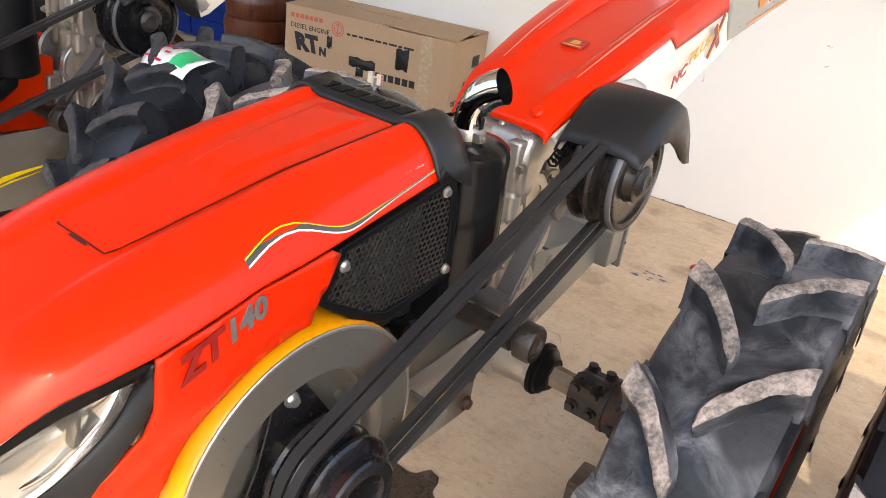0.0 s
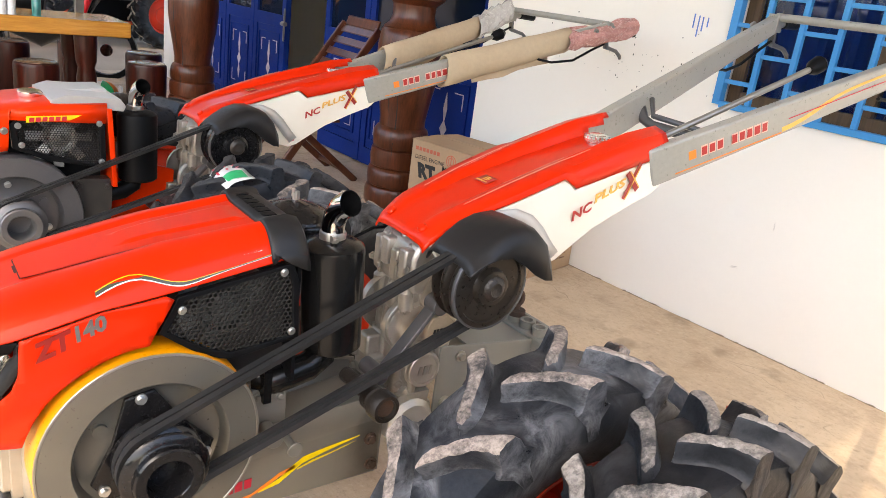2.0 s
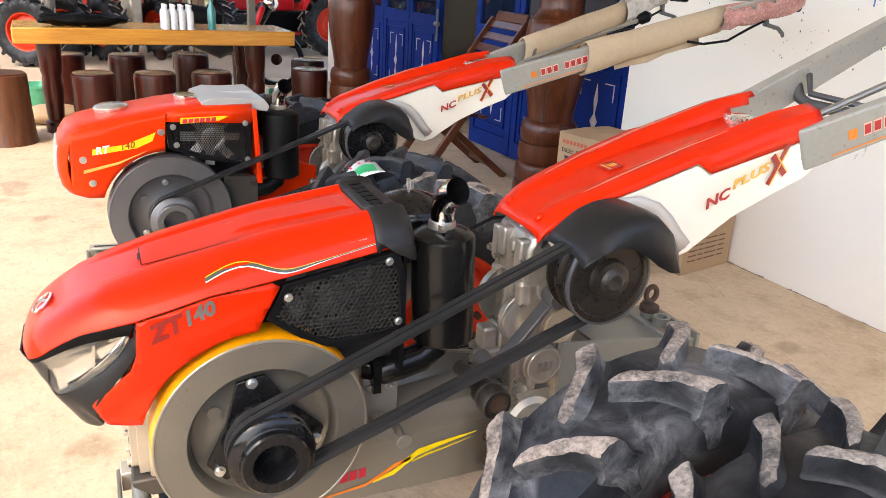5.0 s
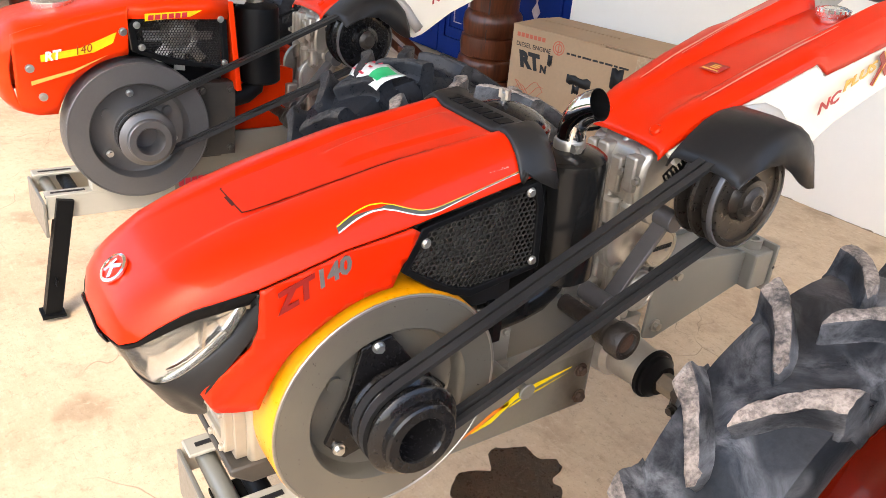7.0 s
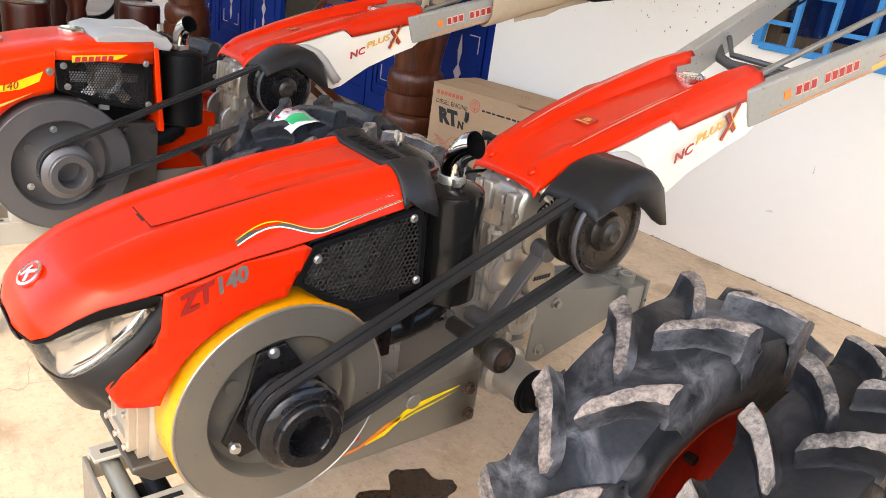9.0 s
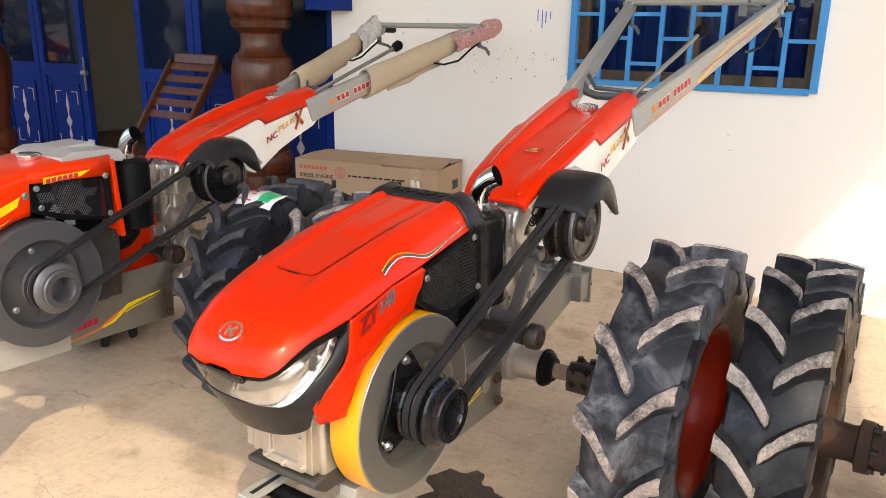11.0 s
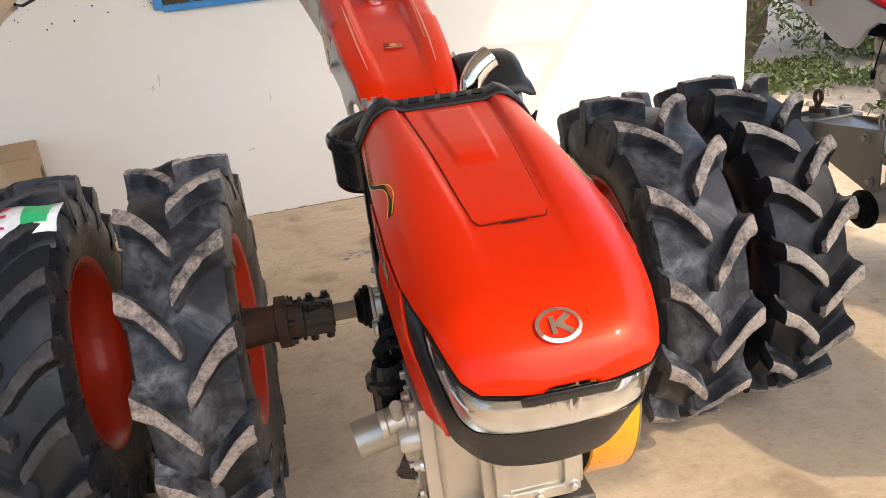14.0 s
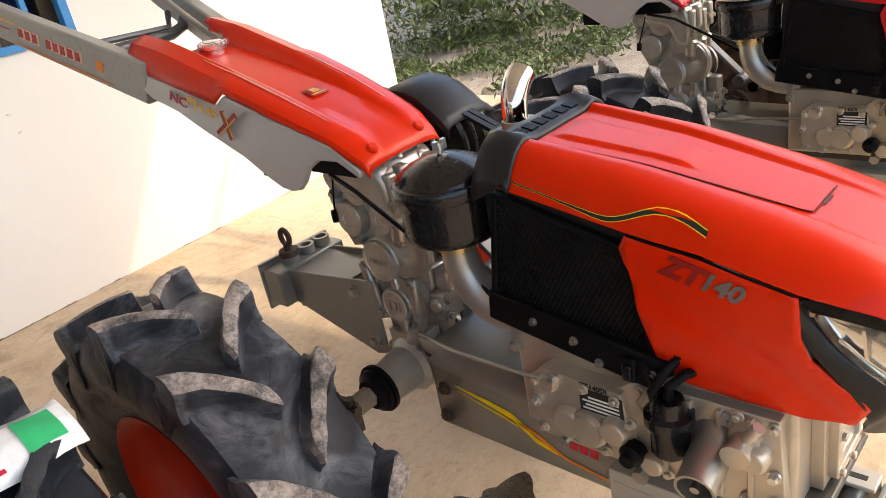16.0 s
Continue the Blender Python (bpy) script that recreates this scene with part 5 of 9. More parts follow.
def exhaust_and_filter(t, muf_y, air_y, matt=False, lid=False):
    """A black silencer with a chrome tip, and the air cleaner on the other side."""
    mat = BLACK if matt else MUFFLER
    x, y = 0.083, muf_y + 0.004
    ex = part("silencer", shared(f"muf{matt}", "silencer", lambda s: s.lathe((x, y + 0.012, 0.63), (x - 0.002, y, 0.853), [(0, 0.02), (0.0, 0.05), (0.03, 0.058), (0.9, 0.06), (0.94, 0.058), (0.97, 0.05), (0.99, 0.036), (1, 0.022)], 36), mat), None, t, "upright black exhaust silencer")

    bend = [(x - 0.006, y, 0.85), (x - 0.006, y, 0.872)] + [(x - 0.006 + 0.062 * (1 - math.cos(radians(q))), y + 0.013 * (1 - math.cos(radians(q))), 0.874 + 0.060 * math.sin(radians(q))) for q in (10, 22, 34, 46, 58, 70)]

    def tip(s):
        s.tube(bend, [0.0215, 0.0215, 0.022, 0.0226, 0.0232, 0.0238, 0.0242, 0.0245], 28, False)
    part("exhaust_tip", shared("tip", "exhaust_tip", tip, CHROME, smooth=50), None, ex, "polished chrome elbow tip")
    part("tip_bore", shared("bore", "tip_bore", lambda s: s.tube([bend[7], bend[6], bend[5], bend[4], bend[2]], [0.0238, 0.0234, 0.023, 0.0224, 0.0205], 28, False), BLACK, smooth=50), None, ex, "sooty black bore")
    part("exhaust_clamp", shared("clamp", "exhaust_clamp", lambda s: (s.lathe((x - 0.006, y, 0.85), (x - 0.006, y, 0.866), [(0, 0.025), (0.85, 0.025), (1, 0.0235)], 24), s.box(x + 0.014, x + 0.024, y - 0.016, y - 0.004, 0.852, 0.865), bolts(s, [(x + 0.024, y - 0.01, 0.858)], (1, 0, 0), 0.004, 0.006)), STEEL), None, ex)
    part("exhaust_pipe", shared(f"man{matt}", "exhaust_pipe", lambda s: (s.tube([(x, y, 0.645), (x, y - 0.005, 0.615), (x + 0.002, y - 0.035, 0.596), (x + 0.004, y - 0.075, 0.588), (x + 0.002, y - 0.105, 0.583), (x - 0.02, y - 0.13, 0.58)], [0.026, 0.027, 0.028, 0.028, 0.029, 0.03], 16),
                                                                s.box(x - 0.035, x + 0.03, y - 0.135, y - 0.12, 0.55, 0.615)), mat), None, ex, "black exhaust manifold bend")
    ax, ay = -0.104, air_y + 0.012
    af = part("air_cleaner", shared("airf", "air_cleaner", lambda s: s.lathe((ax, ay, 0.738), (ax, ay, 0.872), [(0, 0.05), (0.02, 0.072), (0.06, 0.077), (0.12, 0.079), (0.15, 0.078), (0.56, 0.080), (0.58, 0.0845), (0.63, 0.086), (0.70, 0.086), (0.735, 0.0835), (0.745, 0.078), (0.765, 0.0765), (0.80, 0.074), (0.87, 0.060), (0.94, 0.038), (0.985, 0.018), (1, 0.008)], 48), BLACKGLOSS), None, t, "round black enamelled air cleaner")
    if lid:
        part("cleaner_lid", shared("alid", "cleaner_lid", lambda s: s.lathe((ax, ay, 0.842), (ax, ay, 0.882), [(0, 0.083), (0.2, 0.085), (0.3, 0.078), (0.7, 0.06), (1, 0.014)], 36), SILVER), None, af, "silver domed lid")
    part("wing_nut", shared("wing", "wing_nut", lambda s: (s.rod((ax, ay, 0.868), (ax, ay, 0.886), 0.006), s.box(ax - 0.013, ax - 0.004, ay - 0.003, ay + 0.003, 0.876, 0.892), s.box(ax + 0.004, ax + 0.013, ay - 0.003, ay + 0.003, 0.876, 0.892)), ZINC), None, af)
    part("intake_band", shared("band", "intake_band", lambda s: s.lathe((ax, ay, 0.715), (ax, ay, 0.738), [(0, 0.034), (1, 0.034)], 24), surface("brass_band", (0.5, 0.38, 0.18), (0.3, 0.22, 0.1), 0.3, 0.8) if "brass_band" not in bpy.data.materials else bpy.data.materials["brass_band"]), None, af, "brassy hose clamp")
    part("intake_elbow", shared("elbow", "intake_elbow", lambda s: (s.tube([(ax, ay, 0.735), (ax, ay, 0.71), (ax, ay - 0.002, 0.688), (ax, ay - 0.010, 0.664), (ax, ay - 0.026, 0.640), (ax + 0.001, ay - 0.050, 0.620), (ax + 0.003, ay - 0.078, 0.609), (ax + 0.006, ay - 0.105, 0.604), (ax + 0.012, ay - 0.13, 0.602)], [0.028, 0.029, 0.030, 0.031, 0.031, 0.031, 0.030, 0.029, 0.029], 22),
                                                                   s.box(ax - 0.030, ax + 0.04, ay - 0.122, ay - 0.108, 0.566, 0.642), bolts(s, [(ax - 0.030, ay - 0.115, 0.632), (ax - 0.030, ay - 0.115, 0.576)], (-1, 0, 0), 0.007, 0.010)), GEARCAST), None, af, "cast aluminium intake elbow")


def flywheel_set(t, face, rim, pulley):
    def disc(s):
        a, b = (0.085, *FLY), (0.152, *FLY)
        s.lathe(a, b, [(0, 0.12), (0, 0.172), (0.0, 0.1795)], 64, False)
        s.lathe(a, b, [(0.99, 0.1805), (1.02, 0.178), (1.02, 0.128), (0.95, 0.124), (0.62, 0.119), (0.55, 0.112), (0.55, 0.06), (0.62, 0.05), (0.62, 0.0)], 64, False)
        for k in range(3):
            q = radians(150 + 120 * k)
            s.rod((0.118, FLY[0] + 0.09 * math.cos(q), FLY[1] + 0.09 * math.sin(q)), (0.128, FLY[0] + 0.09 * math.cos(q), FLY[1] + 0.09 * math.sin(q)), 0.012, None, 16)
    fw = part("flywheel", shared(f"fw{face.name}", "flywheel", disc, face), None, t, "large heavy flywheel with a dished grey face")
    part("flywheel_rim", shared(f"fr{rim.name}", "flywheel_rim", lambda s: s.lathe((0.085, *FLY), (0.152, *FLY), [(0, 0.1795), (0.03, 0.1825), (0.92, 0.1825), (0.99, 0.1805)], 64, False), rim), None, fw, "yellow painted rim" if rim == YELLOW else "")

    part("rim_edge", shared(f"fe{face.name}", "rim_edge", lambda s: s.lathe((0.1515, *FLY), (0.1545, *FLY), [(0, 0.1812), (0.5, 0.1814), (1, 0.1800), (1, 0.1775), (0.6, 0.1765)], 64, False), STEEL if face is FLYFACE else DARKSTEEL), None, fw, "bare worn metal edge")

    def drive(s):
        a, b = (0.12, *FLY), (0.24, *FLY)
        prof = [(0, 0.05), (0.28, 0.05), (0.28, 0.070), (0.32, 0.072), (0.36, 0.070), (0.42, 0.057), (0.46, 0.057), (0.51, 0.070), (0.55, 0.072), (0.58, 0.070), (0.64, 0.057), (0.68, 0.057), (0.73, 0.070), (0.78, 0.072), (0.82, 0.068), (0.84, 0.060), (0.86, 0.056), (0.96, 0.056), (0.985, 0.053), (0.985, 0.037), (0.95, 0.034), (0.5, 0.033), (0.5, 0)]
        s.lathe(a, b, prof, 40, False)
    dp = part("drive_pulley", shared(f"dp{pulley.name}", "drive_pulley", drive, pulley), None, fw, "grooved drive pulley with open bore")
    if rim == YELLOW:
        def plate(s):
            pts = []
            for k in range(3):
                q = 100 + 120 * k
                pts += [(FLY[0] + 0.108 * math.cos(radians(q + o)), FLY[1] + 0.108 * math.sin(radians(q + o))) for o in (-13, 13)]
                pts += [(FLY[0] + 0.066 * math.cos(radians(q + 60)), FLY[1] + 0.066 * math.sin(radians(q + 60)))]
            s.slab(pts, 0.127, 0.135)
        part("hub_plate", shared("hpl", "hub_plate", plate, BLACKGLOSS), None, fw, "black three-armed hub plate", bevel=0.002)
    bolt_parts("hub_bolt", [(0.135 if rim == YELLOW else 0.125, FLY[0] + 0.098 * math.cos(radians(a)), FLY[1] + 0.098 * math.sin(radians(a))) for a in (100, 220, 340)], (1, 0, 0), fw, ZINC, 0.0065, 0.010)
    for x in (0.1745, 0.1925):
        part("drive_belt", shared(f"belt{x}", "drive_belt", lambda s: belt(s, x, 0.0715, 0.0865, 0.0138, 0.010), BELT), None, t, "black rubber V-belt")


def rt_engine(t):
    """The older boxy engine with a round fuel cap and silver cover."""
    def shell(s):
        prof = [(0.060, 0.583), (0.034, 0.592), (0.014, 0.615), (0.004, 0.66), (0.004, 0.71), (0.012, 0.752), (0.030, 0.781), (0.065, 0.800), (0.12, 0.814), (0.20, 0.833), (0.30, 0.856), (0.40, 0.872), (0.56, 0.884)]
        us = [-1, -0.985, -0.95, -0.88, -0.75, -0.4, 0, 0.4, 0.75, 0.88, 0.95, 0.985, 1]
        rows = []
        for y, z in prof:
            hw = lerp([(0.0, 0.122), (0.03, 0.128), (0.1, 0.134), (0.3, 0.137)], y)
            rows.append([(hw * u, y + 0.03 * abs(u) ** 8 * (1 if y < 0.1 else 0), z - 0.012 * abs(u) ** 6 * (1 if z > 0.7 else 0)) for u in us])
        s.grid(rows)
        for sx in (-1, 1):
            low = [(0.042, 0.625), (0.05, 0.60), (0.085, 0.584)] + arc(FLY, 0.198, 164, 95, 9) + [(0.302, 0.735), (0.303, 0.80), (0.304, 0.83)]
            cols = []
            for y, z in low:
                hw = lerp([(0.0, 0.122), (0.03, 0.128), (0.1, 0.134), (0.3, 0.137)], y)
                top = lerp([(p, q) for p, q in prof[6:]], y) - 0.012
                cols.append([(sx * (hw - 0.012 * k * k if k < 0 else hw + 0.004 * math.sin(math.pi * k)), y, z + (top - z) * k) for k in (0.0, 0.15, 0.35, 0.6, 0.85, 1.0)])
            s.grid(cols)
            s.grid([[(sx * 0.137, y, 0.815), (sx * 0.137, y, lerp(prof[6:], y) - 0.012)] for y in (0.30, 0.36, 0.42, 0.48, 0.56)])
    h = part("hood", shared("rthood", "hood", shell, ORANGE, smooth=40), None, t, "boxy orange-red hood with printed decals", thick=0.004)
    part("front_screen", shared("rtf", "front_screen", lambda s: s.slab([(0.002, 0.635), (-0.003, 0.68), (0.004, 0.735), (0.014, 0.735), (0.014, 0.635)], -0.09, 0.09), SILVER), None, h, "silver front screen", bevel=0.004)
    part("top_cover", shared("rtc", "top_cover", lambda s: (s.slab([(0.41, 0.876), (0.45, 0.892), (0.60, 0.890), (0.618, 0.868), (0.61, 0.852), (0.41, 0.866)], -0.125, 0.128), s.slab([(0.47, 0.892), (0.585, 0.902), (0.595, 0.888), (0.47, 0.888)], -0.10, 0.02)), SILVER), None, h, "silver plastic cover", bevel=0.008)
    part("tank_cap", shared("rtcap", "tank_cap", lambda s: s.lathe((0.0, 0.165, 0.815), (0.0, 0.162, 0.842), [(0, 0.045), (0.5, 0.05), (0.8, 0.05), (1, 0.042)], 28), CAPMETAL), None, h, "round chrome tank cap")
    part("filler_cap", shared("rtcap2", "filler_cap", lambda s: s.lathe((0.03, 0.375, 0.862), (0.03, 0.375, 0.886), [(0, 0.03), (0.5, 0.034), (0.8, 0.034), (1, 0.028)], 24), CHROME), None, h)
    bolt_parts("hood_bolt", [(0.136, 0.075, 0.70), (0.136, 0.098, 0.63), (0.140, 0.29, 0.785)], (1, 0, 0), h, ZINC, 0.007, 0.007)
    part("decal", shared("rtd", "decal", lambda s: s.slab([(0.10, 0.732), (0.19, 0.747), (0.275, 0.784), (0.265, 0.758), (0.22, 0.736), (0.10, 0.715)], 0.1405, 0.1415), YELLOWINK), None, h, "yellow and black flash decal")
    words("140", 0.028, MAROON, h, Matrix.Translation((0.1425, 0.175, 0.730)) @ pose(0, 0, 0, 12, 0, 0) @ FACE_RIGHT, shear=0.3)
    words("RT", 0.030, WHITEINK, h, Matrix.Translation((0.1425, 0.108, 0.717)) @ pose(0, 0, 0, 10, 0, 0) @ FACE_RIGHT, "model_letters", 0.3, 0.0006, "white slanted model letters", 0.001)
    part("decal", shared("rtd2", "decal", lambda s: s.slab([(0.345, 0.810), (0.46, 0.822), (0.49, 0.838), (0.345, 0.828)], 0.1385, 0.1395), YELLOWINK), None, h, "yellow strip with red marks")
    mark_row("maker_mark", [0.013] * 6, 0.012, 0.004, 0.2, REDINK, h, Matrix.Translation((0.1405, 0.352, 0.8125)) @ pose(0, 0, 0, 5, 0, 0) @ FACE_RIGHT)
    part("decal", shared("rtd3", "decal", lambda s: s.slab([(0.075, 0.670), (0.17, 0.695), (0.25, 0.728), (0.17, 0.688), (0.075, 0.660)], 0.1402, 0.1412), GOLDINK), None, h)
    g = [(0.305, 0.80), (0.312, 0.735), (0.40, 0.70), (0.565, 0.68), (0.555, 0.832), (0.33, 0.822)]
    gr = part("grille", shared("rtg", "grille", lambda s: ring_plate(s, g, 0.018, 0.12, 0.136), BLACK), None, t, "black radiator grille", bevel=0.002)
    part("honeycomb", shared("rth", "honeycomb", lambda s: hex_sheet(s, inset(g, 0.012), 0.13, 0.0075, 0.0009), BLACKGLOSS, smooth=0), None, gr)
    bolt_parts("grille_bolt", [(0.136, 0.325, 0.80), (0.136, 0.54, 0.815), (0.136, 0.55, 0.70), (0.136, 0.335, 0.745)], (1, 0, 0), gr, ZINC, 0.006, 0.007)

    def fan(s):
        s.lathe((0.085, 0.44, 0.765), (0.118, 0.44, 0.765), [(0, 0.045), (1, 0.045), (1.0, 0.036), (0.9, 0.03), (1, 0.02), (1, 0)], 28, False)
        for k in range(8):
            a = k * math.pi / 4
            s.bar((0.10, 0.44 + 0.04 * math.cos(a), 0.765 + 0.04 * math.sin(a)), (0.10, 0.44 + 0.09 * math.cos(a), 0.765 + 0.09 * math.sin(a)), 0.028, 0.003, (1, 0.5 * math.sin(a), -0.5 * math.cos(a)))
    part("fan", shared("rtfan", "fan", fan, STEEL), None, gr, "grey cooling fan behind the grille")
    part("radiator", Shape().box(-0.13, 0.075, 0.31, 0.565, 0.62, 0.845), BLACK, t, "dark radiator core", bevel=0.004)
    part("red_backplate", shared("rtp", "red_backplate", lambda s: (s.slab([(0.56, 0.86), (0.575, 0.86), (0.60, 0.62), (0.585, 0.62)], -0.13, 0.137), s.slab([(0.62, 0.46), (0.82, 0.46), (0.82, 0.64), (0.74, 0.66), (0.60, 0.62)], -0.02, 0.0)), ORANGE), None, t, "orange-red rear plate", bevel=0.002)
    blk = part("engine_block", shared("rtblk", "engine_block", lambda s: (s.box(-0.13, 0.085, 0.20, 0.56, 0.415, 0.63), s.box(0.07, 0.115, 0.48, 0.59, 0.43, 0.64), bolts(s, [(0.115, y, z) for y in (0.495, 0.575) for z in (0.45, 0.53, 0.62)], (1, 0, 0), 0.008, 0.01)), CASTDARK), None, t, "dark cast engine block", bevel=0.008)
    exhaust_and_filter(t, 0.66, 0.66, True)
    flywheel_set(t, DARKSTEEL, DARKSTEEL, DARKSTEEL)


# gearbox, frame, cowl and handles, the same on every tractor
COWL_W = [(0.855, 0.093), (0.90, 0.105), (1.06, 0.122), (1.25, 0.131), (1.51, 0.134)]
COWL_E = [(0.855, 0.806), (0.87, 0.824), (0.93, 0.866), (1.06, 0.912), (1.188, 0.957), (1.19, 0.957), (1.225, 0.935), (1.50, 1.006)]
COWL_S = [(0.855, 0.822), (0.87, 0.846), (0.91, 0.876), (1.06, 0.936), (1.20, 0.984), (1.40, 1.046), (1.51, 1.066)]
COWL_M = [(0.855, 0.824), (0.87, 0.845), (0.91, 0.870), (1.06, 0.921), (1.20, 0.960), (1.40, 1.010), (1.51, 1.026)]


def cowl_point(u, y):
    """u from -1 to 1 across the cowl: edge, shoulder ridge and sunken middle."""
    w, e, r, m = lerp(COWL_W, y), lerp(COWL_E, y), lerp(COWL_S, y), lerp(COWL_M, y)
    a = abs(u)
    z = lerp([(0, m), (0.42, m), (0.52, m + (r - m) * 0.75), (0.62, r), (0.8, r - (r - e) * 0.16), (0.92, r - (r - e) * 0.45), (1, e)], a)
    x = lerp([(0, 0), (0.62, 0.60), (0.8, 0.86), (0.92, 0.965), (1, 1)], a) * w
    return (math.copysign(x, u) if u else 0.0, y, z)


def cowl(t, paint, panel_paint, key):
    us = [-1, -0.96, -0.92, -0.86, -0.8, -0.71, -0.62, -0.57, -0.52, -0.47, -0.42, -0.2, 0, 0.2, 0.42, 0.47, 0.52, 0.57, 0.62, 0.71, 0.8, 0.86, 0.92, 0.96, 1]
    ys = [0.855, 0.862, 0.87, 0.885, 0.905, 0.93, 0.97, 1.02, 1.06, 1.12, 1.17, 1.188, 1.20, 1.212, 1.225, 1.27, 1.32, 1.37, 1.405, 1.43, 1.46, 1.485, 1.505]

    def shell(s):
        n, verts, faces = len(us), [], []
        for y in ys:
            for u in us:
                verts.append(cowl_point(u, y))
        for j in range(len(ys) - 1):
            for i in range(n - 1):
                if ys[j] >= 1.43 and max(abs(us[i]), abs(us[i + 1])) <= 0.5 + (ys[j] - 1.43) * 0.6:
                    continue
                faces.append((j * n + i, j * n + i + 1, (j + 1) * n + i + 1, (j + 1) * n + i))
        s.add(verts, faces)
    cw = part("cowl", shared(key + "cowl", "cowl", shell, paint, smooth=32), None, t, "ridged red plastic cowl between the handles", thick=0.004)

    # highlights on the cowl ridges, drawn as thin pale strips
    def lines(s):
        for sx in (-1, 1):
            rows = []
            for i in range(16):
                y = 0.96 + 0.33 * i / 15
                x, _, z = cowl_point(0.66 * sx, y)
                hw = 0.0014 * math.sin(math.pi * i / 15) + 0.0008
                rows.append([(x - hw, y, z + 0.0022), (x + hw, y, z + 0.0018)])
            s.grid(rows)
            rows = []
            for i in range(10):
                y = 1.06 + 0.16 * i / 9
                x, _, z = cowl_point((0.60 + 0.003 * i) * sx, y)
                rows.append([(x - 0.0006, y, z + 0.0028), (x + 0.0006, y, z + 0.0026)])
            s.grid(rows)
    part("pin_stripe", shared("clines", "pin_stripe", lines, RIDGELIGHT), None, cw, "pale tapering line along each ridge")
    part("cowl_badge", shared("cbadge", "cowl_badge", lambda s: s.add([(-0.021, 1.055, 0.9225), (0.021, 1.055, 0.9225), (0.021, 1.088, 0.9315), (-0.021, 1.088, 0.9315)], [(0, 1, 2, 3)]), DECALRED), None, cw, "small gold-printed dark badge", thick=0.0004)
    part("badge_marks", shared("cbm", "badge_marks", lambda s: [s.add([(a, y, 0.9241 + (y - 1.055) * 0.242), (b, y, 0.9241 + (y - 1.055) * 0.242), (b, y + 0.004, 0.9251 + (y - 1.055) * 0.242), (a, y + 0.004, 0.9251 + (y - 1.055) * 0.242)], [(0, 1, 2, 3)]) for a, b, y in ((-0.018, 0.018, 1.058), (-0.008, 0.008, 1.067), (-0.008, 0.008, 1.073), (-0.008, 0.008, 1.079), (0.006, 0.01, 1.071))], GOLDINK), None, cw)
    for sx in (-1, 1):
        part("cowl_bolt", shared(f"{key}cbolt{sx}", "cowl_bolt", lambda s: s.lathe((sx * 0.06, 0.874, 0.847), (sx * 0.06, 0.869, 0.853), [(0, 0.011), (0.6, 0.011), (1, 0.008)], 16), paint), None, cw)

    def cap(s):
        c = Vector((0.008, 1.395, 1.012))
        up = Vector((0, -0.1, 1)).normalized()
        s.lathe(c - up * 0.012, c + up * 0.014, [(0, 0.026), (0.40, 0.026), (0.44, 0.031), (0.50, 0.0325), (0.80, 0.0325), (0.90, 0.030), (1.0, 0.026)], 32)
        for k in range(20):
            a = k * math.pi / 10
            r = Vector((math.cos(a), math.sin(a), 0))
            s.bar(c + up * 0.006 + r * 0.0325, c + up * 0.013 + r * 0.0325, 0.004, 0.003, r)
        s.lathe(c + up * 0.0125, c + up * 0.0165, [(0, 0.020), (0.7, 0.020), (1.0, 0.017)], 28)
    part("filler_cap", shared("ccap", "filler_cap", cap, CAPMETAL), None, cw, "ribbed chrome filler cap")

    # side panels with their decals
    outline = [(0.872, 0.818), (0.93, 0.862), (1.06, 0.908), (1.188, 0.952), (1.205, 0.944), (1.222, 0.931), (1.30, 0.952), (1.498, 1.002), (1.492, 0.935), (1.47, 0.915), (1.40, 0.886), (1.30, 0.836), (1.24, 0.796), (1.20, 0.768), (1.17, 0.757), (1.135, 0.765),
               (1.105, 0.80), (1.07, 0.835), (1.02, 0.855), (0.96, 0.852), (0.915, 0.828), (0.885, 0.797)]
    outline_left = outline[:5] + [(1.222, 0.931), (1.30, 0.952), (1.49, 1.001), (1.47, 0.962), (1.44, 0.944), (1.35, 0.918), (1.265, 0.882), (1.18, 0.828), (1.12, 0.79), (1.085, 0.772), (1.06, 0.768), (1.035, 0.772), (1.012, 0.79), (0.985, 0.82), (0.955, 0.838), (0.915, 0.836), (0.875, 0.806)]
    for sx, outline in ((1, outline), (-1, outline_left)):
        def panel(s, sx=sx, outline=outline):
            n = len(outline)
            def px(y, z):
                return sx * (lerp(COWL_W, y) - 0.002 + 0.012 * math.sin(min(1, max(0, (lerp(COWL_E, y) - z) / 0.12)) * math.pi))
            s.add([(px(y, z), y, z) for y, z in outline] + [(px(y, z) - sx * 0.012, y, z) for y, z in outline],
                  [tuple(range(n)), tuple(reversed(range(n, 2 * n)))] + [(i + n, (i + 1) % n + n, (i + 1) % n, i) for i in range(n)])
        pn = part("cowl_panel", shared(f"{key}pan{sx}", "cowl_panel", panel, panel_paint[sx]), None, t, "pale side panel under the cowl", bevel=0.003)

        part("panel_liner", shared(f"liner{sx}", "panel_liner", lambda s: s.slab([(0.90, 0.80), (0.905, 0.845), (1.0, 0.885), (1.19, 0.93), (1.19, 0.775), (1.135, 0.775), (1.06, 0.80)], *sorted((sx * 0.088, sx * 0.082))), BLACK), None, pn, "black liner behind the panel")

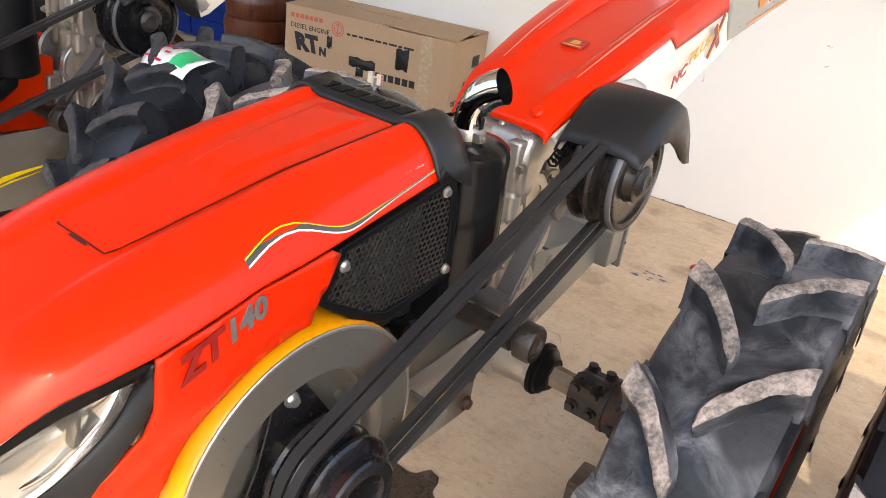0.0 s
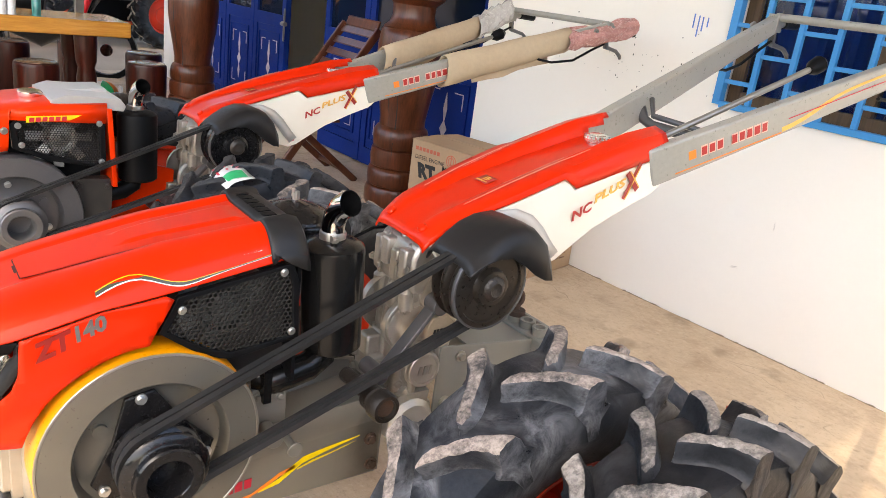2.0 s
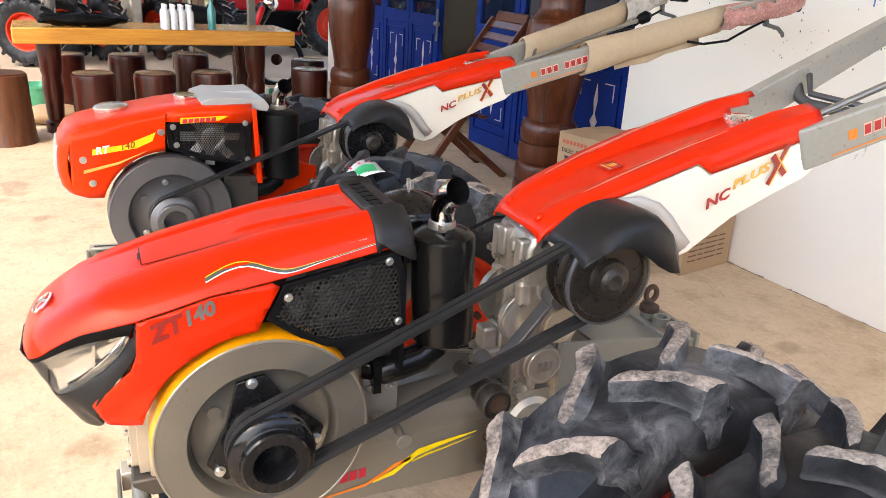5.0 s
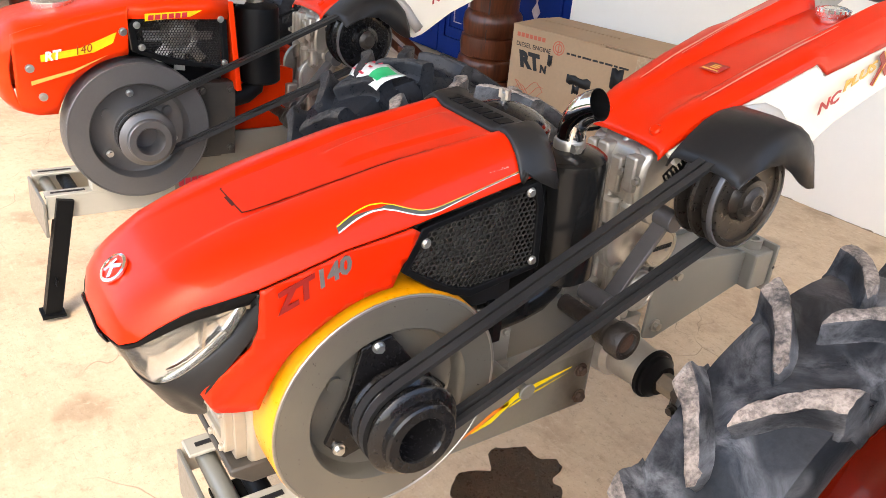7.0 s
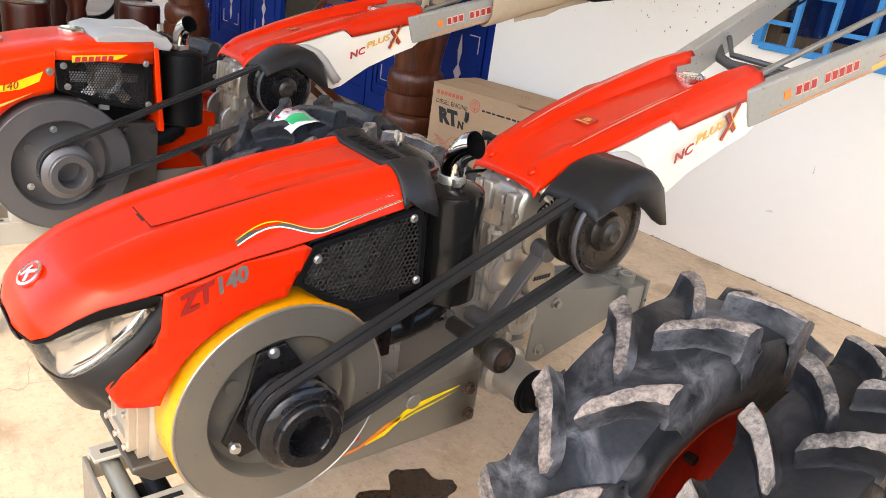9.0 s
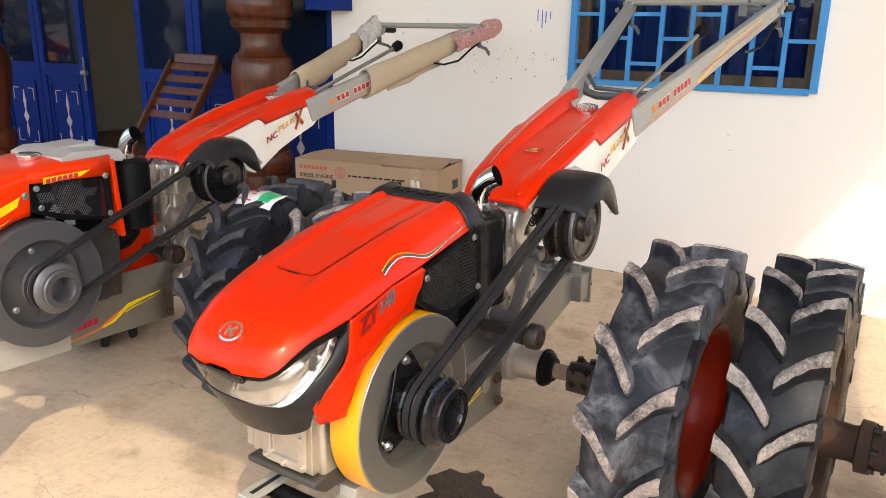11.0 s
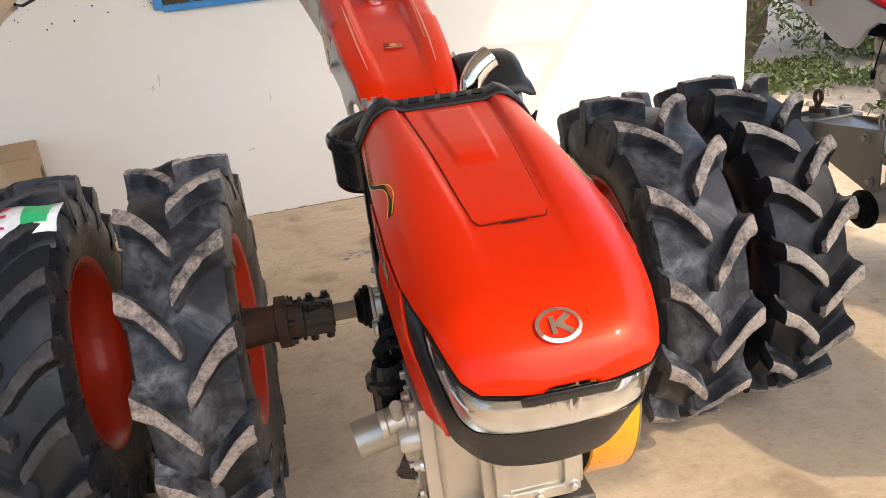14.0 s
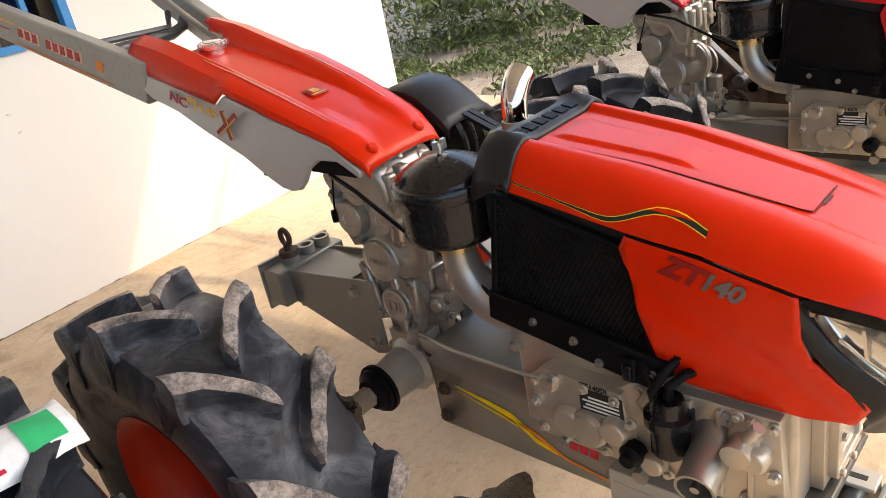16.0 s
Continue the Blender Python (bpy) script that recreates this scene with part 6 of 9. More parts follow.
        def arch(s, sx=sx):
            rows = []
            for y, z in [(1.165, 0.775), (1.14, 0.80), (1.11, 0.835), (1.075, 0.864), (1.03, 0.88), (0.98, 0.878)]:
                x = sx * (lerp(COWL_W, y) + 0.0125)
                rows.append([(x, y, z), (x + sx * 0.001, y + 0.013, z + 0.010), (x, y + 0.026, z + 0.020)])
            s.grid(rows)
        if sx > 0:
            part("panel_shade", shared(f"arch{sx}", "panel_shade", arch, SILVER), None, pn, "silver printed curve", thick=0.001)
        face = FACE_RIGHT if sx > 0 else FACE_LEFT
        X = sx * 0.140
        q = -1 if sx < 0 else 1
        start, rise = ((1.235, 0.86), 22) if sx > 0 else ((1.352, 0.928), -22)
        r = pose(0, 0, 0, 22, 0, 0) if sx > 0 else pose(0, 0, 0, 17, 0, 0)

        for text, size, ink, along, lift in (("NC", 0.030, DECALRED, -0.022, 0.011), ("PLUS", 0.026, GOLDINK, 0.045, 0.024)):
            y = start[0] + q * along * math.cos(radians(22))
            z = start[1] + (along * math.sin(radians(22)) if sx > 0 else -along * math.sin(radians(17))) + lift
            words(text, size, ink, pn, Matrix.Translation((X, y, z)) @ r @ face @ Matrix.Diagonal((1.4 if text == "NC" else 1.75, 1, 1, 1)), "model_letters", 0.25, 0.0006, "slanted printed model letters", 0.0008)
        ob = part("model_cross", shared("mx", "model_cross", lambda s: (s.bar((0.0, -0.012, 0.0005), (0.066, 0.052, 0.0005), 0.011, 0.0012), s.bar((0.022, 0.046, 0.0012), (0.046, -0.008, 0.0012), 0.014, 0.0012)), MAROON), None, pn, "dark red crossed strokes")
        y = start[0] + q * 0.142 * math.cos(radians(22))
        z = start[1] + (0.142 * math.sin(radians(22)) if sx > 0 else -0.142 * math.sin(radians(17))) + 0.004
        place(ob, Matrix.Translation((X, y, z)) @ r @ face)
        ob = part("cross_edge", shared("mxe", "cross_edge", lambda s: (s.bar((0.004, -0.014, 0.0018), (0.064, 0.044, 0.0018), 0.003, 0.0006), s.bar((0.030, 0.046, 0.0022), (0.052, -0.004, 0.0022), 0.003, 0.0006)), GOLDINK), None, pn, "gold edge of the strokes")
        place(ob, Matrix.Translation((X, y, z)) @ r @ face)
        if sx > 0:
            mark_row("small_mark", [0.022], 0.006, 0.003, 0.2, REDINK, pn, Matrix.Translation((sx * 0.135, 1.165 if sx > 0 else 1.185, 0.775)) @ r @ face)


DROP = [0.0]


def handle_point(sx, y):
    k = (y - 1.40) / 1.12
    return Vector((sx * (0.112 + 0.188 * k), y, 0.952 + (1.345 - DROP[0] - 0.952) * k))


def handles(t, wrapped=False, pale=True):
    DROP[0] = 0.005 if wrapped else 0.0
    for sx in (-1, 1):
        def tubes(s, sx=sx):
            a, b = handle_point(sx, 1.455), handle_point(sx, 2.50)
            s.bar(a, b, 0.034, 0.094, (0, 0, 1), 0.030, 0.058)
        h = part("handle", shared(f"hand{sx}{wrapped}", "handle", tubes, TUBE), None, t, "long tapering grey steel handle", bevel=0.006)
        e, d = handle_point(sx, 2.50), (handle_point(sx, 2.5) - handle_point(sx, 2.3)).normalized()
        g = Vector((sx * 0.12, 1, 0.02)).normalized()
        part("handle_end", shared(f"he{sx}{wrapped}", "handle_end", lambda s: (s.rod(e - d * 0.02, e + g * 0.05, 0.014), s.box(e.x - 0.02, e.x + 0.02, e.y - 0.02, e.y + 0.012, e.z - 0.03, e.z + 0.03)), STEEL), None, h, bevel=0.002)
        bolt_parts("handle_bolt", [e + Vector((sx * 0.02, 0, 0.012)), e + Vector((sx * 0.019, -0.09, -0.015))], (sx, 0, 0), h, STEEL, 0.008, 0.012)

        def grip(s):
            p = [e + g * q for q in (0.045, 0.055, 0.075, 0.095, 0.115, 0.135, 0.155, 0.16)]
            s.tube(p, [0.012, 0.018, 0.016, 0.018, 0.0165, 0.018, 0.017, 0.01], 14)
        part("grip", shared(f"grip{sx}{wrapped}", "grip", grip, BLACK), None, h, "black ribbed rubber grip")

        def lever(s):
            a = e + Vector((0, 0.0, -0.03))
            s.bar(a, a + Vector((sx * 0.004, 0.012, -0.045)), 0.012, 0.02, (1, 0, 0))
            s.tube([a + Vector((0, 0.005, -0.04)), a + Vector((0, 0.045, -0.046)), a + Vector((0, 0.085, -0.052)), a + Vector((0, 0.115, -0.07)), a + Vector((0, 0.122, -0.082))], [0.009, 0.008, 0.008, 0.008, 0.006], 8)
        part("clutch_lever", shared(f"lev{sx}{wrapped}", "clutch_lever", lever, DARKSTEEL), None, h, "small hooked hand lever")
        c0 = e + Vector((0, 0.0, -0.06))
        part("cable", shared(f"cab{sx}{wrapped}", "cable", lambda s: s.tube([c0, c0 + Vector((-sx * 0.005, -0.07, -0.035)), c0 + Vector((-sx * 0.01, -0.16, -0.085)), c0 + Vector((-sx * 0.03, -0.26, -0.105)), c0 + Vector((-sx * 0.03, -0.34, -0.10))], 0.005, 6), BLACK), None, h, "thin black control cable")
        # decals along the outer side
        a, b = handle_point(sx, 1.5), handle_point(sx, 2.45)
        v = (b - a).normalized()
        out = Vector((v.y * sx, -v.x * sx, 0)).normalized()
        m = Matrix.Identity(4)
        along = v if sx > 0 else -v
        up = out.cross(along)
        for i in range(3):
            m[i][0], m[i][1], m[i][2] = along[i], up[i], out[i]

        def stick(name, widths, hgt, ink, y, lift, slant=0.1, gap=0.006, lab=""):
            mm = m.copy()
            mm.translation = handle_point(sx, y) + out * (0.0172 if name == "maker_ground" else 0.0181) + up * lift
            mark_row(name, widths, hgt, gap, slant, ink, h, mm, lab)
        o = 0 if sx > 0 else 0.25
        stick("maker_ground", [0.020, 0.021, 0.021], 0.027, PALEINK, 1.595 + o * 1.0, -0.0143, 0.05, 0.004, "pale outline behind the letter shapes")
        stick("maker_ground", [0.020, 0.020, 0.020, 0.022, 0.020], 0.0272, PALEINK, 1.684 + o * 0.28, -0.0143, 0.05, 0.004, "pale outline behind the letter shapes")
        stick("maker_mark", [0.015, 0.016, 0.016], 0.0205, DECALRED, 1.597 + o * 1.0, -0.0111, 0.05, 0.009, "dark red letter shapes")
        stick("maker_mark", [0.015, 0.015, 0.015, 0.017, 0.015], 0.0207, DECALRED, 1.686 + o * 0.28, -0.0111, 0.05, 0.009, "dark red letter shapes")
        stick("round_mark", [0.022], 0.022, ORANGEINK, 1.56 if sx > 0 else 1.60, -0.012, 0.0)
        stick("stripe", [0.34], 0.003, ORANGEINK, 1.52 if sx > 0 else 1.87, -0.034, 0.0, 0.006, "thin orange line")
        if not wrapped:
            def flash(s):
                rows = []
                for i in range(15):
                    k = i / 14
                    rows.append([(0.52 * k, -0.03 + 0.045 * (1 / (1 + math.exp(-(k - 0.25) * 12))) - 0.005 * (1 - 0.5 * k), 0), (0.52 * k, -0.03 + 0.045 * (1 / (1 + math.exp(-(k - 0.25) * 12))) + 0.007 * (1 - k) + 0.001, 0)])
                s.grid(rows)
            ob = part("flash_stripe", shared("flash", "flash_stripe", flash, GOLDINK), None, h, "yellow-orange flash stripe")
            mm = m.copy()
            mm.translation = handle_point(sx, 1.84 if sx > 0 else 2.34) + out * 0.0172
            ob.matrix_basis = mm
            stick("stripe", [0.5], 0.0022, REDINK, 1.86 if sx > 0 else 2.34, -0.004, 0.0)
        if wrapped:
            def sleeve(s, sx=sx):
                a, b = handle_point(sx, 1.76 if sx > 0 else 1.70), handle_point(sx, 2.30 if sx > 0 else 2.26)
                n = 14
                ring = lambda c, w, hh: [(c.x + w * math.cos(2 * math.pi * i / n), c.y, c.z + hh * math.sin(2 * math.pi * i / n)) for i in range(n + 1)]
                rows = [ring(a + (b - a) * k / 8, 0.040 + 0.002 * math.sin(k * 2.1), 0.062 - 0.0016 * k + 0.002 * math.sin(k * 1.7)) for k in range(9)]
                s.grid(rows)
                p = [Vector(r[10]) for r in rows[2:8]]
                s.grid([[tuple(q), tuple(q + Vector((sx * 0.012, 0, -0.018 - 0.006 * (j % 3))))] for j, q in enumerate(p)])
            part("card_sleeve", shared(f"slv{sx}{wrapped}", "card_sleeve", sleeve, CARDTUBE), None, h, "torn cardboard sleeve taped round the handle", thick=0.004)

            def wrap(s, sx=sx):
                rng = random.Random(5 + sx)
                a, b = handle_point(sx, 2.28 if sx > 0 else 2.24), handle_point(sx, 2.50) + Vector((sx * 0.02, 0.16 if sx > 0 else 0.0, 0.03 if sx > 0 else 0.02))
                rows = []
                for k in range(12):
                    c, base = a + (b - a) * k / 11, 0.052 if sx > 0 else 0.06
                    rows.append([(c.x + (base + rng.uniform(-0.012, 0.012)) * math.cos(2 * math.pi * (i % 14) / 14) * (0.9 if k < 11 else 0.4), c.y, c.z + (base * (0.9 if sx > 0 else 1.0) + rng.uniform(-0.012, 0.014)) * math.sin(2 * math.pi * (i % 14) / 14) * (0.85 if k < 11 else 0.4)) for i in range(14)])
                for r in rows:
                    r.append(r[0])
                s.grid(rows)
            part("wrap", shared(f"wrp{sx}{wrapped}", "wrap", wrap, PINKWRAP if sx > 0 else PLASTICWRAP, smooth=20), None, h, "crumpled bubble wrap over the grip")

    def cross(s):
        a, b = handle_point(-1, 2.50), handle_point(1, 2.50)
        up = Vector((0, 0.0, 0.02))
        s.rod(a + up, b + up, 0.0135, None, 14)
    part("crossbar", shared(f"xbar{wrapped}", "crossbar", cross, TUBE), None, t, "round steel crossbar between the handles")

    def brace(s):
        a, b = handle_point(-1, 1.74), handle_point(1, 1.74)
        s.tube([a, a + Vector((0.03, -0.01, -0.035)), a + Vector((0.07, -0.02, -0.045)), b + Vector((-0.07, -0.02, -0.045)), b + Vector((-0.03, -0.01, -0.035)), b], 0.014, 12)
        s.tube([a + Vector((0.02, 0.02, 0.02)), a + Vector((0.06, -0.01, -0.02)), b + Vector((-0.06, 0.0, -0.03)), b + Vector((-0.02, 0.06, 0.0))], 0.008, 8)
    part("brace", shared(f"brace{wrapped}", "brace", brace, DARKSTEEL), None, t, "dark bent brace wrapped with cables")

    def rod(s):
        s.tube([(0.07, 1.45, 1.0), (0.09, 1.60, 1.062), (0.135, 1.95, 1.205), (0.14, 2.02, 1.232)], 0.008, 10)
    part("gear_lever", shared("grod", "gear_lever", rod, STEEL), None, t, "thin steel gear lever")
    part("knob", shared("gknob", "knob", lambda s: s.tube([(0.14, 2.01, 1.228), (0.1405, 2.025, 1.234), (0.142, 2.05, 1.246), (0.143, 2.065, 1.252)], [0.011, 0.021, 0.023, 0.012], 14), BLACK), None, t, "black gear knob")

    def throttle(s):
        c = handle_point(1, 2.38) + Vector((-0.06, 0, 0.055))
        s.rod(c + Vector((-0.02, 0, -0.025)), c + Vector((0.05, 0, -0.025)), 0.012)
        s.box(c.x - 0.03, c.x - 0.0, c.y - 0.03, c.y + 0.03, c.z - 0.05, c.z - 0.01)
        s.tube([c, c + Vector((-0.005, -0.02, 0.07)), c + Vector((-0.012, -0.035, 0.12)), c + Vector((-0.012, -0.04, 0.15))], [0.006, 0.006, 0.009, 0.008], 8)
    if not wrapped:
        part("throttle", shared("thr", "throttle", throttle, DARKSTEEL), None, t, "upright throttle lever")


def drivetrain(t, key, inks):
    """Frame, gearbox, axle, hitch and upper pulley."""
    PLATES = ((1, 0.060, 0.027), (-1, -0.074, 0.024))

    def frame_shape(s):
        s.add([(-0.070, 0.50, 0.425), (0.056, 0.50, 0.425), (0.056, 0.82, 0.468), (-0.070, 0.82, 0.468), (-0.070, 0.50, 0.420), (0.056, 0.50, 0.420), (0.056, 0.82, 0.463), (-0.070, 0.82, 0.463)],
              [(0, 1, 2, 3), (7, 6, 5, 4), (0, 4, 5, 1), (1, 5, 6, 2), (2, 6, 7, 3), (3, 7, 4, 0)])
    fr = part("frame", shared("frame", "frame", frame_shape, GREY), None, t, "grey steel channel frame with coloured stripes", bevel=0.002)
    part("front_bar", shared("fbar", "front_bar", lambda s: s.box(-0.122, 0.094, 0.076, 0.084, 0.235, 0.332), GREY), None, fr, bevel=0.002)
    for x0, x1 in ((-0.117, -0.074), (0.048, 0.089)):
        part("front_rail", shared(f"frail{x0}", "front_rail", lambda s: (s.box(x0, x1, 0.085, 0.42, 0.345, 0.352), s.box(*((x0, x0 + 0.006) if x0 < 0 else (x1 - 0.006, x1)), 0.085, 0.42, 0.285, 0.345), s.box(x0, x1, 0.20, 0.42, 0.352, 0.375)), RAILGREY), None, fr, "pale grey slotted front rail", bevel=0.002)
    for sx, X, flare in PLATES:
        def plate(s, sx=sx, X=X, flare=flare):
            rows = []
            for y, bend, lip in ((0.30, 0.385, 0.395), (0.44, 0.392, 0.415), (0.52, 0.397, 0.484), (0.62, 0.404, 0.486), (0.72, 0.412, 0.490), (0.822, 0.421, 0.496)):
                k = (lip - bend) / 0.08
                rows.append([(X - sx * 0.040, y, 0.281), (X - sx * 0.003, y, 0.281), (X, y, 0.286), (X, y, bend - 0.004), (X + sx * 0.001, y, bend), (X + sx * flare * k, y, lip)])
            s.grid(rows)
        pl = part("side_plate", shared(f"fplate{sx}", "side_plate", plate, GREY), None, fr, "grey folded side plate with flared top edge", thick=0.004)
        pl.modifiers["thickness"].offset = 0
        bolt_parts("frame_bolt", [(X, y, z) for y, z in ((0.808, 0.306), (0.80, 0.372), (0.815, 0.455))], (sx, 0, 0), pl, RUST, 0.010, 0.013)
        part("edge_fold", shared(f"fold{sx}", "edge_fold", lambda s: s.slab([(0.822, 0.283), (0.829, 0.283), (0.829, 0.49), (0.822, 0.49)], *sorted((X, X - sx * 0.03))), GREY), None, pl)
    part("cross_tube", shared("ctube", "cross_tube", lambda s: s.rod((-0.11, 0.118, 0.315), (0.084, 0.118, 0.315), 0.017), HITCHGREY), None, fr, "grey cross tube")
    part("hinge_rod", shared("hrod", "hinge_rod", lambda s: (s.rod((-0.11, 0.165, 0.325), (0.08, 0.165, 0.325), 0.018), s.box(-0.035, 0.01, 0.10, 0.165, 0.30, 0.31)), BLACK), None, fr, "black hinge rod of the prop stand")
    for x in (-0.095, 0.068):
        part("rail_slot", shared(f"slot{x}", "rail_slot", lambda s: s.box(x - 0.005, x + 0.005, 0.10, 0.185, 0.3515, 0.3528), BLACKINK), None, fr, "long adjusting slot", bevel=0.0)
    for sx, X, flare in PLATES:
        def ribbon_on(pts, X=X, sx=sx):
            return lambda s: s.grid([[(X + sx * 0.003, y, z), (X + sx * 0.003, y + 0.002, z + w)] for y, z, w in pts])
        part("stripe", shared(f"fs{sx}{inks[0].name}", "stripe", ribbon_on([(0.545, 0.313, 0.004), (0.590, 0.322, 0.013), (0.612, 0.337, 0.017), (0.640, 0.356, 0.016), (0.69, 0.369, 0.011), (0.772, 0.386, 0.0025)]), inks[0]), None, fr, "bright zigzag stripe")
        part("stripe", shared(f"ft{sx}{inks[0].name}", "stripe", ribbon_on([(0.628, 0.343, 0.004), (0.66, 0.352, 0.006), (0.70, 0.360, 0.004), (0.765, 0.376, 0.001)]), inks[0]), None, fr, "bright zigzag stripe")
        part("stripe", shared(f"fo{sx}{inks[1].name}", "stripe", ribbon_on([(0.30, 0.294, 0.003), (0.45, 0.300, 0.005), (0.53, 0.309, 0.007), (0.565, 0.324, 0.011), (0.59, 0.338, 0.011), (0.625, 0.350, 0.007)]), inks[1]), None, fr, "thin curved stripe")
        face = FACE_RIGHT if sx > 0 else FACE_LEFT
        mark_row("maker_mark", [0.015, 0.016, 0.016], 0.021, 0.004, 0.1, REDINK, fr, Matrix.Translation((X + sx * 0.0025, 0.36 if sx > 0 else 0.52, 0.318 if sx > 0 else 0.342)) @ pose(0, 0, 0, 5 if sx > 0 else 4, 0, 0) @ face, "red letter shape")
        mark_row("maker_mark", [0.015] * 5, 0.021, 0.004, 0.1, REDINK, fr, Matrix.Translation((X + sx * 0.0025, 0.44 if sx > 0 else 0.43, 0.325 if sx > 0 else 0.322)) @ pose(0, 0, 0, 5 if sx > 0 else 4, 0, 0) @ face, "red letter shape")

    def gear(s):
        s.slab([(0.866, 0.76), (0.876, 0.820), (0.985, 0.838), (1.03, 0.80), (1.03, 0.74), (0.995, 0.68), (0.985, 0.62), (0.965, 0.55), (0.952, 0.45), (0.945, 0.36), (0.862, 0.36), (0.856, 0.45), (0.853, 0.53), (0.848, 0.60), (0.856, 0.70)], -0.046, 0.042)
        s.slab([(0.846, 0.70), (0.858, 0.775), (0.872, 0.826), (0.99, 0.846), (1.04, 0.805), (1.04, 0.735), (1.003, 0.68), (0.993, 0.62), (0.973, 0.55), (0.96, 0.45), (0.953, 0.35), (0.854, 0.35), (0.846, 0.45), (0.843, 0.53), (0.838, 0.60)], -0.008, 0.006)
    gb = part("gearbox", shared("gear", "gearbox", gear, GEARCAST), None, t, "cast-metal gearbox with round bosses", bevel=0.005)
    # round covers: side, y, z, radius, how far they stand out
    for k, (sx, y, z, r, q) in enumerate(((-1, 1.012, 0.775, 0.030, 0.056), (-1, 0.948, 0.765, 0.036, 0.066), (-1, 0.980, 0.698, 0.036, 0.068), (-1, 0.893, 0.707, 0.030, 0.064), (-1, 0.872, 0.647, 0.062, 0.055), (-1, 0.885, 0.533, 0.048, 0.052), (-1, 0.888, 0.768, 0.032, 0.060),
                                          (1, 0.879, 0.624, 0.056, 0.052), (1, 0.921, 0.696, 0.036, 0.062), (1, 0.892, 0.750, 0.032, 0.060), (1, 0.900, 0.520, 0.052, 0.050), (1, 0.985, 0.745, 0.036, 0.056), (1, 0.880, 0.692, 0.024, 0.058))):
        c = (sx * 0.03, y, z)
        part("round_cover", shared(f"rcov{k}", "round_cover", lambda s: (s.lathe(c, (sx * q, y, z), [(0, r * 1.06), (0.55, r * 1.05), (0.62, r), (0.93, r * 0.985), (1, r * 0.9), (1, r * 0.45), (0.95, r * 0.42), (0.95, 0)], 30, False)), GEARCAST), None, gb)
    # bolts round the flanges
    for sx, X in ((-1, -0.046), (1, 0.042)):
        rim = [(0.862, 0.70), (0.872, 0.735), (0.880, 0.815), (0.925, 0.825), (0.975, 0.835), (1.018, 0.795), (1.016, 0.745), (0.975, 0.655), (0.972, 0.60), (0.952, 0.50), (0.860, 0.49), (0.856, 0.575), (0.858, 0.665), (0.935, 0.575), (0.862, 0.44), (0.945, 0.42)]
        bosses = shared(f"gboss{sx}", "flange_boss", lambda s: s.lathe((0, 0, 0), (sx * 0.016, 0, 0), [(0, 0.0125), (0.7, 0.012), (1, 0.010)], 14), GEARCAST)
        for y, z in rim:
            part("flange_boss", bosses, None, gb).matrix_basis = Matrix.Translation((X, y, z))
        bolt_parts("gearbox_bolt", [(X + sx * 0.015, y, z) for y, z in rim], (sx, 0, 0), gb, STEEL, 0.006, 0.008)
        # webs and pipes between the covers
        for k, (y0, z0, y1, z1, r) in enumerate(((0.868, 0.80, 0.860, 0.70, 0.013), (1.025, 0.735, 0.985, 0.64, 0.012), (0.985, 0.60, 0.958, 0.48, 0.013), (0.853, 0.59, 0.858, 0.47, 0.012), (0.905, 0.585, 0.90, 0.42, 0.012), (0.93, 0.66, 0.915, 0.59, 0.010), (0.875, 0.47, 0.915, 0.385, 0.016))):
            part("casting_rib", shared(f"crib{sx}{k}", "casting_rib", lambda s: s.tube([(X * 0.8, y0, z0), (X + sx * 0.004, y0, z0 - 0.004), (X + sx * 0.007, (y0 + y1) / 2, (z0 + z1) / 2), (X + sx * 0.004, y1, z1 + 0.004), (X * 0.8, y1, z1)], [r * 0.8, r, r, r, r * 0.8], 12), GEARCAST), None, gb)
    # clamp block before the gearbox, towards the tray
    part("clamp_block", shared("cblk", "clamp_block", lambda s: (s.box(-0.036, 0.034, 0.800, 0.835, 0.495, 0.555), s.box(-0.028, 0.026, 0.83, 0.862, 0.51, 0.60), s.box(-0.020, 0.018, 0.795, 0.83, 0.55, 0.598), s.rod((-0.045, 0.818, 0.53), (0.045, 0.818, 0.53), 0.016, None, 14)), GEARCAST), None, gb, "cast clamp block", bevel=0.006)
    bolt_parts("clamp_bolt", [(x, 0.800, z) for x in (-0.026, 0.024) for z in (0.508, 0.542)], (0, -1, 0), gb, STEEL, 0.007, 0.012)

    def disc_cover(s, sx, y, z, r, x0, x1):
        s.lathe((x0, y, z), (x1, y, z), [(0, r * 1.08), (0.5, r * 1.06), (0.6, r), (0.92, r * 0.98), (1.0, r * 0.93), (1.0, r * 0.80), (0.94, r * 0.78), (0.94, 0)], 32, False)
    for sx, y, z, r, x0, x1 in ((-1, 0.922, 0.618, 0.043, -0.045, -0.069), (1, 0.955, 0.606, 0.042, 0.04, 0.066), (-1, 0.906, 0.524, 0.035, -0.045, -0.068), (1, 0.921, 0.516, 0.042, 0.04, 0.068)):
        part("disc_cover", shared(f"dcov{sx}{z}", "disc_cover", lambda s: disc_cover(s, sx, y, z, r, x0, x1), PALECAST if (sx, z) == (1, 0.606) else GEARCAST), None, gb, "round cast cover with raised emblem")
        face = FACE_RIGHT if sx > 0 else FACE_LEFT
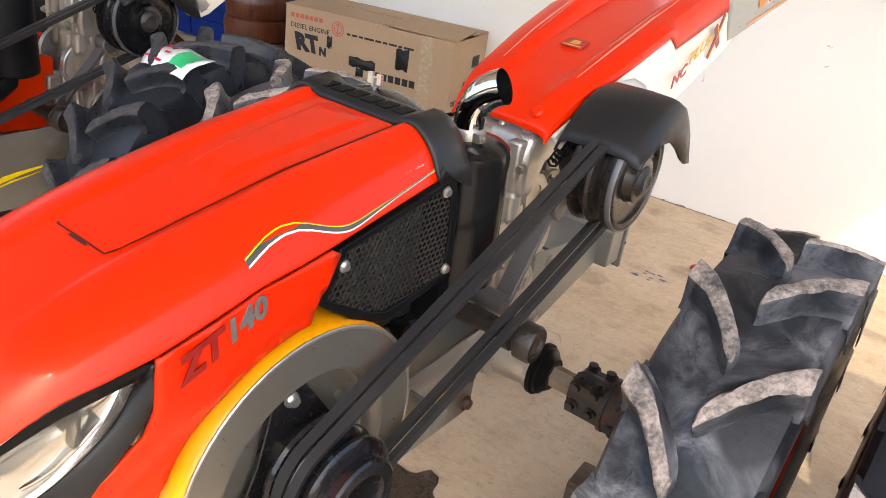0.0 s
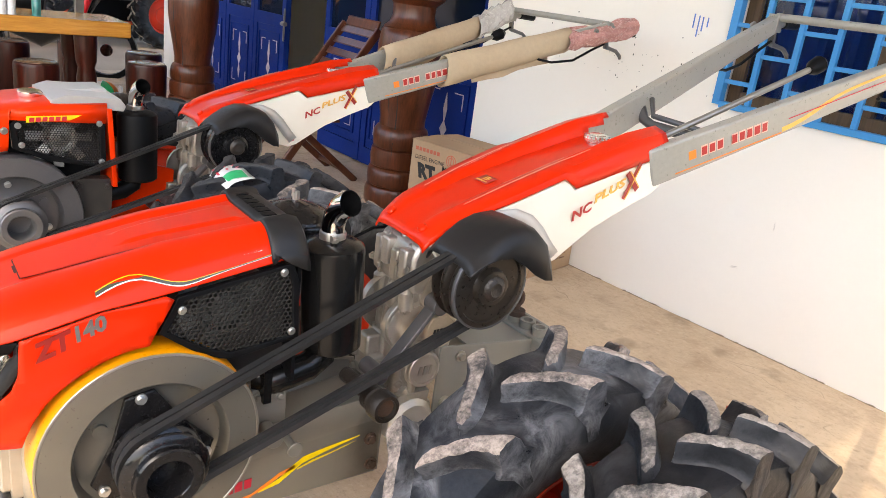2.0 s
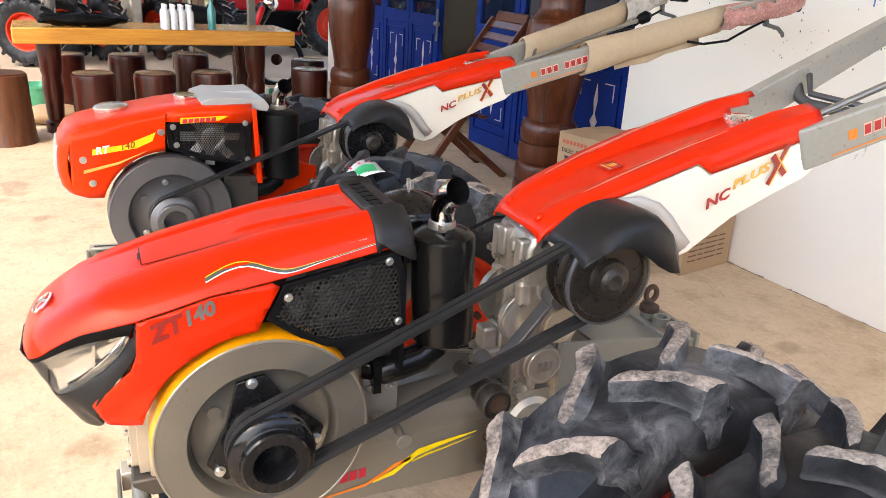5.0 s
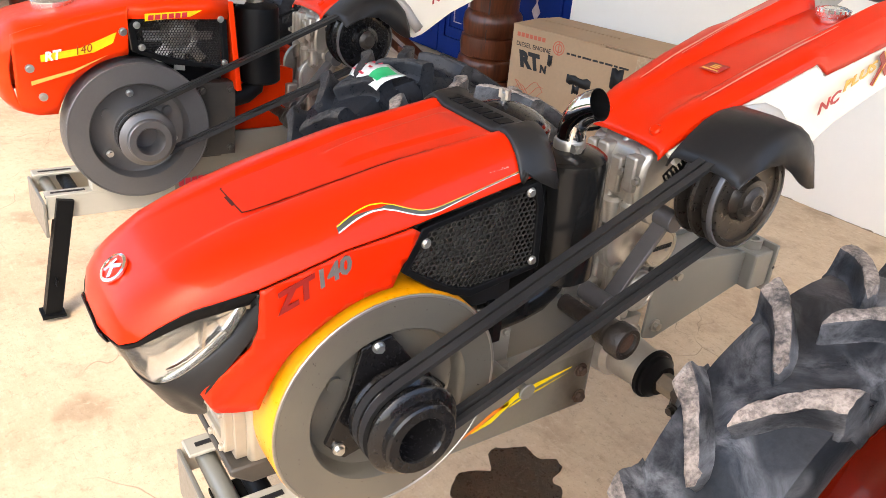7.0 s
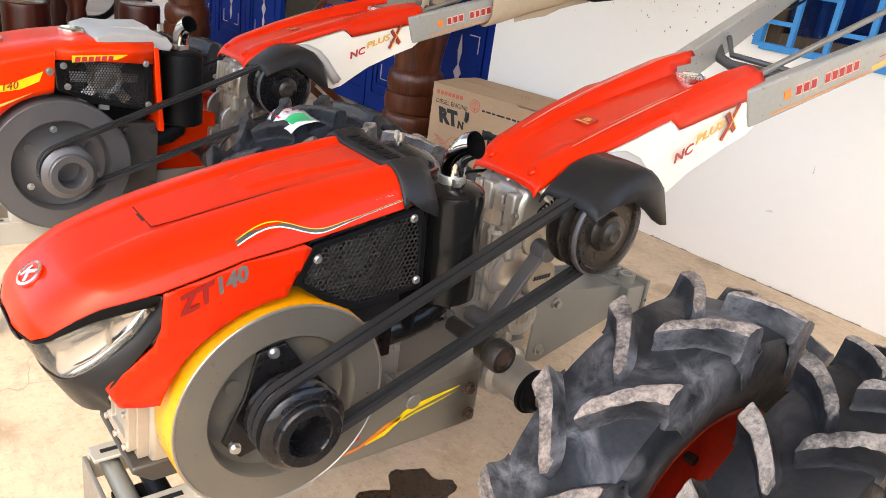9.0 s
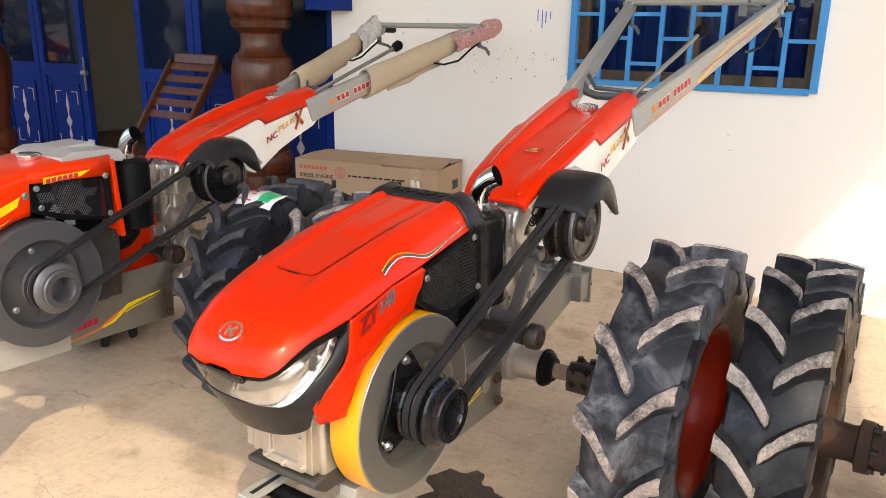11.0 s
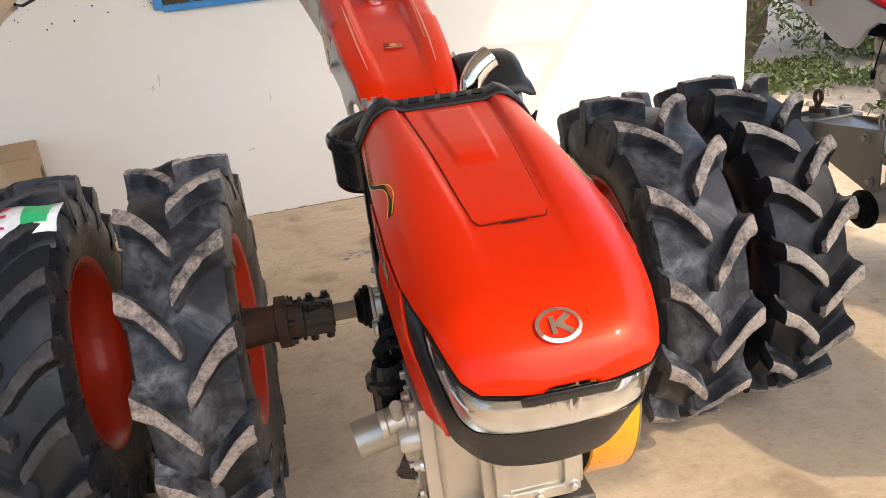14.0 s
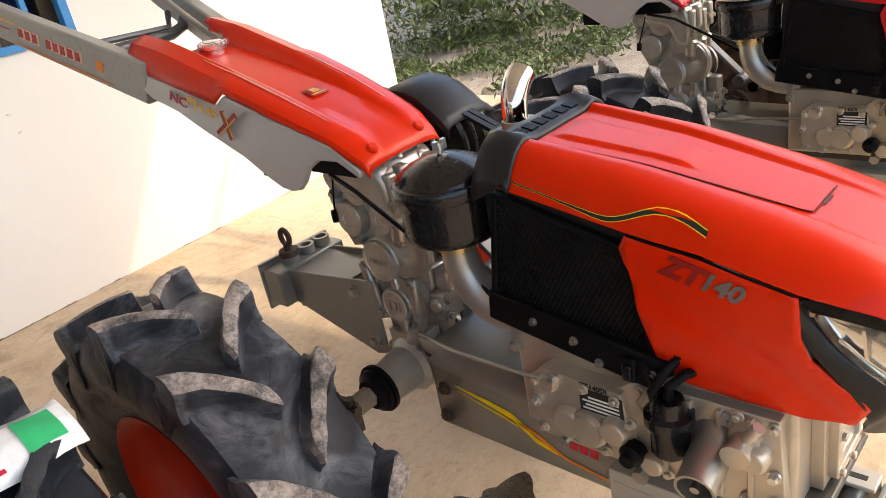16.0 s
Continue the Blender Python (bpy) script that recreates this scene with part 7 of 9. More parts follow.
        if z > 0.6:
            mark_row("plate_mark", [0.006, 0.005, 0.007, 0.005, 0.006, 0.006], 0.009, 0.0025, 0.2, BLACKINK if sx > 0 else STEEL, gb, Matrix.Translation((x1 - sx * 0.001, y - sx * 0.023, z - 0.004)) @ pose(0, 0, 0, 2, 0, 0) @ face, "raised letter shape", depth=0.0014)
        else:
            mark_row("emblem_bar", [0.008, 0.010, 0.006], 0.020, 0.005, 0.15, STEEL, gb, Matrix.Translation((x1 - sx * 0.002, y - sx * 0.018, z - 0.010)) @ face, "raised emblem shape", depth=0.003)
    part("nut_plate", shared("nutp", "nut_plate", lambda s: s.lathe((0.04, 0.972, 0.688), (0.060, 0.972, 0.688), [(0, 0.044), (0.7, 0.043), (1, 0.039), (1, 0)], 30, False), PALECAST), None, gb, "pale round plate with nuts")
    bolt_parts("plate_nut", [(0.060, 0.972 + 0.027 * math.cos(a), 0.688 + 0.027 * math.sin(a)) for a in (0.6, 1.9, 3.2, 4.4, 5.5)], (1, 0, 0), gb, STEEL, 0.006, 0.009)

    def head(s):
        s.slab([(0.858, 0.705), (0.850, 0.74), (0.853, 0.785), (0.866, 0.812), (0.99, 0.84), (0.995, 0.77), (0.92, 0.755), (0.89, 0.70)], -0.072, 0.070)
    hd = part("gear_head", shared("ghead", "gear_head", head, GEARCAST), None, gb, "upper gear casing with ribs and bosses", bevel=0.010)
    for x0, x1, z0, z1, q in ((-0.066, -0.044, 0.725, 0.80, 0.010), (-0.036, -0.010, 0.745, 0.806, 0.013), (0.000, 0.026, 0.72, 0.79, 0.011), (0.036, 0.062, 0.735, 0.802, 0.014)):
        part("casing_rib", shared(f"chr{x0}", "casing_rib", lambda s: s.box(x0, x1, 0.852 - q, 0.87, z0, z1), GEARCAST), None, hd, bevel=0.005)
    for x, z0, z1, r in ((-0.050, 0.665, 0.715, 0.018), (0.008, 0.655, 0.71, 0.02), (0.050, 0.66, 0.712, 0.016), (-0.022, 0.60, 0.64, 0.014), (0.03, 0.59, 0.635, 0.014)):
        part("casing_boss", shared(f"cboss{x}", "casing_boss", lambda s: s.lathe((x, 0.862, z0), (x, 0.858, z1), [(0, r * 0.7), (0.12, r), (0.88, r), (1, r * 0.7)], 16), GEARCAST), None, hd)
    bolt_parts("casing_bolt", [(x, 0.846, z) for x, z in ((-0.040, 0.735), (0.031, 0.765), (0.066, 0.76), (-0.07, 0.745))], (0, -1, 0), hd, STEEL, 0.006, 0.01)

    def axle(s, sx=1):
        if True:
            s.lathe((sx * 0.03, AXLE_Y, AXLE_Z), (sx * 0.155, AXLE_Y, AXLE_Z), [(0, 0.062), (0.28, 0.058), (0.36, 0.047), (0.86, 0.041), (0.88, 0.046), (1, 0.046)], 28)
            s.slab([(0.862, 0.46), (0.945, 0.46), (0.935, 0.39), (0.872, 0.39)], *sorted((sx * 0.03, sx * 0.062)))
    for sx in (-1, 1):
        part("axle_housing", shared(f"axh{sx}", "axle_housing", lambda s: axle(s, sx), GEARCAST), None, gb, "cast axle housing")
    for sx in (-1, 1):
        part("axle_seal", shared(f"axs{sx}", "axle_seal", lambda s: s.lathe((sx * 0.145, AXLE_Y, AXLE_Z), (sx * 0.18, AXLE_Y, AXLE_Z), [(0, 0.042), (0.1, 0.05), (0.35, 0.05), (0.4, 0.044), (0.6, 0.044), (0.65, 0.04), (1, 0.03)], 24), BLACK), None, gb, "black rubber axle seals")
    for sx in (-1, 1):
        part("axle_shaft", shared(f"axd{sx}", "axle_shaft", lambda s: s.rod((sx * 0.17, AXLE_Y, AXLE_Z), (sx * 0.30, AXLE_Y, AXLE_Z), 0.021, None, 6), SHAFT, smooth=0), None, gb, "muddy hexagonal drive shaft")

    def arm(s):
        s.bar((0.115, 0.775, 0.565), (0.10, 0.905, 0.70), 0.010, 0.032, (1, 0, 0))
        s.rod((0.085, 0.90, 0.695), (0.125, 0.90, 0.695), 0.02, None, 14)
        s.rod((0.06, 0.77, 0.56), (0.125, 0.77, 0.56), 0.018, None, 14)
    part("tension_arm", shared("tarm", "tension_arm", arm, DARKSTEEL), None, gb, "grey belt-tension arm", bevel=0.002)
    part("tension_spring", shared("tspr", "tension_spring", lambda s: s.tube([(0.105 + 0.009 * math.cos(i * 1.05), 0.87 + 0.0012 * i, 0.775 + 0.0009 * i + 0.009 * math.sin(i * 1.05)) for i in range(60)], 0.0022, 5), BLACK), None, gb, "small coil spring")

    def pedal(s):
        c, d = Vector((0.06, 0.725, 0.545)), Vector((0.215, 0.73, 0.545))
        s.lathe(c, d, [(0, 0.016), (0.6, 0.016), (0.62, 0.026), (0.74, 0.026), (0.76, 0.02), (0.8, 0.02), (0.82, 0.031), (0.97, 0.031), (1, 0.028), (1, 0.021), (0.93, 0.019), (0.93, 0)], 24, False)
    part("idler", shared("idl", "idler", pedal, GREASE), None, t, "dark idler roller with bare end")
    part("idler_end", shared("idle", "idler_end", lambda s: s.rod((0.20, 0.73, 0.545), (0.2085, 0.73, 0.545), 0.019, None, 20), RUST), None, t)

    def upper(s):
        a, b = (0.10, *BIG), (0.235, *BIG)
        s.lathe(a, b, [(0, 0.03), (0.34, 0.03), (0.34, 0.086), (0.38, 0.09), (0.42, 0.09), (0.46, 0.074), (0.52, 0.074), (0.57, 0.088), (0.6, 0.09), (0.64, 0.088), (0.69, 0.074), (0.74, 0.074), (0.79, 0.088), (0.82, 0.09), (0.9, 0.09), (0.93, 0.084), (0.93, 0.076), (0.89, 0.074), (0.88, 0.04), (0.92, 0.037), (0.99, 0.036), (1, 0.03), (1, 0)], 44, False)
    part("upper_pulley", shared(f"up{key}", "upper_pulley", upper, PULLEYIRON if key == "steel" else BLACKGLOSS), None, t, "three-groove upper belt pulley")
    part("pulley_rim", shared("uprim", "pulley_rim", lambda s: s.lathe((0.2115, *BIG), (0.2265, *BIG), [(0.4, 0.0902), (0.8, 0.0906), (1, 0.0895), (1, 0.0865), (0.9, 0.086)], 44, False), DARKSTEEL), None, t, "worn bare metal rim edge")
    part("pulley_hub", shared("uphub", "pulley_hub", lambda s: s.lathe((0.225, *BIG), (0.243, *BIG), [(0, 0.027), (0.6, 0.026), (0.85, 0.022), (1, 0.014), (0.9, 0.009), (0.9, 0)], 24, False), GREASE), None, t, "dull iron hub cap")

    def guard(s):
        prof = [(0.852, 0.828, 0.820), (0.868, 0.845, 0.83), (0.89, 0.864, 0.84), (0.92, 0.885, 0.846), (0.955, 0.898, 0.844), (0.99, 0.901, 0.824), (1.02, 0.892, 0.802), (1.048, 0.868, 0.788), (1.068, 0.828, 0.786)]
        rows = [[(0.112, y, z - 0.022), (0.116, y, z - 0.006), (0.13, y, z), (0.19, y, z + 0.002), (0.228, y, z), (0.244, y, z - 0.008), (0.252, y, min(z - 0.002, max(low, z - 0.03))), (0.256, y, low)] for y, z, low in prof]
        s.grid(rows)
    part("belt_guard", shared("guard", "belt_guard", guard, BUMPER, smooth=50), None, t, "black arched plastic belt guard", thick=0.004)
    part("guard_bracket", shared("gbrk", "guard_bracket", lambda s: (s.box(0.075, 0.125, 0.915, 0.935, 0.81, 0.855), bolts(s, [(0.10, 0.915, 0.845), (0.10, 0.915, 0.825)], (0, -1, 0), 0.006, 0.008)), BLACK), None, t)

    hi = part("hitch", shared("hitch", "hitch", lambda s: s.box(-0.097, 0.095, 1.236, 1.296, 0.456, 0.540), HITCHGREY), None, t, "grey welded hitch box with pin holes", bevel=0.004)
    for sx in (-1, 1):
        part("hitch_plate", shared(f"hplate{sx}", "hitch_plate", lambda s: s.slab([(0.955, 0.40), (0.958, 0.566), (1.0, 0.562), (1.236, 0.537), (1.236, 0.458), (0.99, 0.39)], *sorted((sx * 0.068, sx * 0.062))), HITCHGREY), None, hi, bevel=0.002)
        bolt_parts("plate_bolt", [(sx * 0.068, 1.015, 0.535), (sx * 0.068, 0.985, 0.425)], (sx, 0, 0), hi, STEEL, 0.009, 0.013)
    part("hitch_flange", shared("hflange", "hitch_flange", lambda s: s.box(-0.10, 0.10, 1.296, 1.306, 0.44, 0.552), HITCHGREY), None, hi, bevel=0.002)
    part("hitch_web", shared("hweb", "hitch_web", lambda s: s.box(-0.062, 0.062, 1.07, 1.236, 0.526, 0.532), HITCHGREY), None, hi)
    part("flange_hole", shared("hfh", "flange_hole", lambda s: s.rod((0.1004, 1.301, 0.50), (0.1012, 1.301, 0.50), 0.004, None, 14), BLACKINK), None, hi)
    for x in (-0.035, 0.012, 0.058):
        part("pin_sleeve", shared(f"hsl{x}", "pin_sleeve", lambda s: s.lathe((x, 1.266, 0.536), (x, 1.266, 0.560), [(0, 0.020), (1, 0.020), (1, 0.013), (0, 0.012)], 20, False), HITCHGREY), None, hi)
        part("sleeve_bore", shared(f"hsb{x}", "sleeve_bore", lambda s: s.rod((x, 1.266, 0.541), (x, 1.266, 0.546), 0.0125, None, 16), BLACKINK), None, hi)
    part("lower_pin", shared("lpin", "lower_pin", lambda s: s.rod((-0.03, 1.262, 0.425), (-0.03, 1.262, 0.458), 0.011, None, 12), RUST), None, hi)
    ring_pts = [(-0.035, 1.266 + 0.015 * math.sin(i * math.pi / 8), 0.598 + 0.018 * math.cos(i * math.pi / 8)) for i in range(17)]
    part("hitch_pin", shared("hpin", "hitch_pin", lambda s: (s.rod((-0.035, 1.266, 0.555), (-0.035, 1.266, 0.568), 0.023, None, 18), s.tube([(-0.035, 1.266, 0.562), (-0.035, 1.266, 0.582)], 0.009, 8), s.tube(ring_pts, 0.0065, 8)), RUST), None, hi, "rusty ring-headed hitch pin")
    part("hanging_cable", shared("hcab", "hanging_cable", lambda s: (s.tube([(-0.075, 0.985, 0.79), (-0.072, 1.0, 0.75), (-0.068, 1.015, 0.71)], 0.002, 6), s.rod((-0.068, 1.015, 0.712), (-0.067, 1.017, 0.69), 0.008), s.tube([(-0.09, 0.97, 0.80), (-0.12, 0.87, 0.79), (-0.13, 0.76, 0.74), (-0.11, 0.66, 0.68), (-0.12, 0.58, 0.63)], 0.004, 6)), BLACK), None, t, "thin black control cables")
    part("throttle_rod", shared("trod", "throttle_rod", lambda s: s.tube([(-0.085, 0.83, 0.49), (-0.11, 0.72, 0.50), (-0.125, 0.60, 0.515), (-0.13, 0.50, 0.52)], 0.004, 6), STEEL), None, t)


def walking_tractor(label, at, turn, engine, tyres, crimson=False, wrapped=False, upper="std", panels=None, stand=True, pitch=0.0):
    """pitch turns the machine about its axle, whose wheels stay on the floor."""
    t = thing("walking_tractor", label, "tractor", at, turn, "walking tractors on the porch")
    axle = Matrix.Translation((0, AXLE_Y, AXLE_Z))
    t.matrix_basis = pose(*at, 0, 0, turn) @ axle @ pose(0, 0, 0, pitch, 0, 0) @ axle.inverted()
    drivetrain(t, upper, (SILVER, PALEINK) if crimson else (YELLOWINK, ORANGEINK))
    if engine == "zt":
        zt_engine(t, crimson)
    else:
        rt_engine(t)
    paint = CRIMSON if crimson else RED
    # by default the left panel's shade is put into its colour: grey, not cream
    cowl(t, paint, panels or {1: CREAM, -1: SILVER}, "crimson" if crimson else "red")
    handles(t, wrapped)
    for x, ty, ph, *back in tyres:
        wheel(t, x, ty, ph, *back)
    if stand:
        s = Shape()
        s.bar((0.085, 0.13, 0.34), (0.086, 0.07, 0.006), 0.042, 0.036, (1, 0, 0))
        s.box(0.055, 0.117, 0.04, 0.10, 0.0, 0.008)
        s.tube([(0.107, 0.085, 0.12), (0.125, 0.085, 0.12), (0.125, 0.083, 0.105), (0.107, 0.083, 0.105)], 0.003, 6)
        part("stand", s, BLACK, t, "dark prop leg under the frame", bevel=0.002)
    return t


A = walking_tractor("red walking tractor with long hood, yellow flywheel rim and grey handles", (0, 0, 0), -3.1, "zt", ((0.489, TYRE_USED, 0), (-0.494, TYRE_USED, 5)), upper="steel", stand=False)
walking_tractor("orange-red walking tractor with boxy engine and cardboard-wrapped handles", (-1.261, 0.028, -0.027), -0.92, "rt", ((0.4895, TYRE_FRESH, -3.2, 0.032, 0.028), (-0.505, TYRE_FRESH, 3, 0.032, 0.028)), wrapped=True, pitch=-2.69)
walking_tractor("crimson walking tractor with silver panels beside dusty lugged tyres", (1.28, -0.03, 0), -3.1, "zt", ((0.50, TYRE_GREY, 2, 0, 0, 0.88), (-0.536, TYRE_GREY, -5.2, 0, 0, 0.88)), crimson=True, panels={1: SILVER, -1: SILVER}, stand=True)


# ---------------------------------------------------------------- things on the porch
# carton by the wall
box = thing("carton", "tall brown engine carton with torn holes and print, against the wall", "box", (-2.03, 2.46, 0), 9.2)
L, D, H = 0.88, 0.375, 0.512
s = Shape()
s.box(0, L, 0, 0.006, 0, H), s.box(0, L, D - 0.006, D, 0, H), s.box(0, 0.006, 0.006, D - 0.006, 0, H), s.box(L - 0.006, L, 0.006, D - 0.006, 0, H), s.box(0.006, L - 0.006, 0.006, D - 0.006, 0, 0.006)
part("carton_body", s, CARD, box, bevel=0.003)
s = Shape()
s.add([(0.0, -0.002, H), (0.55, -0.002, H), (0.55, D / 2, H + 0.004), (0.0, D / 2, H + 0.006), (0.0, -0.002, H + 0.005), (0.55, -0.002, H + 0.005), (0.55, D / 2, H + 0.010), (0.0, D / 2, H + 0.012)],
      [(0, 1, 2, 3), (7, 6, 5, 4), (0, 4, 5, 1), (1, 5, 6, 2), (2, 6, 7, 3), (3, 7, 4, 0)])
part("top_flap", s, CARD, box)
part("top_flap", Shape().add([(0.0, D, H), (L, D, H), (L, D / 2 + 0.004, H + 0.006), (0, D / 2 + 0.004, H + 0.006), (0.0, D, H + 0.005), (L, D, H + 0.005), (L, D / 2 + 0.004, H + 0.012), (0, D / 2 + 0.004, H + 0.012)],
                             [(0, 1, 2, 3), (7, 6, 5, 4), (0, 4, 5, 1), (1, 5, 6, 2), (2, 6, 7, 3), (3, 7, 4, 0)]), CARD, box)
part("top_flap", Shape().add([(0.53, -0.004, H + 0.007), (L + 0.01, 0.0, H + 0.002), (L + 0.012, D * 0.55, H + 0.03), (0.56, D * 0.52, H + 0.028), (0.53, -0.004, H + 0.012), (L + 0.01, 0.0, H + 0.007), (L + 0.012, D * 0.55, H + 0.035), (0.56, D * 0.52, H + 0.033)],
                             [(0, 1, 2, 3), (7, 6, 5, 4), (0, 4, 5, 1), (1, 5, 6, 2), (2, 6, 7, 3), (3, 7, 4, 0)]), CARD, box, "loose taped top flap")
part("tape_strip", Shape().box(0.72, 0.78, -0.0015, 0.0, H * 0.35, H), TAPE, box, "shiny tape")
for x0, x1, z0, z1 in ((0.235, 0.262, 0.36, 0.41), (0.60, 0.665, 0.335, 0.43), (0.36, 0.50, 0.30, 0.345), (0.40, 0.44, 0.26, 0.30)):
    n = 6
    rng = random.Random(int(x0 * 1000))
    rim_pts = [(x0 + (x1 - x0) * i / n, z0 + rng.uniform(-0.006, 0.006)) for i in range(n + 1)] + [(x1 - (x1 - x0) * i / n, z1 + rng.uniform(-0.006, 0.006)) for i in range(n + 1)]
    part("torn_hole", Shape().add([(x, -0.001, z) for x, z in rim_pts], [tuple(range(len(rim_pts)))]), BLACKINK, box, "dark torn opening", thick=0.0006)
words("DIESEL ENGINE", 0.032, BLACKINK, box, Matrix.Translation((0.03, -0.001, 0.415)) @ FACE_FRONT, depth=0.0004)
words("RT", 0.105, BLACKINK, box, Matrix.Translation((0.07, -0.001, 0.32)) @ FACE_FRONT, "model_letters", -0.25, 0.0006, "bold black model letters", 0.006)
words("N", 0.05, BLACKINK, box, Matrix.Translation((0.195, -0.001, 0.315)) @ FACE_FRONT, "model_letters", 0.0, 0.0006, "bold black model letters", 0.003)
mark_row("red_print", [0.02] * 7, 0.02, 0.006, 0.0, plain("faded_red_print", (0.5, 0.12, 0.06), 0.7), box, Matrix.Translation((0.03, -0.001, 0.462)) @ FACE_FRONT, "faded red characters", 0.0004)
s = Shape()
for r in (0.034, 0.022):
    s.grid([[(0.29 + q * math.cos(2 * math.pi * i / 28), -0.0012, 0.452 + q * math.sin(2 * math.pi * i / 28)) for i in range(29)] for q in (r, r - 0.005)])
s.grid([[(0.29 + x, -0.0012, 0.452 + z) for x in (-0.003, 0.003)] for z in (-0.034, 0.034)])
part("round_seal", s, bpy.data.materials["faded_red_print"], box, "red printed ring")
mark_row("small_print", [0.018, 0.03, 0.02, 0.05, 0.03, 0.024, 0.04, 0.02, 0.05], 0.009, 0.008, 0.0, BLACKINK, box, Matrix.Translation((0.34, -0.001, 0.435)) @ FACE_FRONT, "", 0.0004)
mark_row("maker_mark", [0.028] * 6, 0.032, 0.008, 0.0, BLACKINK, box, Matrix.Translation((0.50, -0.001, 0.27)) @ FACE_FRONT, "", 0.0004)
s = Shape()
for k in range(3):
    s.tube([(0.05 + 0.02 * i, -0.0012, 0.20 + 0.03 * math.sin(i * 0.8 + k * 1.3) + 0.015 * k) for i in range(10)], 0.0016, 4)
part("line_drawing", s, bpy.data.materials["faded_red_print"], box, "faded red line drawing")
words("POWER", 0.06, BLACKINK, box, Matrix.Translation((0.60, -0.001, 0.13)) @ FACE_FRONT, depth=0.0004)
SIDE = Matrix(((0, 0, 1, 0), (1, 0, 0, 0), (0, 1, 0, 0), (0, 0, 0, 1)))
words("DIESEL ENGINE", 0.034, BLACKINK, box, Matrix.Translation((L + 0.001, 0.03, 0.22)) @ SIDE, depth=0.0004)
mark_row("maker_mark", [0.024] * 6, 0.026, 0.006, 0.0, BLACKINK, box, Matrix.Translation((L + 0.001, 0.14, 0.29)) @ SIDE, "", 0.0004)
for z in (0.06, 0.085, 0.11, 0.135, 0.16):
    mark_row("small_print", [0.06, 0.04, 0.09, 0.05], 0.007, 0.01, 0.0, bpy.data.materials["brown_print"] if "brown_print" in bpy.data.materials else plain("brown_print", (0.16, 0.09, 0.05), 0.8), box, Matrix.Translation((L + 0.001, 0.04, z)) @ SIDE, "", 0.0004)
part("paper_label", Shape().box(L, L + 0.001, 0.30, 0.345, 0.25, 0.30), WHITEINK, box, "small white paper label")
part("torn_hole", Shape().box(L, L + 0.001, 0.22, 0.30, 0.37, 0.42), BLACKINK, box, "dark torn opening")


def wooden_column(x, y, tall, label):
    """A turned column: base rings, swelling shaft, neck and bulbous head."""
    prof = [(0.0, 0.182), (0.03, 0.192), (0.09, 0.192), (0.115, 0.182), (0.122, 0.168), (0.13, 0.178), (0.165, 0.184), (0.215, 0.182), (0.232, 0.172), (0.238, 0.160), (0.246, 0.170), (0.30, 0.176), (0.345, 0.170), (0.354, 0.156), (0.362, 0.164), (0.415, 0.170), (0.46, 0.163), (0.478, 0.15), (0.486, 0.138), (0.53, 0.138), (0.62, 0.152), (0.74, 0.174), (0.86, 0.188), (0.94, 0.190), (1.0, 0.182),
            (1.03, 0.176), (1.045, 0.165), (1.05, 0.168), (1.065, 0.15), (1.08, 0.135), (1.12, 0.122), (1.18, 0.126), (1.20, 0.15), (1.215, 0.172), (1.25, 0.178), (1.265, 0.168), (1.27, 0.176), (1.30, 0.192), (1.36, 0.195), (1.40, 0.18), (1.42, 0.15), (1.43, 0.125), (1.45, 0.118), (1.465, 0.132), (1.48, 0.13), (1.485, 0.0)]
    s = Shape().lathe((0, 0, 0), (0, 0, 1), [(z * tall / 1.485, r) for z, r in prof], 48, False)
    ob = single("column", s, COLUMNWOOD, label, "column", "turned wooden columns", smooth=40, at=(x, y, 0))
    crack = Shape()
    for k, (a, z0, z1) in enumerate(((-1.25, 0.5, 1.0), (-1.9, 1.22, 1.38), (-0.9, 0.3, 0.7))):
        n = 10
        row = []
        for i in range(n):
            z = z0 + (z1 - z0) * i / (n - 1)
            r = lerp(prof, z) + 0.0015
            aa = a + 0.01 * math.sin(i * 2.1)
            hw = 0.004 * math.sin(math.pi * (i + 0.2) / n)
            row.append([(r * math.cos(aa - hw / r), r * math.sin(aa - hw / r), z), (r * math.cos(aa + hw / r), r * math.sin(aa + hw / r), z)])
        crack.grid(row)
    part("crack", crack, BLACKINK, ob, "dark drying crack")
    return ob


wooden_column(-2.47, 2.70, 1.50, "glossy dark-brown turned wooden column near the white wall")
wooden_column(-4.80, 2.31, 1.50, "glossy dark-brown turned wooden column beside the table")

# folding slatted chair
ch = thing("folding_chair", "folding wooden chair with slatted back, before the blue doors", "chair", (-3.2, 2.45, 0), -4)
for sx in (-1, 1):
    part("back_leg", Shape().bar((sx * 0.235, 0.36, 1.0), (sx * 0.235, -0.34, 0.0), 0.028, 0.05, (0, 1, 0)), CHAIRWOOD, ch, bevel=0.006)
    part("front_leg", Shape().bar((sx * 0.20, -0.26, 0.46), (sx * 0.20, 0.30, 0.0), 0.026, 0.045, (0, 1, 0)), CHAIRWOOD, ch, bevel=0.006)
for i in range(5):
    k = i / 4
    part("back_slat", Shape().bar((-0.22, 0.36 - 0.245 * (0.1 + 0.8 * k) + 0.0, 1.0 - 0.37 * (0.1 + 0.8 * k)), (0.22, 0.36 - 0.245 * (0.1 + 0.8 * k), 1.0 - 0.37 * (0.1 + 0.8 * k)), 0.012, 0.052, (0, 0.55, 0.83)), CHAIRWOOD, ch, bevel=0.004)
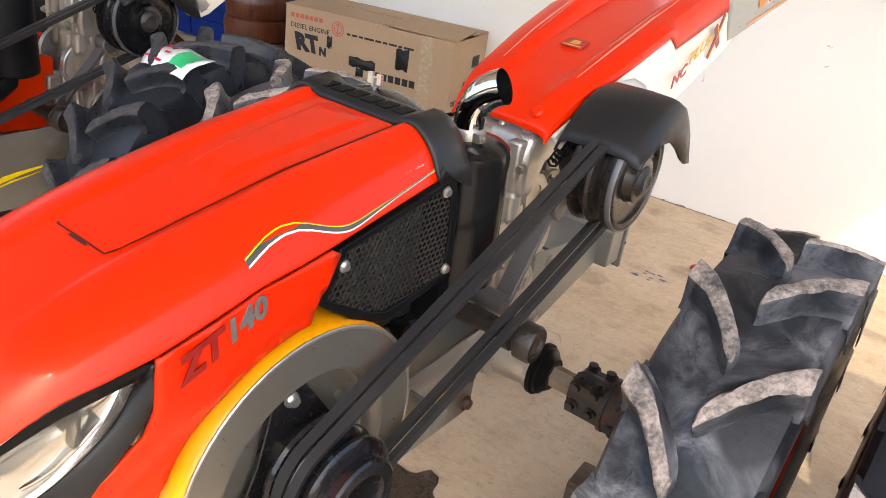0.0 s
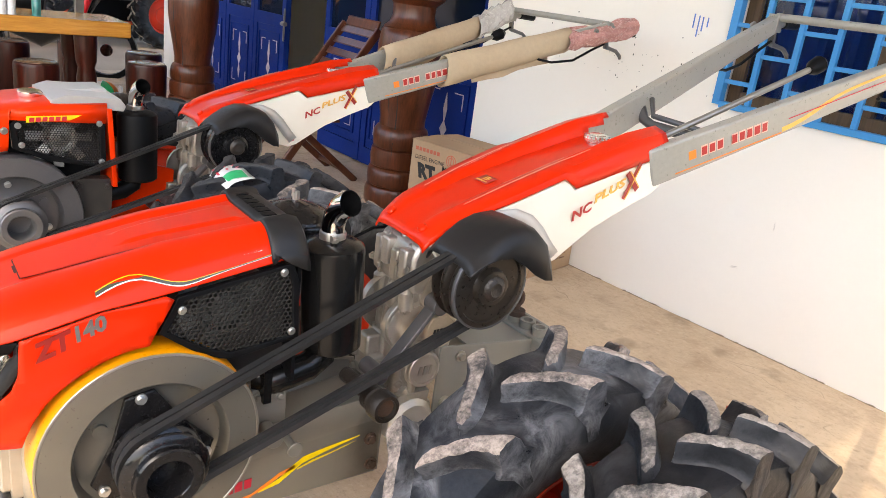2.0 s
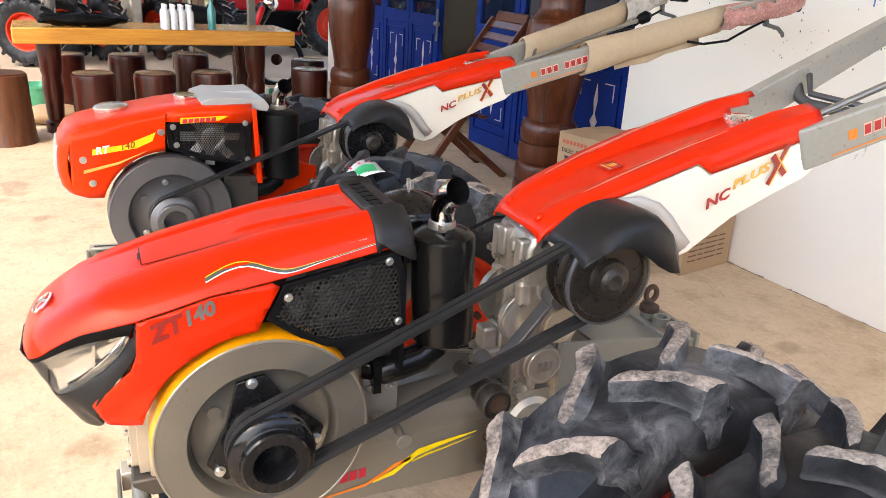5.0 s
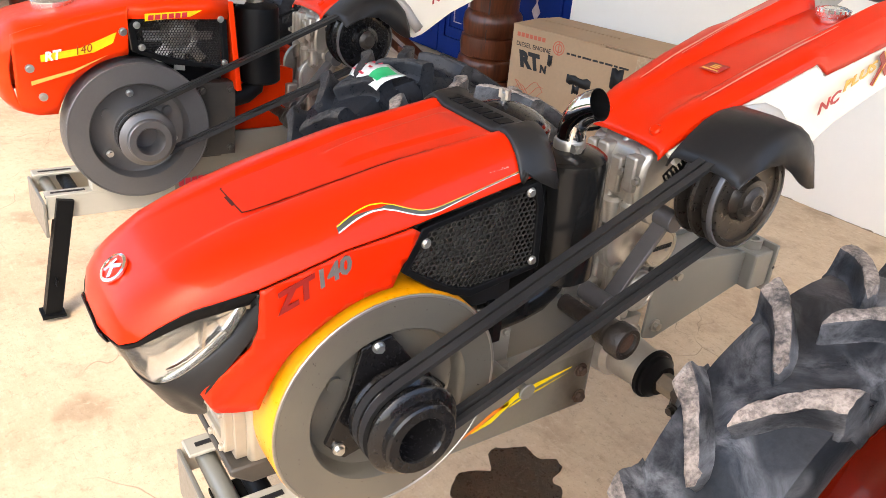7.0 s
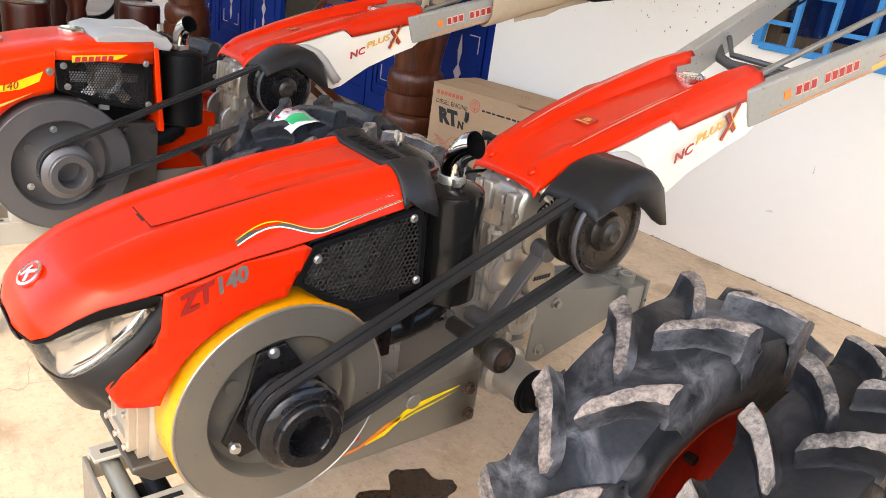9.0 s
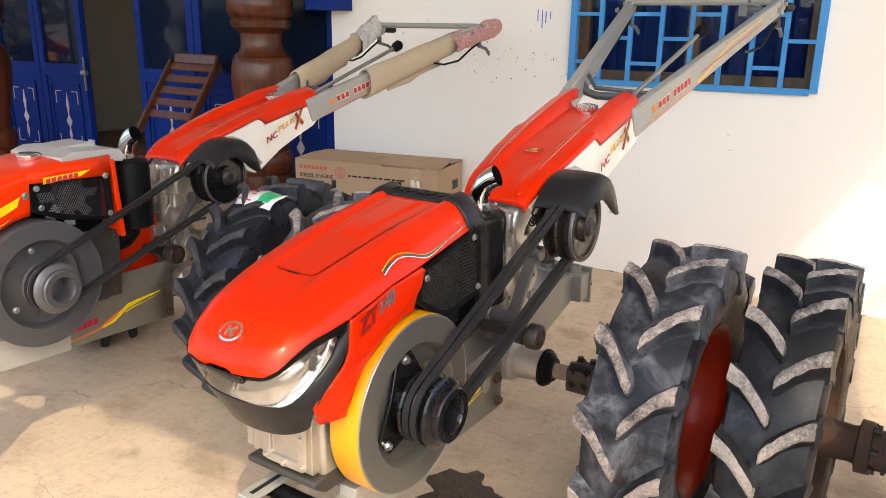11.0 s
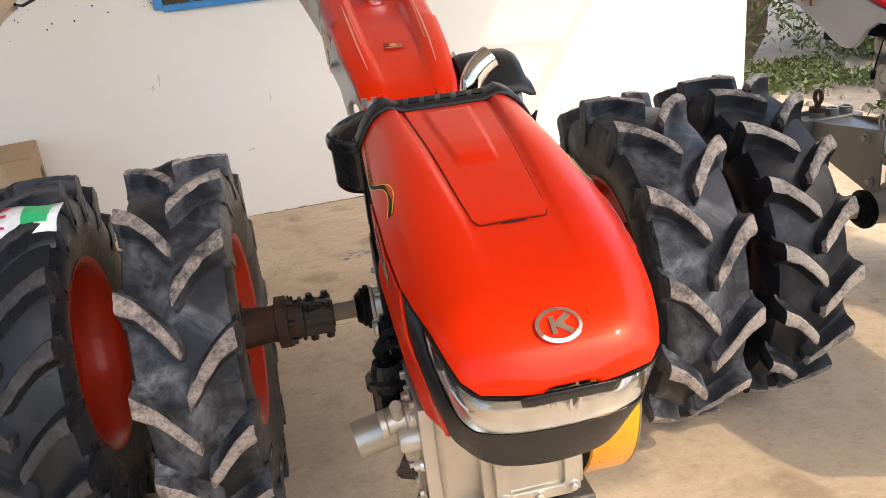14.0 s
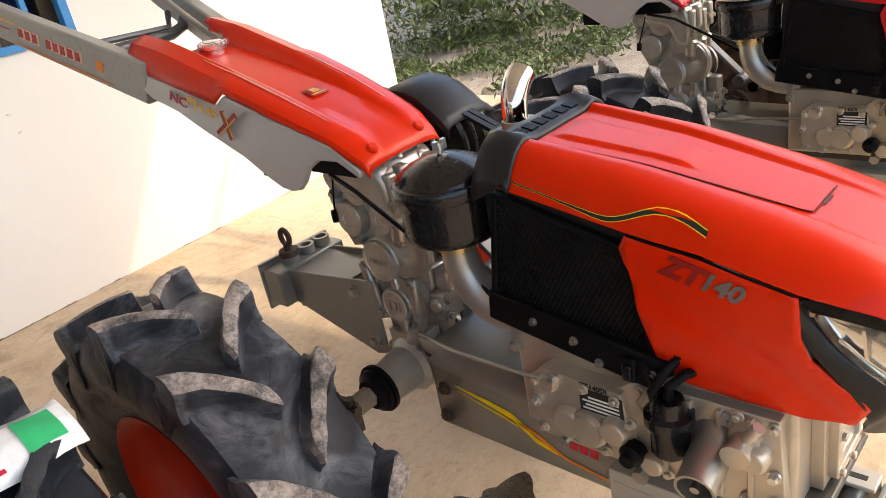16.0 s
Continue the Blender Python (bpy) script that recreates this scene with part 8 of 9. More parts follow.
part("top_rail", Shape().slab([(0.345, 0.985), (0.35, 1.0), (0.365, 1.05), (0.385, 1.05), (0.37, 0.985)], -0.21, 0.21), CHAIRWOOD, ch, bevel=0.008)
for i in range(6):
    y = -0.28 + i * 0.075
    part("seat_slat", Shape().box(-0.20, 0.20, y, y + 0.055, 0.455 - 0.012 * i, 0.472 - 0.012 * i), CHAIRWOOD, ch, bevel=0.004)
part("cross_rail", Shape().bar((-0.2, 0.22, 0.07), (0.2, 0.22, 0.07), 0.022, 0.03), CHAIRWOOD, ch, bevel=0.004)

# shrine shelf at the wall's end
shelf = thing("shrine_shelf", "small wooden wall shelf holding a carved figure and fruit", "shelf", (-2.2, 2.985, 1.40), 0)
part("board", Shape().box(-0.26, 0.22, -0.20, 0.0, 0.0, 0.018), surface("pale_board", (0.6, 0.52, 0.42), (0.4, 0.33, 0.25), 0.6), shelf, bevel=0.003)
part("bracket", Shape().box(-0.02, 0.2, -0.17, 0.0, -0.07, 0.0), BLUEDOOR, shelf, "blue wooden support", bevel=0.003)
s = Shape()
s.lathe((0, 0, 0), (0, 0, 0.045), [(0, 0.075), (0.5, 0.085), (1, 0.08)], 20)
s.ball((0, 0, 0.10), 0.075, 14, (1, 0.8, 0.85))
s.ball((0.0, 0.0, 0.20), 0.055, 14, (0.95, 0.8, 1.35))
s.tube([(0.05, 0, 0.25), (0.085, -0.01, 0.20), (0.06, -0.04, 0.14)], [0.02, 0.018, 0.016], 10)
s.tube([(-0.045, 0, 0.26), (-0.075, -0.005, 0.31), (-0.06, -0.01, 0.375), (-0.05, -0.01, 0.40)], [0.02, 0.017, 0.014, 0.012], 10)
s.ball((0.005, 0, 0.315), 0.036, 14, (0.9, 0.95, 1.2))
s.lathe((0.005, 0, 0.34), (0.005, 0, 0.41), [(0, 0.03), (0.4, 0.026), (1, 0.004)], 14)
single("statuette", s, STATUE, "carved golden-brown wooden figurine on the shelf", "statue", at=(-2.09, 2.88, 1.418))
s = Shape().lathe((0, 0, 0), (0, 0, 0.055), [(0, 0.03), (0.08, 0.032), (0.12, 0.035), (0.9, 0.058), (1, 0.06), (1, 0.055), (0.3, 0.03), (0.25, 0)], 24, False)
single("bowl", s, plain("white_china", (0.78, 0.77, 0.75), 0.15, 0, 0.4), "small white china bowl on the shelf", "bowl", at=(-2.30, 2.87, 1.418))
ORANGEFRUIT = plain("orange_peel", (0.75, 0.25, 0.02), 0.4)
for q in ((-2.285, 2.875, 1.50), (-2.25, 2.91, 1.462)):
    single("orange", Shape().ball((0, 0, 0), 0.032, 14), ORANGEFRUIT, "ripe orange fruit in the bowl", "fruit", "oranges on the shelf", at=q)
LONGAN = plain("brown_fruit", (0.32, 0.2, 0.08), 0.6)
for k in range(9):
    single("longan", Shape().ball((0, 0, 0), 0.016, 10), LONGAN, "small round brown fruit", "fruit", "brown fruit on the shelf", at=(-2.40 + 0.024 * (k % 3), 2.86 + 0.022 * (k // 3 % 2), 1.433 + 0.026 * (k // 3)))

# table, stools and what lies on and round them
tb = thing("long_table", "long thick golden wooden table with carved dark legs", "table", (-5.22, 0.875, 0), 0)
part("tabletop", Shape().box(-0.31, 0.31, -1.0, 1.0, 0.64, 0.752), TABLEWOOD, tb, "thick varnished golden slab", bevel=0.01)
for x in (-0.2, 0.2):
    for y in (-0.78, 0.70):
        s = Shape().lathe((x, y, 0.0), (x, y, 0.64), [(0, 0.075), (0.12, 0.075), (0.14, 0.055), (0.2, 0.06), (0.5, 0.072), (0.62, 0.06), (0.7, 0.075), (1, 0.085)], 12)
        part("table_leg", s, DARKWOOD, tb, "carved dark wooden leg")
for y in (-0.78, 0.70):
    part("foot_rail", Shape().box(-0.28, 0.28, y - 0.05, y + 0.05, 0.0, 0.05), DARKWOOD, tb, bevel=0.006)
stool_mesh = Shape().lathe((0, 0, 0), (0, 0, 0.45), [(0, 0.13), (0.02, 0.145), (0.04, 0.135), (0.07, 0.15), (0.10, 0.138), (0.13, 0.14), (0.5, 0.148), (0.93, 0.15), (0.98, 0.146), (1.0, 0.135)], 28).mesh("drum", DARKWOOD, 40)
# the reflection on the dark glossy tops is put into a paler wood colour
top_mesh = Shape().lathe((0, 0, 0.445), (0, 0, 0.455), [(0, 0.135), (0.8, 0.137), (1, 0.13)], 28).mesh("stool_top", ENDWOOD, 40)
for x, y in ((-4.85, 0.36), (-4.83, 0.78), (-4.87, 1.20), (-6.02, 0.22), (-5.99, 0.70), (-6.05, 1.25), (-5.0, 2.02), (-5.62, 2.2), (-6.2, 1.8)):
    st = thing("drum_stool", "dark varnished wooden drum stool with pale top, by the table", "stool", (x, y, 0), (x * 77) % 90, "stools round the table")
    part("drum", stool_mesh, None, st)
    part("stool_top", top_mesh, None, st, "pale worn round top")
logst = thing("log_stool", "thick round log stool with cracked bark-brown sides", "stool", (-4.72, -0.22, 0), 0)
part("log", Shape().lathe((0, 0, 0), (0, 0, 0.47), [(0, 0.19), (0.1, 0.182), (0.5, 0.17), (0.9, 0.165), (0.98, 0.163), (1, 0.155)], 28), wood("log_wood", (0.055, 0.018, 0.008), (0.14, 0.052, 0.022), 0.3), logst)
part("log_top", Shape().lathe((0, 0, 0.468), (0, 0, 0.475), [(0, 0.157), (1, 0.15)], 28), DARKWOOD, logst)
BOTTLE = plain("frosted_bottle_plastic", (0.70, 0.73, 0.76), 0.25, 0.0, 0.5)
bottle_mesh = Shape().lathe((0, 0, 0), (0, 0, 0.165), [(0, 0.024), (0.03, 0.028), (0.3, 0.026), (0.6, 0.028), (0.78, 0.026), (0.88, 0.013), (1, 0.012)], 14).mesh("bottle_body", BOTTLE, 40)
cap_mesh = Shape().rod((0, 0, 0.165), (0, 0, 0.178), 0.014, None, 12).mesh("bottle_cap", WHITEINK, 40)
for i in range(4):
    for j in range(3):
        b = thing("water_bottle", "small frosted white water bottle with white cap on the table", "bottle", (-5.05 + 0.058 * j, 0.90 + 0.058 * i, 0.752), 0, "water bottles on the table")
        part("bottle_body", bottle_mesh, None, b)
        part("bottle_cap", cap_mesh, None, b)
s = Shape().lathe((0, 0, 0), (0, 0, 0.24), [(0, 0.03), (0.6, 0.032), (0.8, 0.014), (1, 0.013)], 14)
single("glass_bottle", s, plain("teal_glass", (0.05, 0.25, 0.25), 0.08, 0, 0.5), "tall teal glass bottle on the table", "bottle", at=(-4.98, 1.24, 0.752))
rng = random.Random(4)
s = Shape()
rows = []
for j in range(9):
    rows.append([(0.09 * math.cos(2 * math.pi * (i % 16) / 16) * math.sin(math.pi * (j + 0.3) / 9.0) * (1 + 0.15 * math.sin(i * 3.1 + j)), 0.30 * math.sin(2 * math.pi * (i % 16) / 16) * math.sin(math.pi * (j + 0.3) / 9) * (1 + 0.12 * math.sin(i * 2.3 + j * 2)),
                  0.045 - 0.045 * math.cos(math.pi * (j + 0.3) / 9) + 0.012 * math.sin(i * 1.7 + j)) for i in range(17)])
s.grid(rows)
single("cloth_bag", s, BLACK, "crumpled black cloth bag lying on the table", "bag", smooth=60, at=(-5.12, 0.35, 0.752))
ball = thing("play_ball", "small orange, green and white plastic ball on the floor", "ball", (-5.33, 1.78, 0.125), 30)
for k, m in enumerate((ORANGEINK, WHITEINK, GREENINK, ORANGEINK, WHITEINK, GREENINK)):
    s = Shape()
    s.grid([[(0.125 * math.sin(math.pi * j / 12) * math.cos(2 * math.pi * (k + i / 5) / 6), 0.125 * math.sin(math.pi * j / 12) * math.sin(2 * math.pi * (k + i / 5) / 6), 0.125 * math.cos(math.pi * j / 12)) for i in range(6)] for j in range(13)])
    part("panel", s, m, ball)
s = Shape().lathe((0, 0, 0), (0, 0, 0.2), [(0, 0.13), (0.05, 0.14), (0.9, 0.17), (0.92, 0.18), (1, 0.18), (1, 0.172), (0.05, 0.13), (0.05, 0)], 24, False)
single("basket", s, plain("green_plastic", (0.08, 0.35, 0.2), 0.35), "small green plastic basket under the table", "basket", at=(-6.0, -0.02, 0))
part("sack", Shape().ball((0, 0, 0.07), 0.2, 14, (0.8, 1.2, 0.38)), CARD, None)
tagged(bpy.data.objects["sack"], "folded tan paper sack on the floor", "sack").matrix_basis = pose(-5.35, 0.08, 0)

# small things on the floor
single("timber_block", Shape().box(0.26, 0.62, 1.03, 1.12, 0.0, 0.055), WEATHERED, "short weathered timber block on the floor behind the tyre", "wood block", bevel=0.006)
s = Shape().lathe((0, 0, 0), (0.012, 0, 0.016), [(0, 0.014), (1, 0.014), (1, 0.011), (0.2, 0.011), (0.2, 0)], 16, False)
single("bottle_cap", s, plain("bright_green_plastic", (0.02, 0.6, 0.05), 0.35), "bright green plastic bottle cap on the floor", "cap", at=(-0.947, 0.826, 0.002))
s = Shape()
s.tube([(0, 0, 0.012), (0.02, 0.01, 0.014), (0.035, 0.0, 0.012), (0.045, -0.015, 0.01)], [0.006, 0.012, 0.009, 0.003], 8)
s.tube([(0.0, 0.02, 0.01), (0.02, 0.035, 0.012), (0.04, 0.03, 0.01)], [0.005, 0.01, 0.003], 8)
single("dried_chilli", s, plain("dry_red", (0.4, 0.03, 0.02), 0.4), "small shrivelled red chilli pod on the floor", "chilli", at=(0.095, 2.385, 0))
s = Shape().ball((0, 0, 0.02), 0.045, 10, (1.3, 1, 0.5))
single("stone", s, GRAVEL, "small pale stone on the floor", "stone", at=(1.20, 1.02, 0))

# oil stain
rng = random.Random(11)
n = 60
s = Shape()
out = []
for i in range(n):
    a = 2 * math.pi * i / n
    r = 0.112 + 0.018 * math.sin(3 * a + 1.0) + 0.016 * math.sin(5 * a + 0.4) + 0.010 * math.sin(9 * a) + rng.uniform(-0.005, 0.005)
    out.append((0.012 + r * math.cos(a) * 0.98, 0.768 + r * math.sin(a) * 1.12, 0.0025))
s.add([(0.012, 0.768, 0.004)] + out, [(0, i + 1, (i + 1) % n + 1) for i in range(n)])
single("oil_stain", s, OIL, "dark wet oil stain soaked into the concrete", "stain")

# small faded paint marks on the concrete
s = Shape()
for k in range(9):
    cx, cy, r = 0.005 + rng.uniform(-0.05, 0.05), 2.205 + rng.uniform(-0.05, 0.05), rng.uniform(0.005, 0.014)
    spin = rng.uniform(0, 3)
    rim = [(cx + r * rng.uniform(0.5, 1.1) * math.cos(spin + a * 0.7) * 1.7, cy + r * rng.uniform(0.5, 1.1) * math.sin(spin + a * 0.7) * 0.8, 0.0024) for a in range(9)]
    s.add([(cx, cy, 0.003)] + rim, [(0, i + 1, (i + 1) % 9 + 1) for i in range(9)])
single("paint_specks", s, plain("faded_blue_paint", (0.13, 0.14, 0.26), 0.8), "faded blue paint specks on the concrete floor", "stain")

# plastic label tied on the tyre
lab = thing("tyre_label", "green and white plastic label lying on the black tyre", "label", (-0.687, 0.79, 0.757), -4)
lab.matrix_basis = pose(-0.722, 0.823, 0.752, 20, 0, -4)
s = Shape()
s.grid([[(0.11 * (i / 10 - 0.5) * 1.36, 0.085 * (j / 6 - 0.5) * 1.02, 0.003 * math.sin(i * 0.9 + j * 0.7) + 0.002 * math.sin(j * 1.1) - 0.02 * (i / 10 - 0.5) ** 2 - 0.06 * (j / 6 - 0.5) ** 2) for i in range(11)] for j in range(7)])
part("sheet", s, plain("white_film", (0.78, 0.8, 0.78), 0.25, 0, 0.3), lab, "white plastic sheet", smooth=60, thick=0.001)
s = Shape()
s.grid([[(0.11 * (i / 10 - 0.5) * 1.36, 0.085 * (j / 6 - 0.5) * 1.02, 0.0025 + 0.003 * math.sin(i * 0.9 + j * 0.7) + 0.002 * math.sin(j * 1.1) - 0.02 * (i / 10 - 0.5) ** 2 - 0.06 * (j / 6 - 0.5) ** 2) for i in range(6, 10)] for j in range(1, 6)])
part("green_print", s, GREENINK, lab, smooth=60)
for i0 in (0, 2.4):
    for j0 in (1, 3, 5):
        s = Shape()
        s.grid([[(0.11 * (i / 10 - 0.5) * 1.36, 0.085 * ((j0 + q) / 6 - 0.5) * 1.02, 0.0025 + 0.003 * math.sin(i * 0.9 + j0 * 0.7) + 0.002 * math.sin(j0 * 1.1) - 0.02 * (i / 10 - 0.5) ** 2 - 0.06 * (j0 / 6 - 0.5) ** 2) for i in (i0 + 0.3, i0 + 1, i0 + 1.7)] for q in (-0.25, 0.25)])
        part("red_print", s, REDINK, lab)

# scuffs and drips on the plaster
rng = random.Random(21)
SCUFF = plain("grey_scuff", (0.56, 0.52, 0.48), 0.8)
s = Shape()
for k in range(70):
    x, z = rng.uniform(-1.75, -0.55), rng.gauss(1.08, 0.06)
    r = rng.uniform(0.0012, 0.0042)
    s.add([(x - r, 2.9835, z), (x, 2.9835, z - r * rng.uniform(1, 2.5)), (x + r, 2.9835, z), (x, 2.9835, z + r)], [(0, 1, 2, 3)])
tagged(part("specks", s, BLACKINK, None), "dark specks spattered on the plaster", "stain", kind="stuff")
s = Shape()
for x, z, w, h in ((0.218, 0.772, 0.012, 0.006), (-0.324, 0.324, 0.022, 0.008), (-0.662, 0.694, 0.006, 0.03), (0.231, 0.70, 0.012, 0.005), (-0.95, 1.41, 0.006, 0.006), (-0.692, 0.66, 0.01, 0.02), (1.25, 0.9, 0.02, 0.006), (-0.2, 0.55, 0.004, 0.02)):
    for k in range(7):
        a, e = rng.uniform(-0.5, 0.5), rng.uniform(0.25, 0.8)
        cx, cz = x + w * rng.uniform(-0.6, 0.6), z + h * rng.uniform(-0.7, 0.7)
        dx, dz, q = w * e, h * e * (1 if k % 2 else 0.6), rng.uniform(0.0005, 0.0016)
        s.add([(cx - dx, 2.9837, cz - dz), (cx + q, 2.9837, cz - q), (cx + dx, 2.9837, cz + dz), (cx - q, 2.9837, cz + q)], [(0, 1, 2, 3)])
tagged(part("scuffs", s, SCUFF, None), "grey scuff marks on the plaster", "stain", kind="stuff")
s = Shape()
for x, z, h in ((-0.80, 1.31, 0.03), (-0.775, 1.29, 0.045), (-0.755, 1.30, 0.03), (-0.73, 1.31, 0.02)):
    s.box(x, x + 0.005, 2.982, 2.9845, z - h, z + h)
tagged(part("paint_strokes", s, plain("blue_smear", (0.1, 0.2, 0.55), 0.6), None), "blue paint strokes on the plaster", "stain", kind="stuff")


rng = random.Random(31)
s = Shape()
x = WALL_L + 0.01
while x < WALL_R - 0.05:
    w, h = rng.uniform(0.015, 0.06), rng.choice((0.001, 0.0015, 0.003, 0.005)) * rng.uniform(0.5, 1.4)
    s.add([(x, 2.9838, 0.0012), (x + w, 2.9838, 0.0012), (x + w * 0.8, 2.9838, h), (x + w * 0.3, 2.9838, h * rng.uniform(0.4, 1)), (x, 2.979 - h, 0.0012), (x + w, 2.979 - h * 0.6, 0.0012)], [(0, 1, 2, 3), (0, 4, 5, 1)])
    x += w * rng.uniform(0.7, 1.1) + (rng.uniform(0.05, 0.25) if rng.random() < 0.2 else 0)
tagged(part("joint_dirt", s, plain("dark_dirt", (0.27, 0.21, 0.15), 0.9), None), "dark dirt gathered along the foot of the wall", "dirt", kind="stuff")


# ---------------------------------------------------------------- yard and distance
def leaves(name, boxes, count, size, mat, seed, label, kind="stuff", lean=0.5):
    """Many small pointed leaves scattered through rounded masses (x, y, z, rx, ry, rz)."""
    rng = np.random.default_rng(seed)
    w = np.array([b[3] * b[4] * b[5] for b in boxes]) ** 0.67
    pick = rng.choice(len(boxes), count, p=w / w.sum())
    d = rng.normal(size=(count, 3))
    d /= np.linalg.norm(d, axis=1)[:, None]
    r = rng.uniform(0.45, 1.0, count) ** 0.5
    b = np.array(boxes)[pick]
    c = b[:, :3] + d * b[:, 3:] * r[:, None] * (1 + 0.18 * rng.normal(size=(count, 1)))
    c[:, 2] = np.maximum(c[:, 2], 0.02)
    u = rng.normal(size=(count, 3)) + (0, 0, -lean)
    u /= np.linalg.norm(u, axis=1)[:, None]
    v = np.cross(u, rng.normal(size=(count, 3)))
    v /= np.linalg.norm(v, axis=1)[:, None]
    k = size * rng.uniform(0.6, 1.4, count)[:, None]
    pts = np.stack([c - u * k, c + v * k * 0.32, c + u * k, c - v * k * 0.32], 1).reshape(-1, 3)
    me = bpy.data.meshes.new(name)
    me.from_pydata(pts.tolist(), [], np.arange(count * 4).reshape(-1, 4).tolist())
    me.materials.append(mat)
    ob = new(name, me)
    return tagged(ob, label, "foliage", kind=kind)


def masses(seed, n, x, y, z, rx, rz):
    rng = random.Random(seed)
    return [(rng.uniform(*x), rng.uniform(*y), rng.uniform(*z), rng.uniform(*rx), rng.uniform(*rx), rng.uniform(*rz)) for _ in range(n)]


# green hedge past the wall's corner
# the last, tall masses are added out of view to block skylight from the right
leaves("hedge", masses(3, 46, (3.2, 10.0), (3.9, 6.6), (0.1, 1.3), (0.35, 0.7), (0.3, 0.7)) + masses(5, 26, (4.6, 9.0), (1.5, 4.6), (0.1, 1.2), (0.35, 0.7), (0.3, 0.7)) + masses(21, 46, (7.2, 10.5), (-1.0, 6.5), (0.8, 4.0), (0.6, 1.1), (0.5, 1.0)), 120000, 0.036, LEAF, 7, "dense green weeds and creepers along the yard edge")
leaves("ground_creepers", masses(8, 30, (2.9, 6.5), (2.6, 4.4), (0.0, 0.04), (0.15, 0.45), (0.03, 0.08)), 7000, 0.03, LEAF, 9, "low green creepers over the gravel")
rng = np.random.default_rng(5)
s = Shape()
for _ in range(500):
    x, y, r = rng.uniform(2.5, 6.0), rng.uniform(1.4, 4.6), rng.uniform(0.008, 0.035)
    a = rng.uniform(0, 6.28, 5)
    s.lathe((x, y, -0.03), (x + r * 0.2, y, -0.03 + r * 1.6), [(0, r), (0.6, r * 0.9), (1, r * 0.4)], 6)
ob = part("gravel", s, GRAVEL, None)
tagged(ob, "loose grey gravel and rubble on the earth", "gravel", kind="stuff")
single("gravel_bed", Shape().add([(3.0, 0.9, -0.025), (12, 0.9, -0.025), (12, 9, -0.025), (2.3, 9, -0.025), (2.3, 6.0, -0.025), (3.0, 6.0, -0.025)], [(0, 1, 2, 3, 4, 5)]), GRAVEL, "pale gravelly earth beside the building", "ground", kind="structure")
reel = thing("cable_reel", "weathered round wooden cable reel leaning in the weeds", "reel", (3.55, 4.75, -0.03), 0)
for k, (y0, lean) in enumerate(((0.0, 0.0), (0.32, 0.0))):
    disc = Shape().lathe((0, y0, 0.34), (0.006, y0 + 0.035, 0.348), [(0.0, 0.03), (0.0, 0.335), (0.1, 0.34), (0.9, 0.34), (1.0, 0.335), (1.0, 0.03)], 40, False)
    part("reel_disc", disc, WEATHERED, reel, "round plank disc with centre hole")
part("reel_drum", Shape().lathe((0, 0.035, 0.345), (0.03, 0.32, 0.345), [(0, 0.17), (1, 0.17)], 28), WEATHERED, reel)
part("reel_hole", Shape().rod((0, -0.003, 0.34), (0, 0.02, 0.34), 0.034, None, 20), BLACKINK, reel, "dark centre hole")
reel.matrix_basis = pose(3.55, 4.75, -0.03, -14, 0, 28)
s = Shape().lathe((0, 0, 0), (0, 0, 0.115), [(0, 0.11), (0.85, 0.13), (0.87, 0.145), (1, 0.145), (1, 0.135), (0.1, 0.11), (0.1, 0)], 24, False)
single("tub", s, plain("yellow_plastic", (0.50, 0.32, 0.12), 0.4), "yellow plastic tub standing by the wall corner", "tub", at=(2.36, 2.86, 0))

# sunlit trees across the yard
# added out of view: low foliage that trims skylight from the front
leaves("tree_line", masses(41, 110, (-20, 17), (-17, -11.5), (0.1, 1.2), (1.0, 2.0), (0.6, 1.0)), 40000, 0.2, LEAF, 43, "dense green trees along the far side of the yard", lean=0.9)
leaves("far_trees", masses(12, 70, (-26, -15.5), (-6, 14), (0.6, 6.0), (0.8, 1.7), (0.6, 1.4)), 52000, 0.13, DRYLEAF, 13, "sunlit yellow-green trees and bamboo across the yard", lean=0.9)
s = Shape()
rng = random.Random(2)
for k in range(26):
    x, y = rng.uniform(-22, -15), rng.uniform(-5, 13)
    s.tube([(x, y, -0.05), (x + rng.uniform(-0.2, 0.2), y + rng.uniform(-0.3, 0.3), 1.8), (x + rng.uniform(-0.8, 0.8), y + rng.uniform(-1, 1), 4.2)], [0.09, 0.06, 0.02], 7)
    for _ in range(3):
        z = rng.uniform(0.8, 2.4)
        s.tube([(x, y, z), (x + rng.uniform(-0.8, 0.8), y + rng.uniform(-1, 1), z + rng.uniform(0.2, 0.9))], [0.03, 0.01], 6)
tagged(part("far_trunks", s, BARK, None), "bare pale trunks and branches among the trees", "tree", kind="stuff")
for x, y, w, m, lab in ((-8.55, 1.50, 0.10, WEATHERED, "weathered square timber post in the yard"), (-8.52, 1.76, 0.13, ENDWOOD, "pale square timber post in the yard"), (-6.46, 1.90, 0.07, STEEL, "grey square steel porch post")):
    single("post", Shape().box(-w / 2, w / 2, -w / 2, w / 2, -0.02, 3.38 if "porch" in lab else 2.75), m, lab, "post", at=(x, y, 0), bevel=0.004)
single("yard_roof", Shape().box(-13.0, -8.2, -2.0, 3.2, 2.75, 2.82), CEILING, "sheet-metal roof of the open yard shed", "roof", kind="structure")


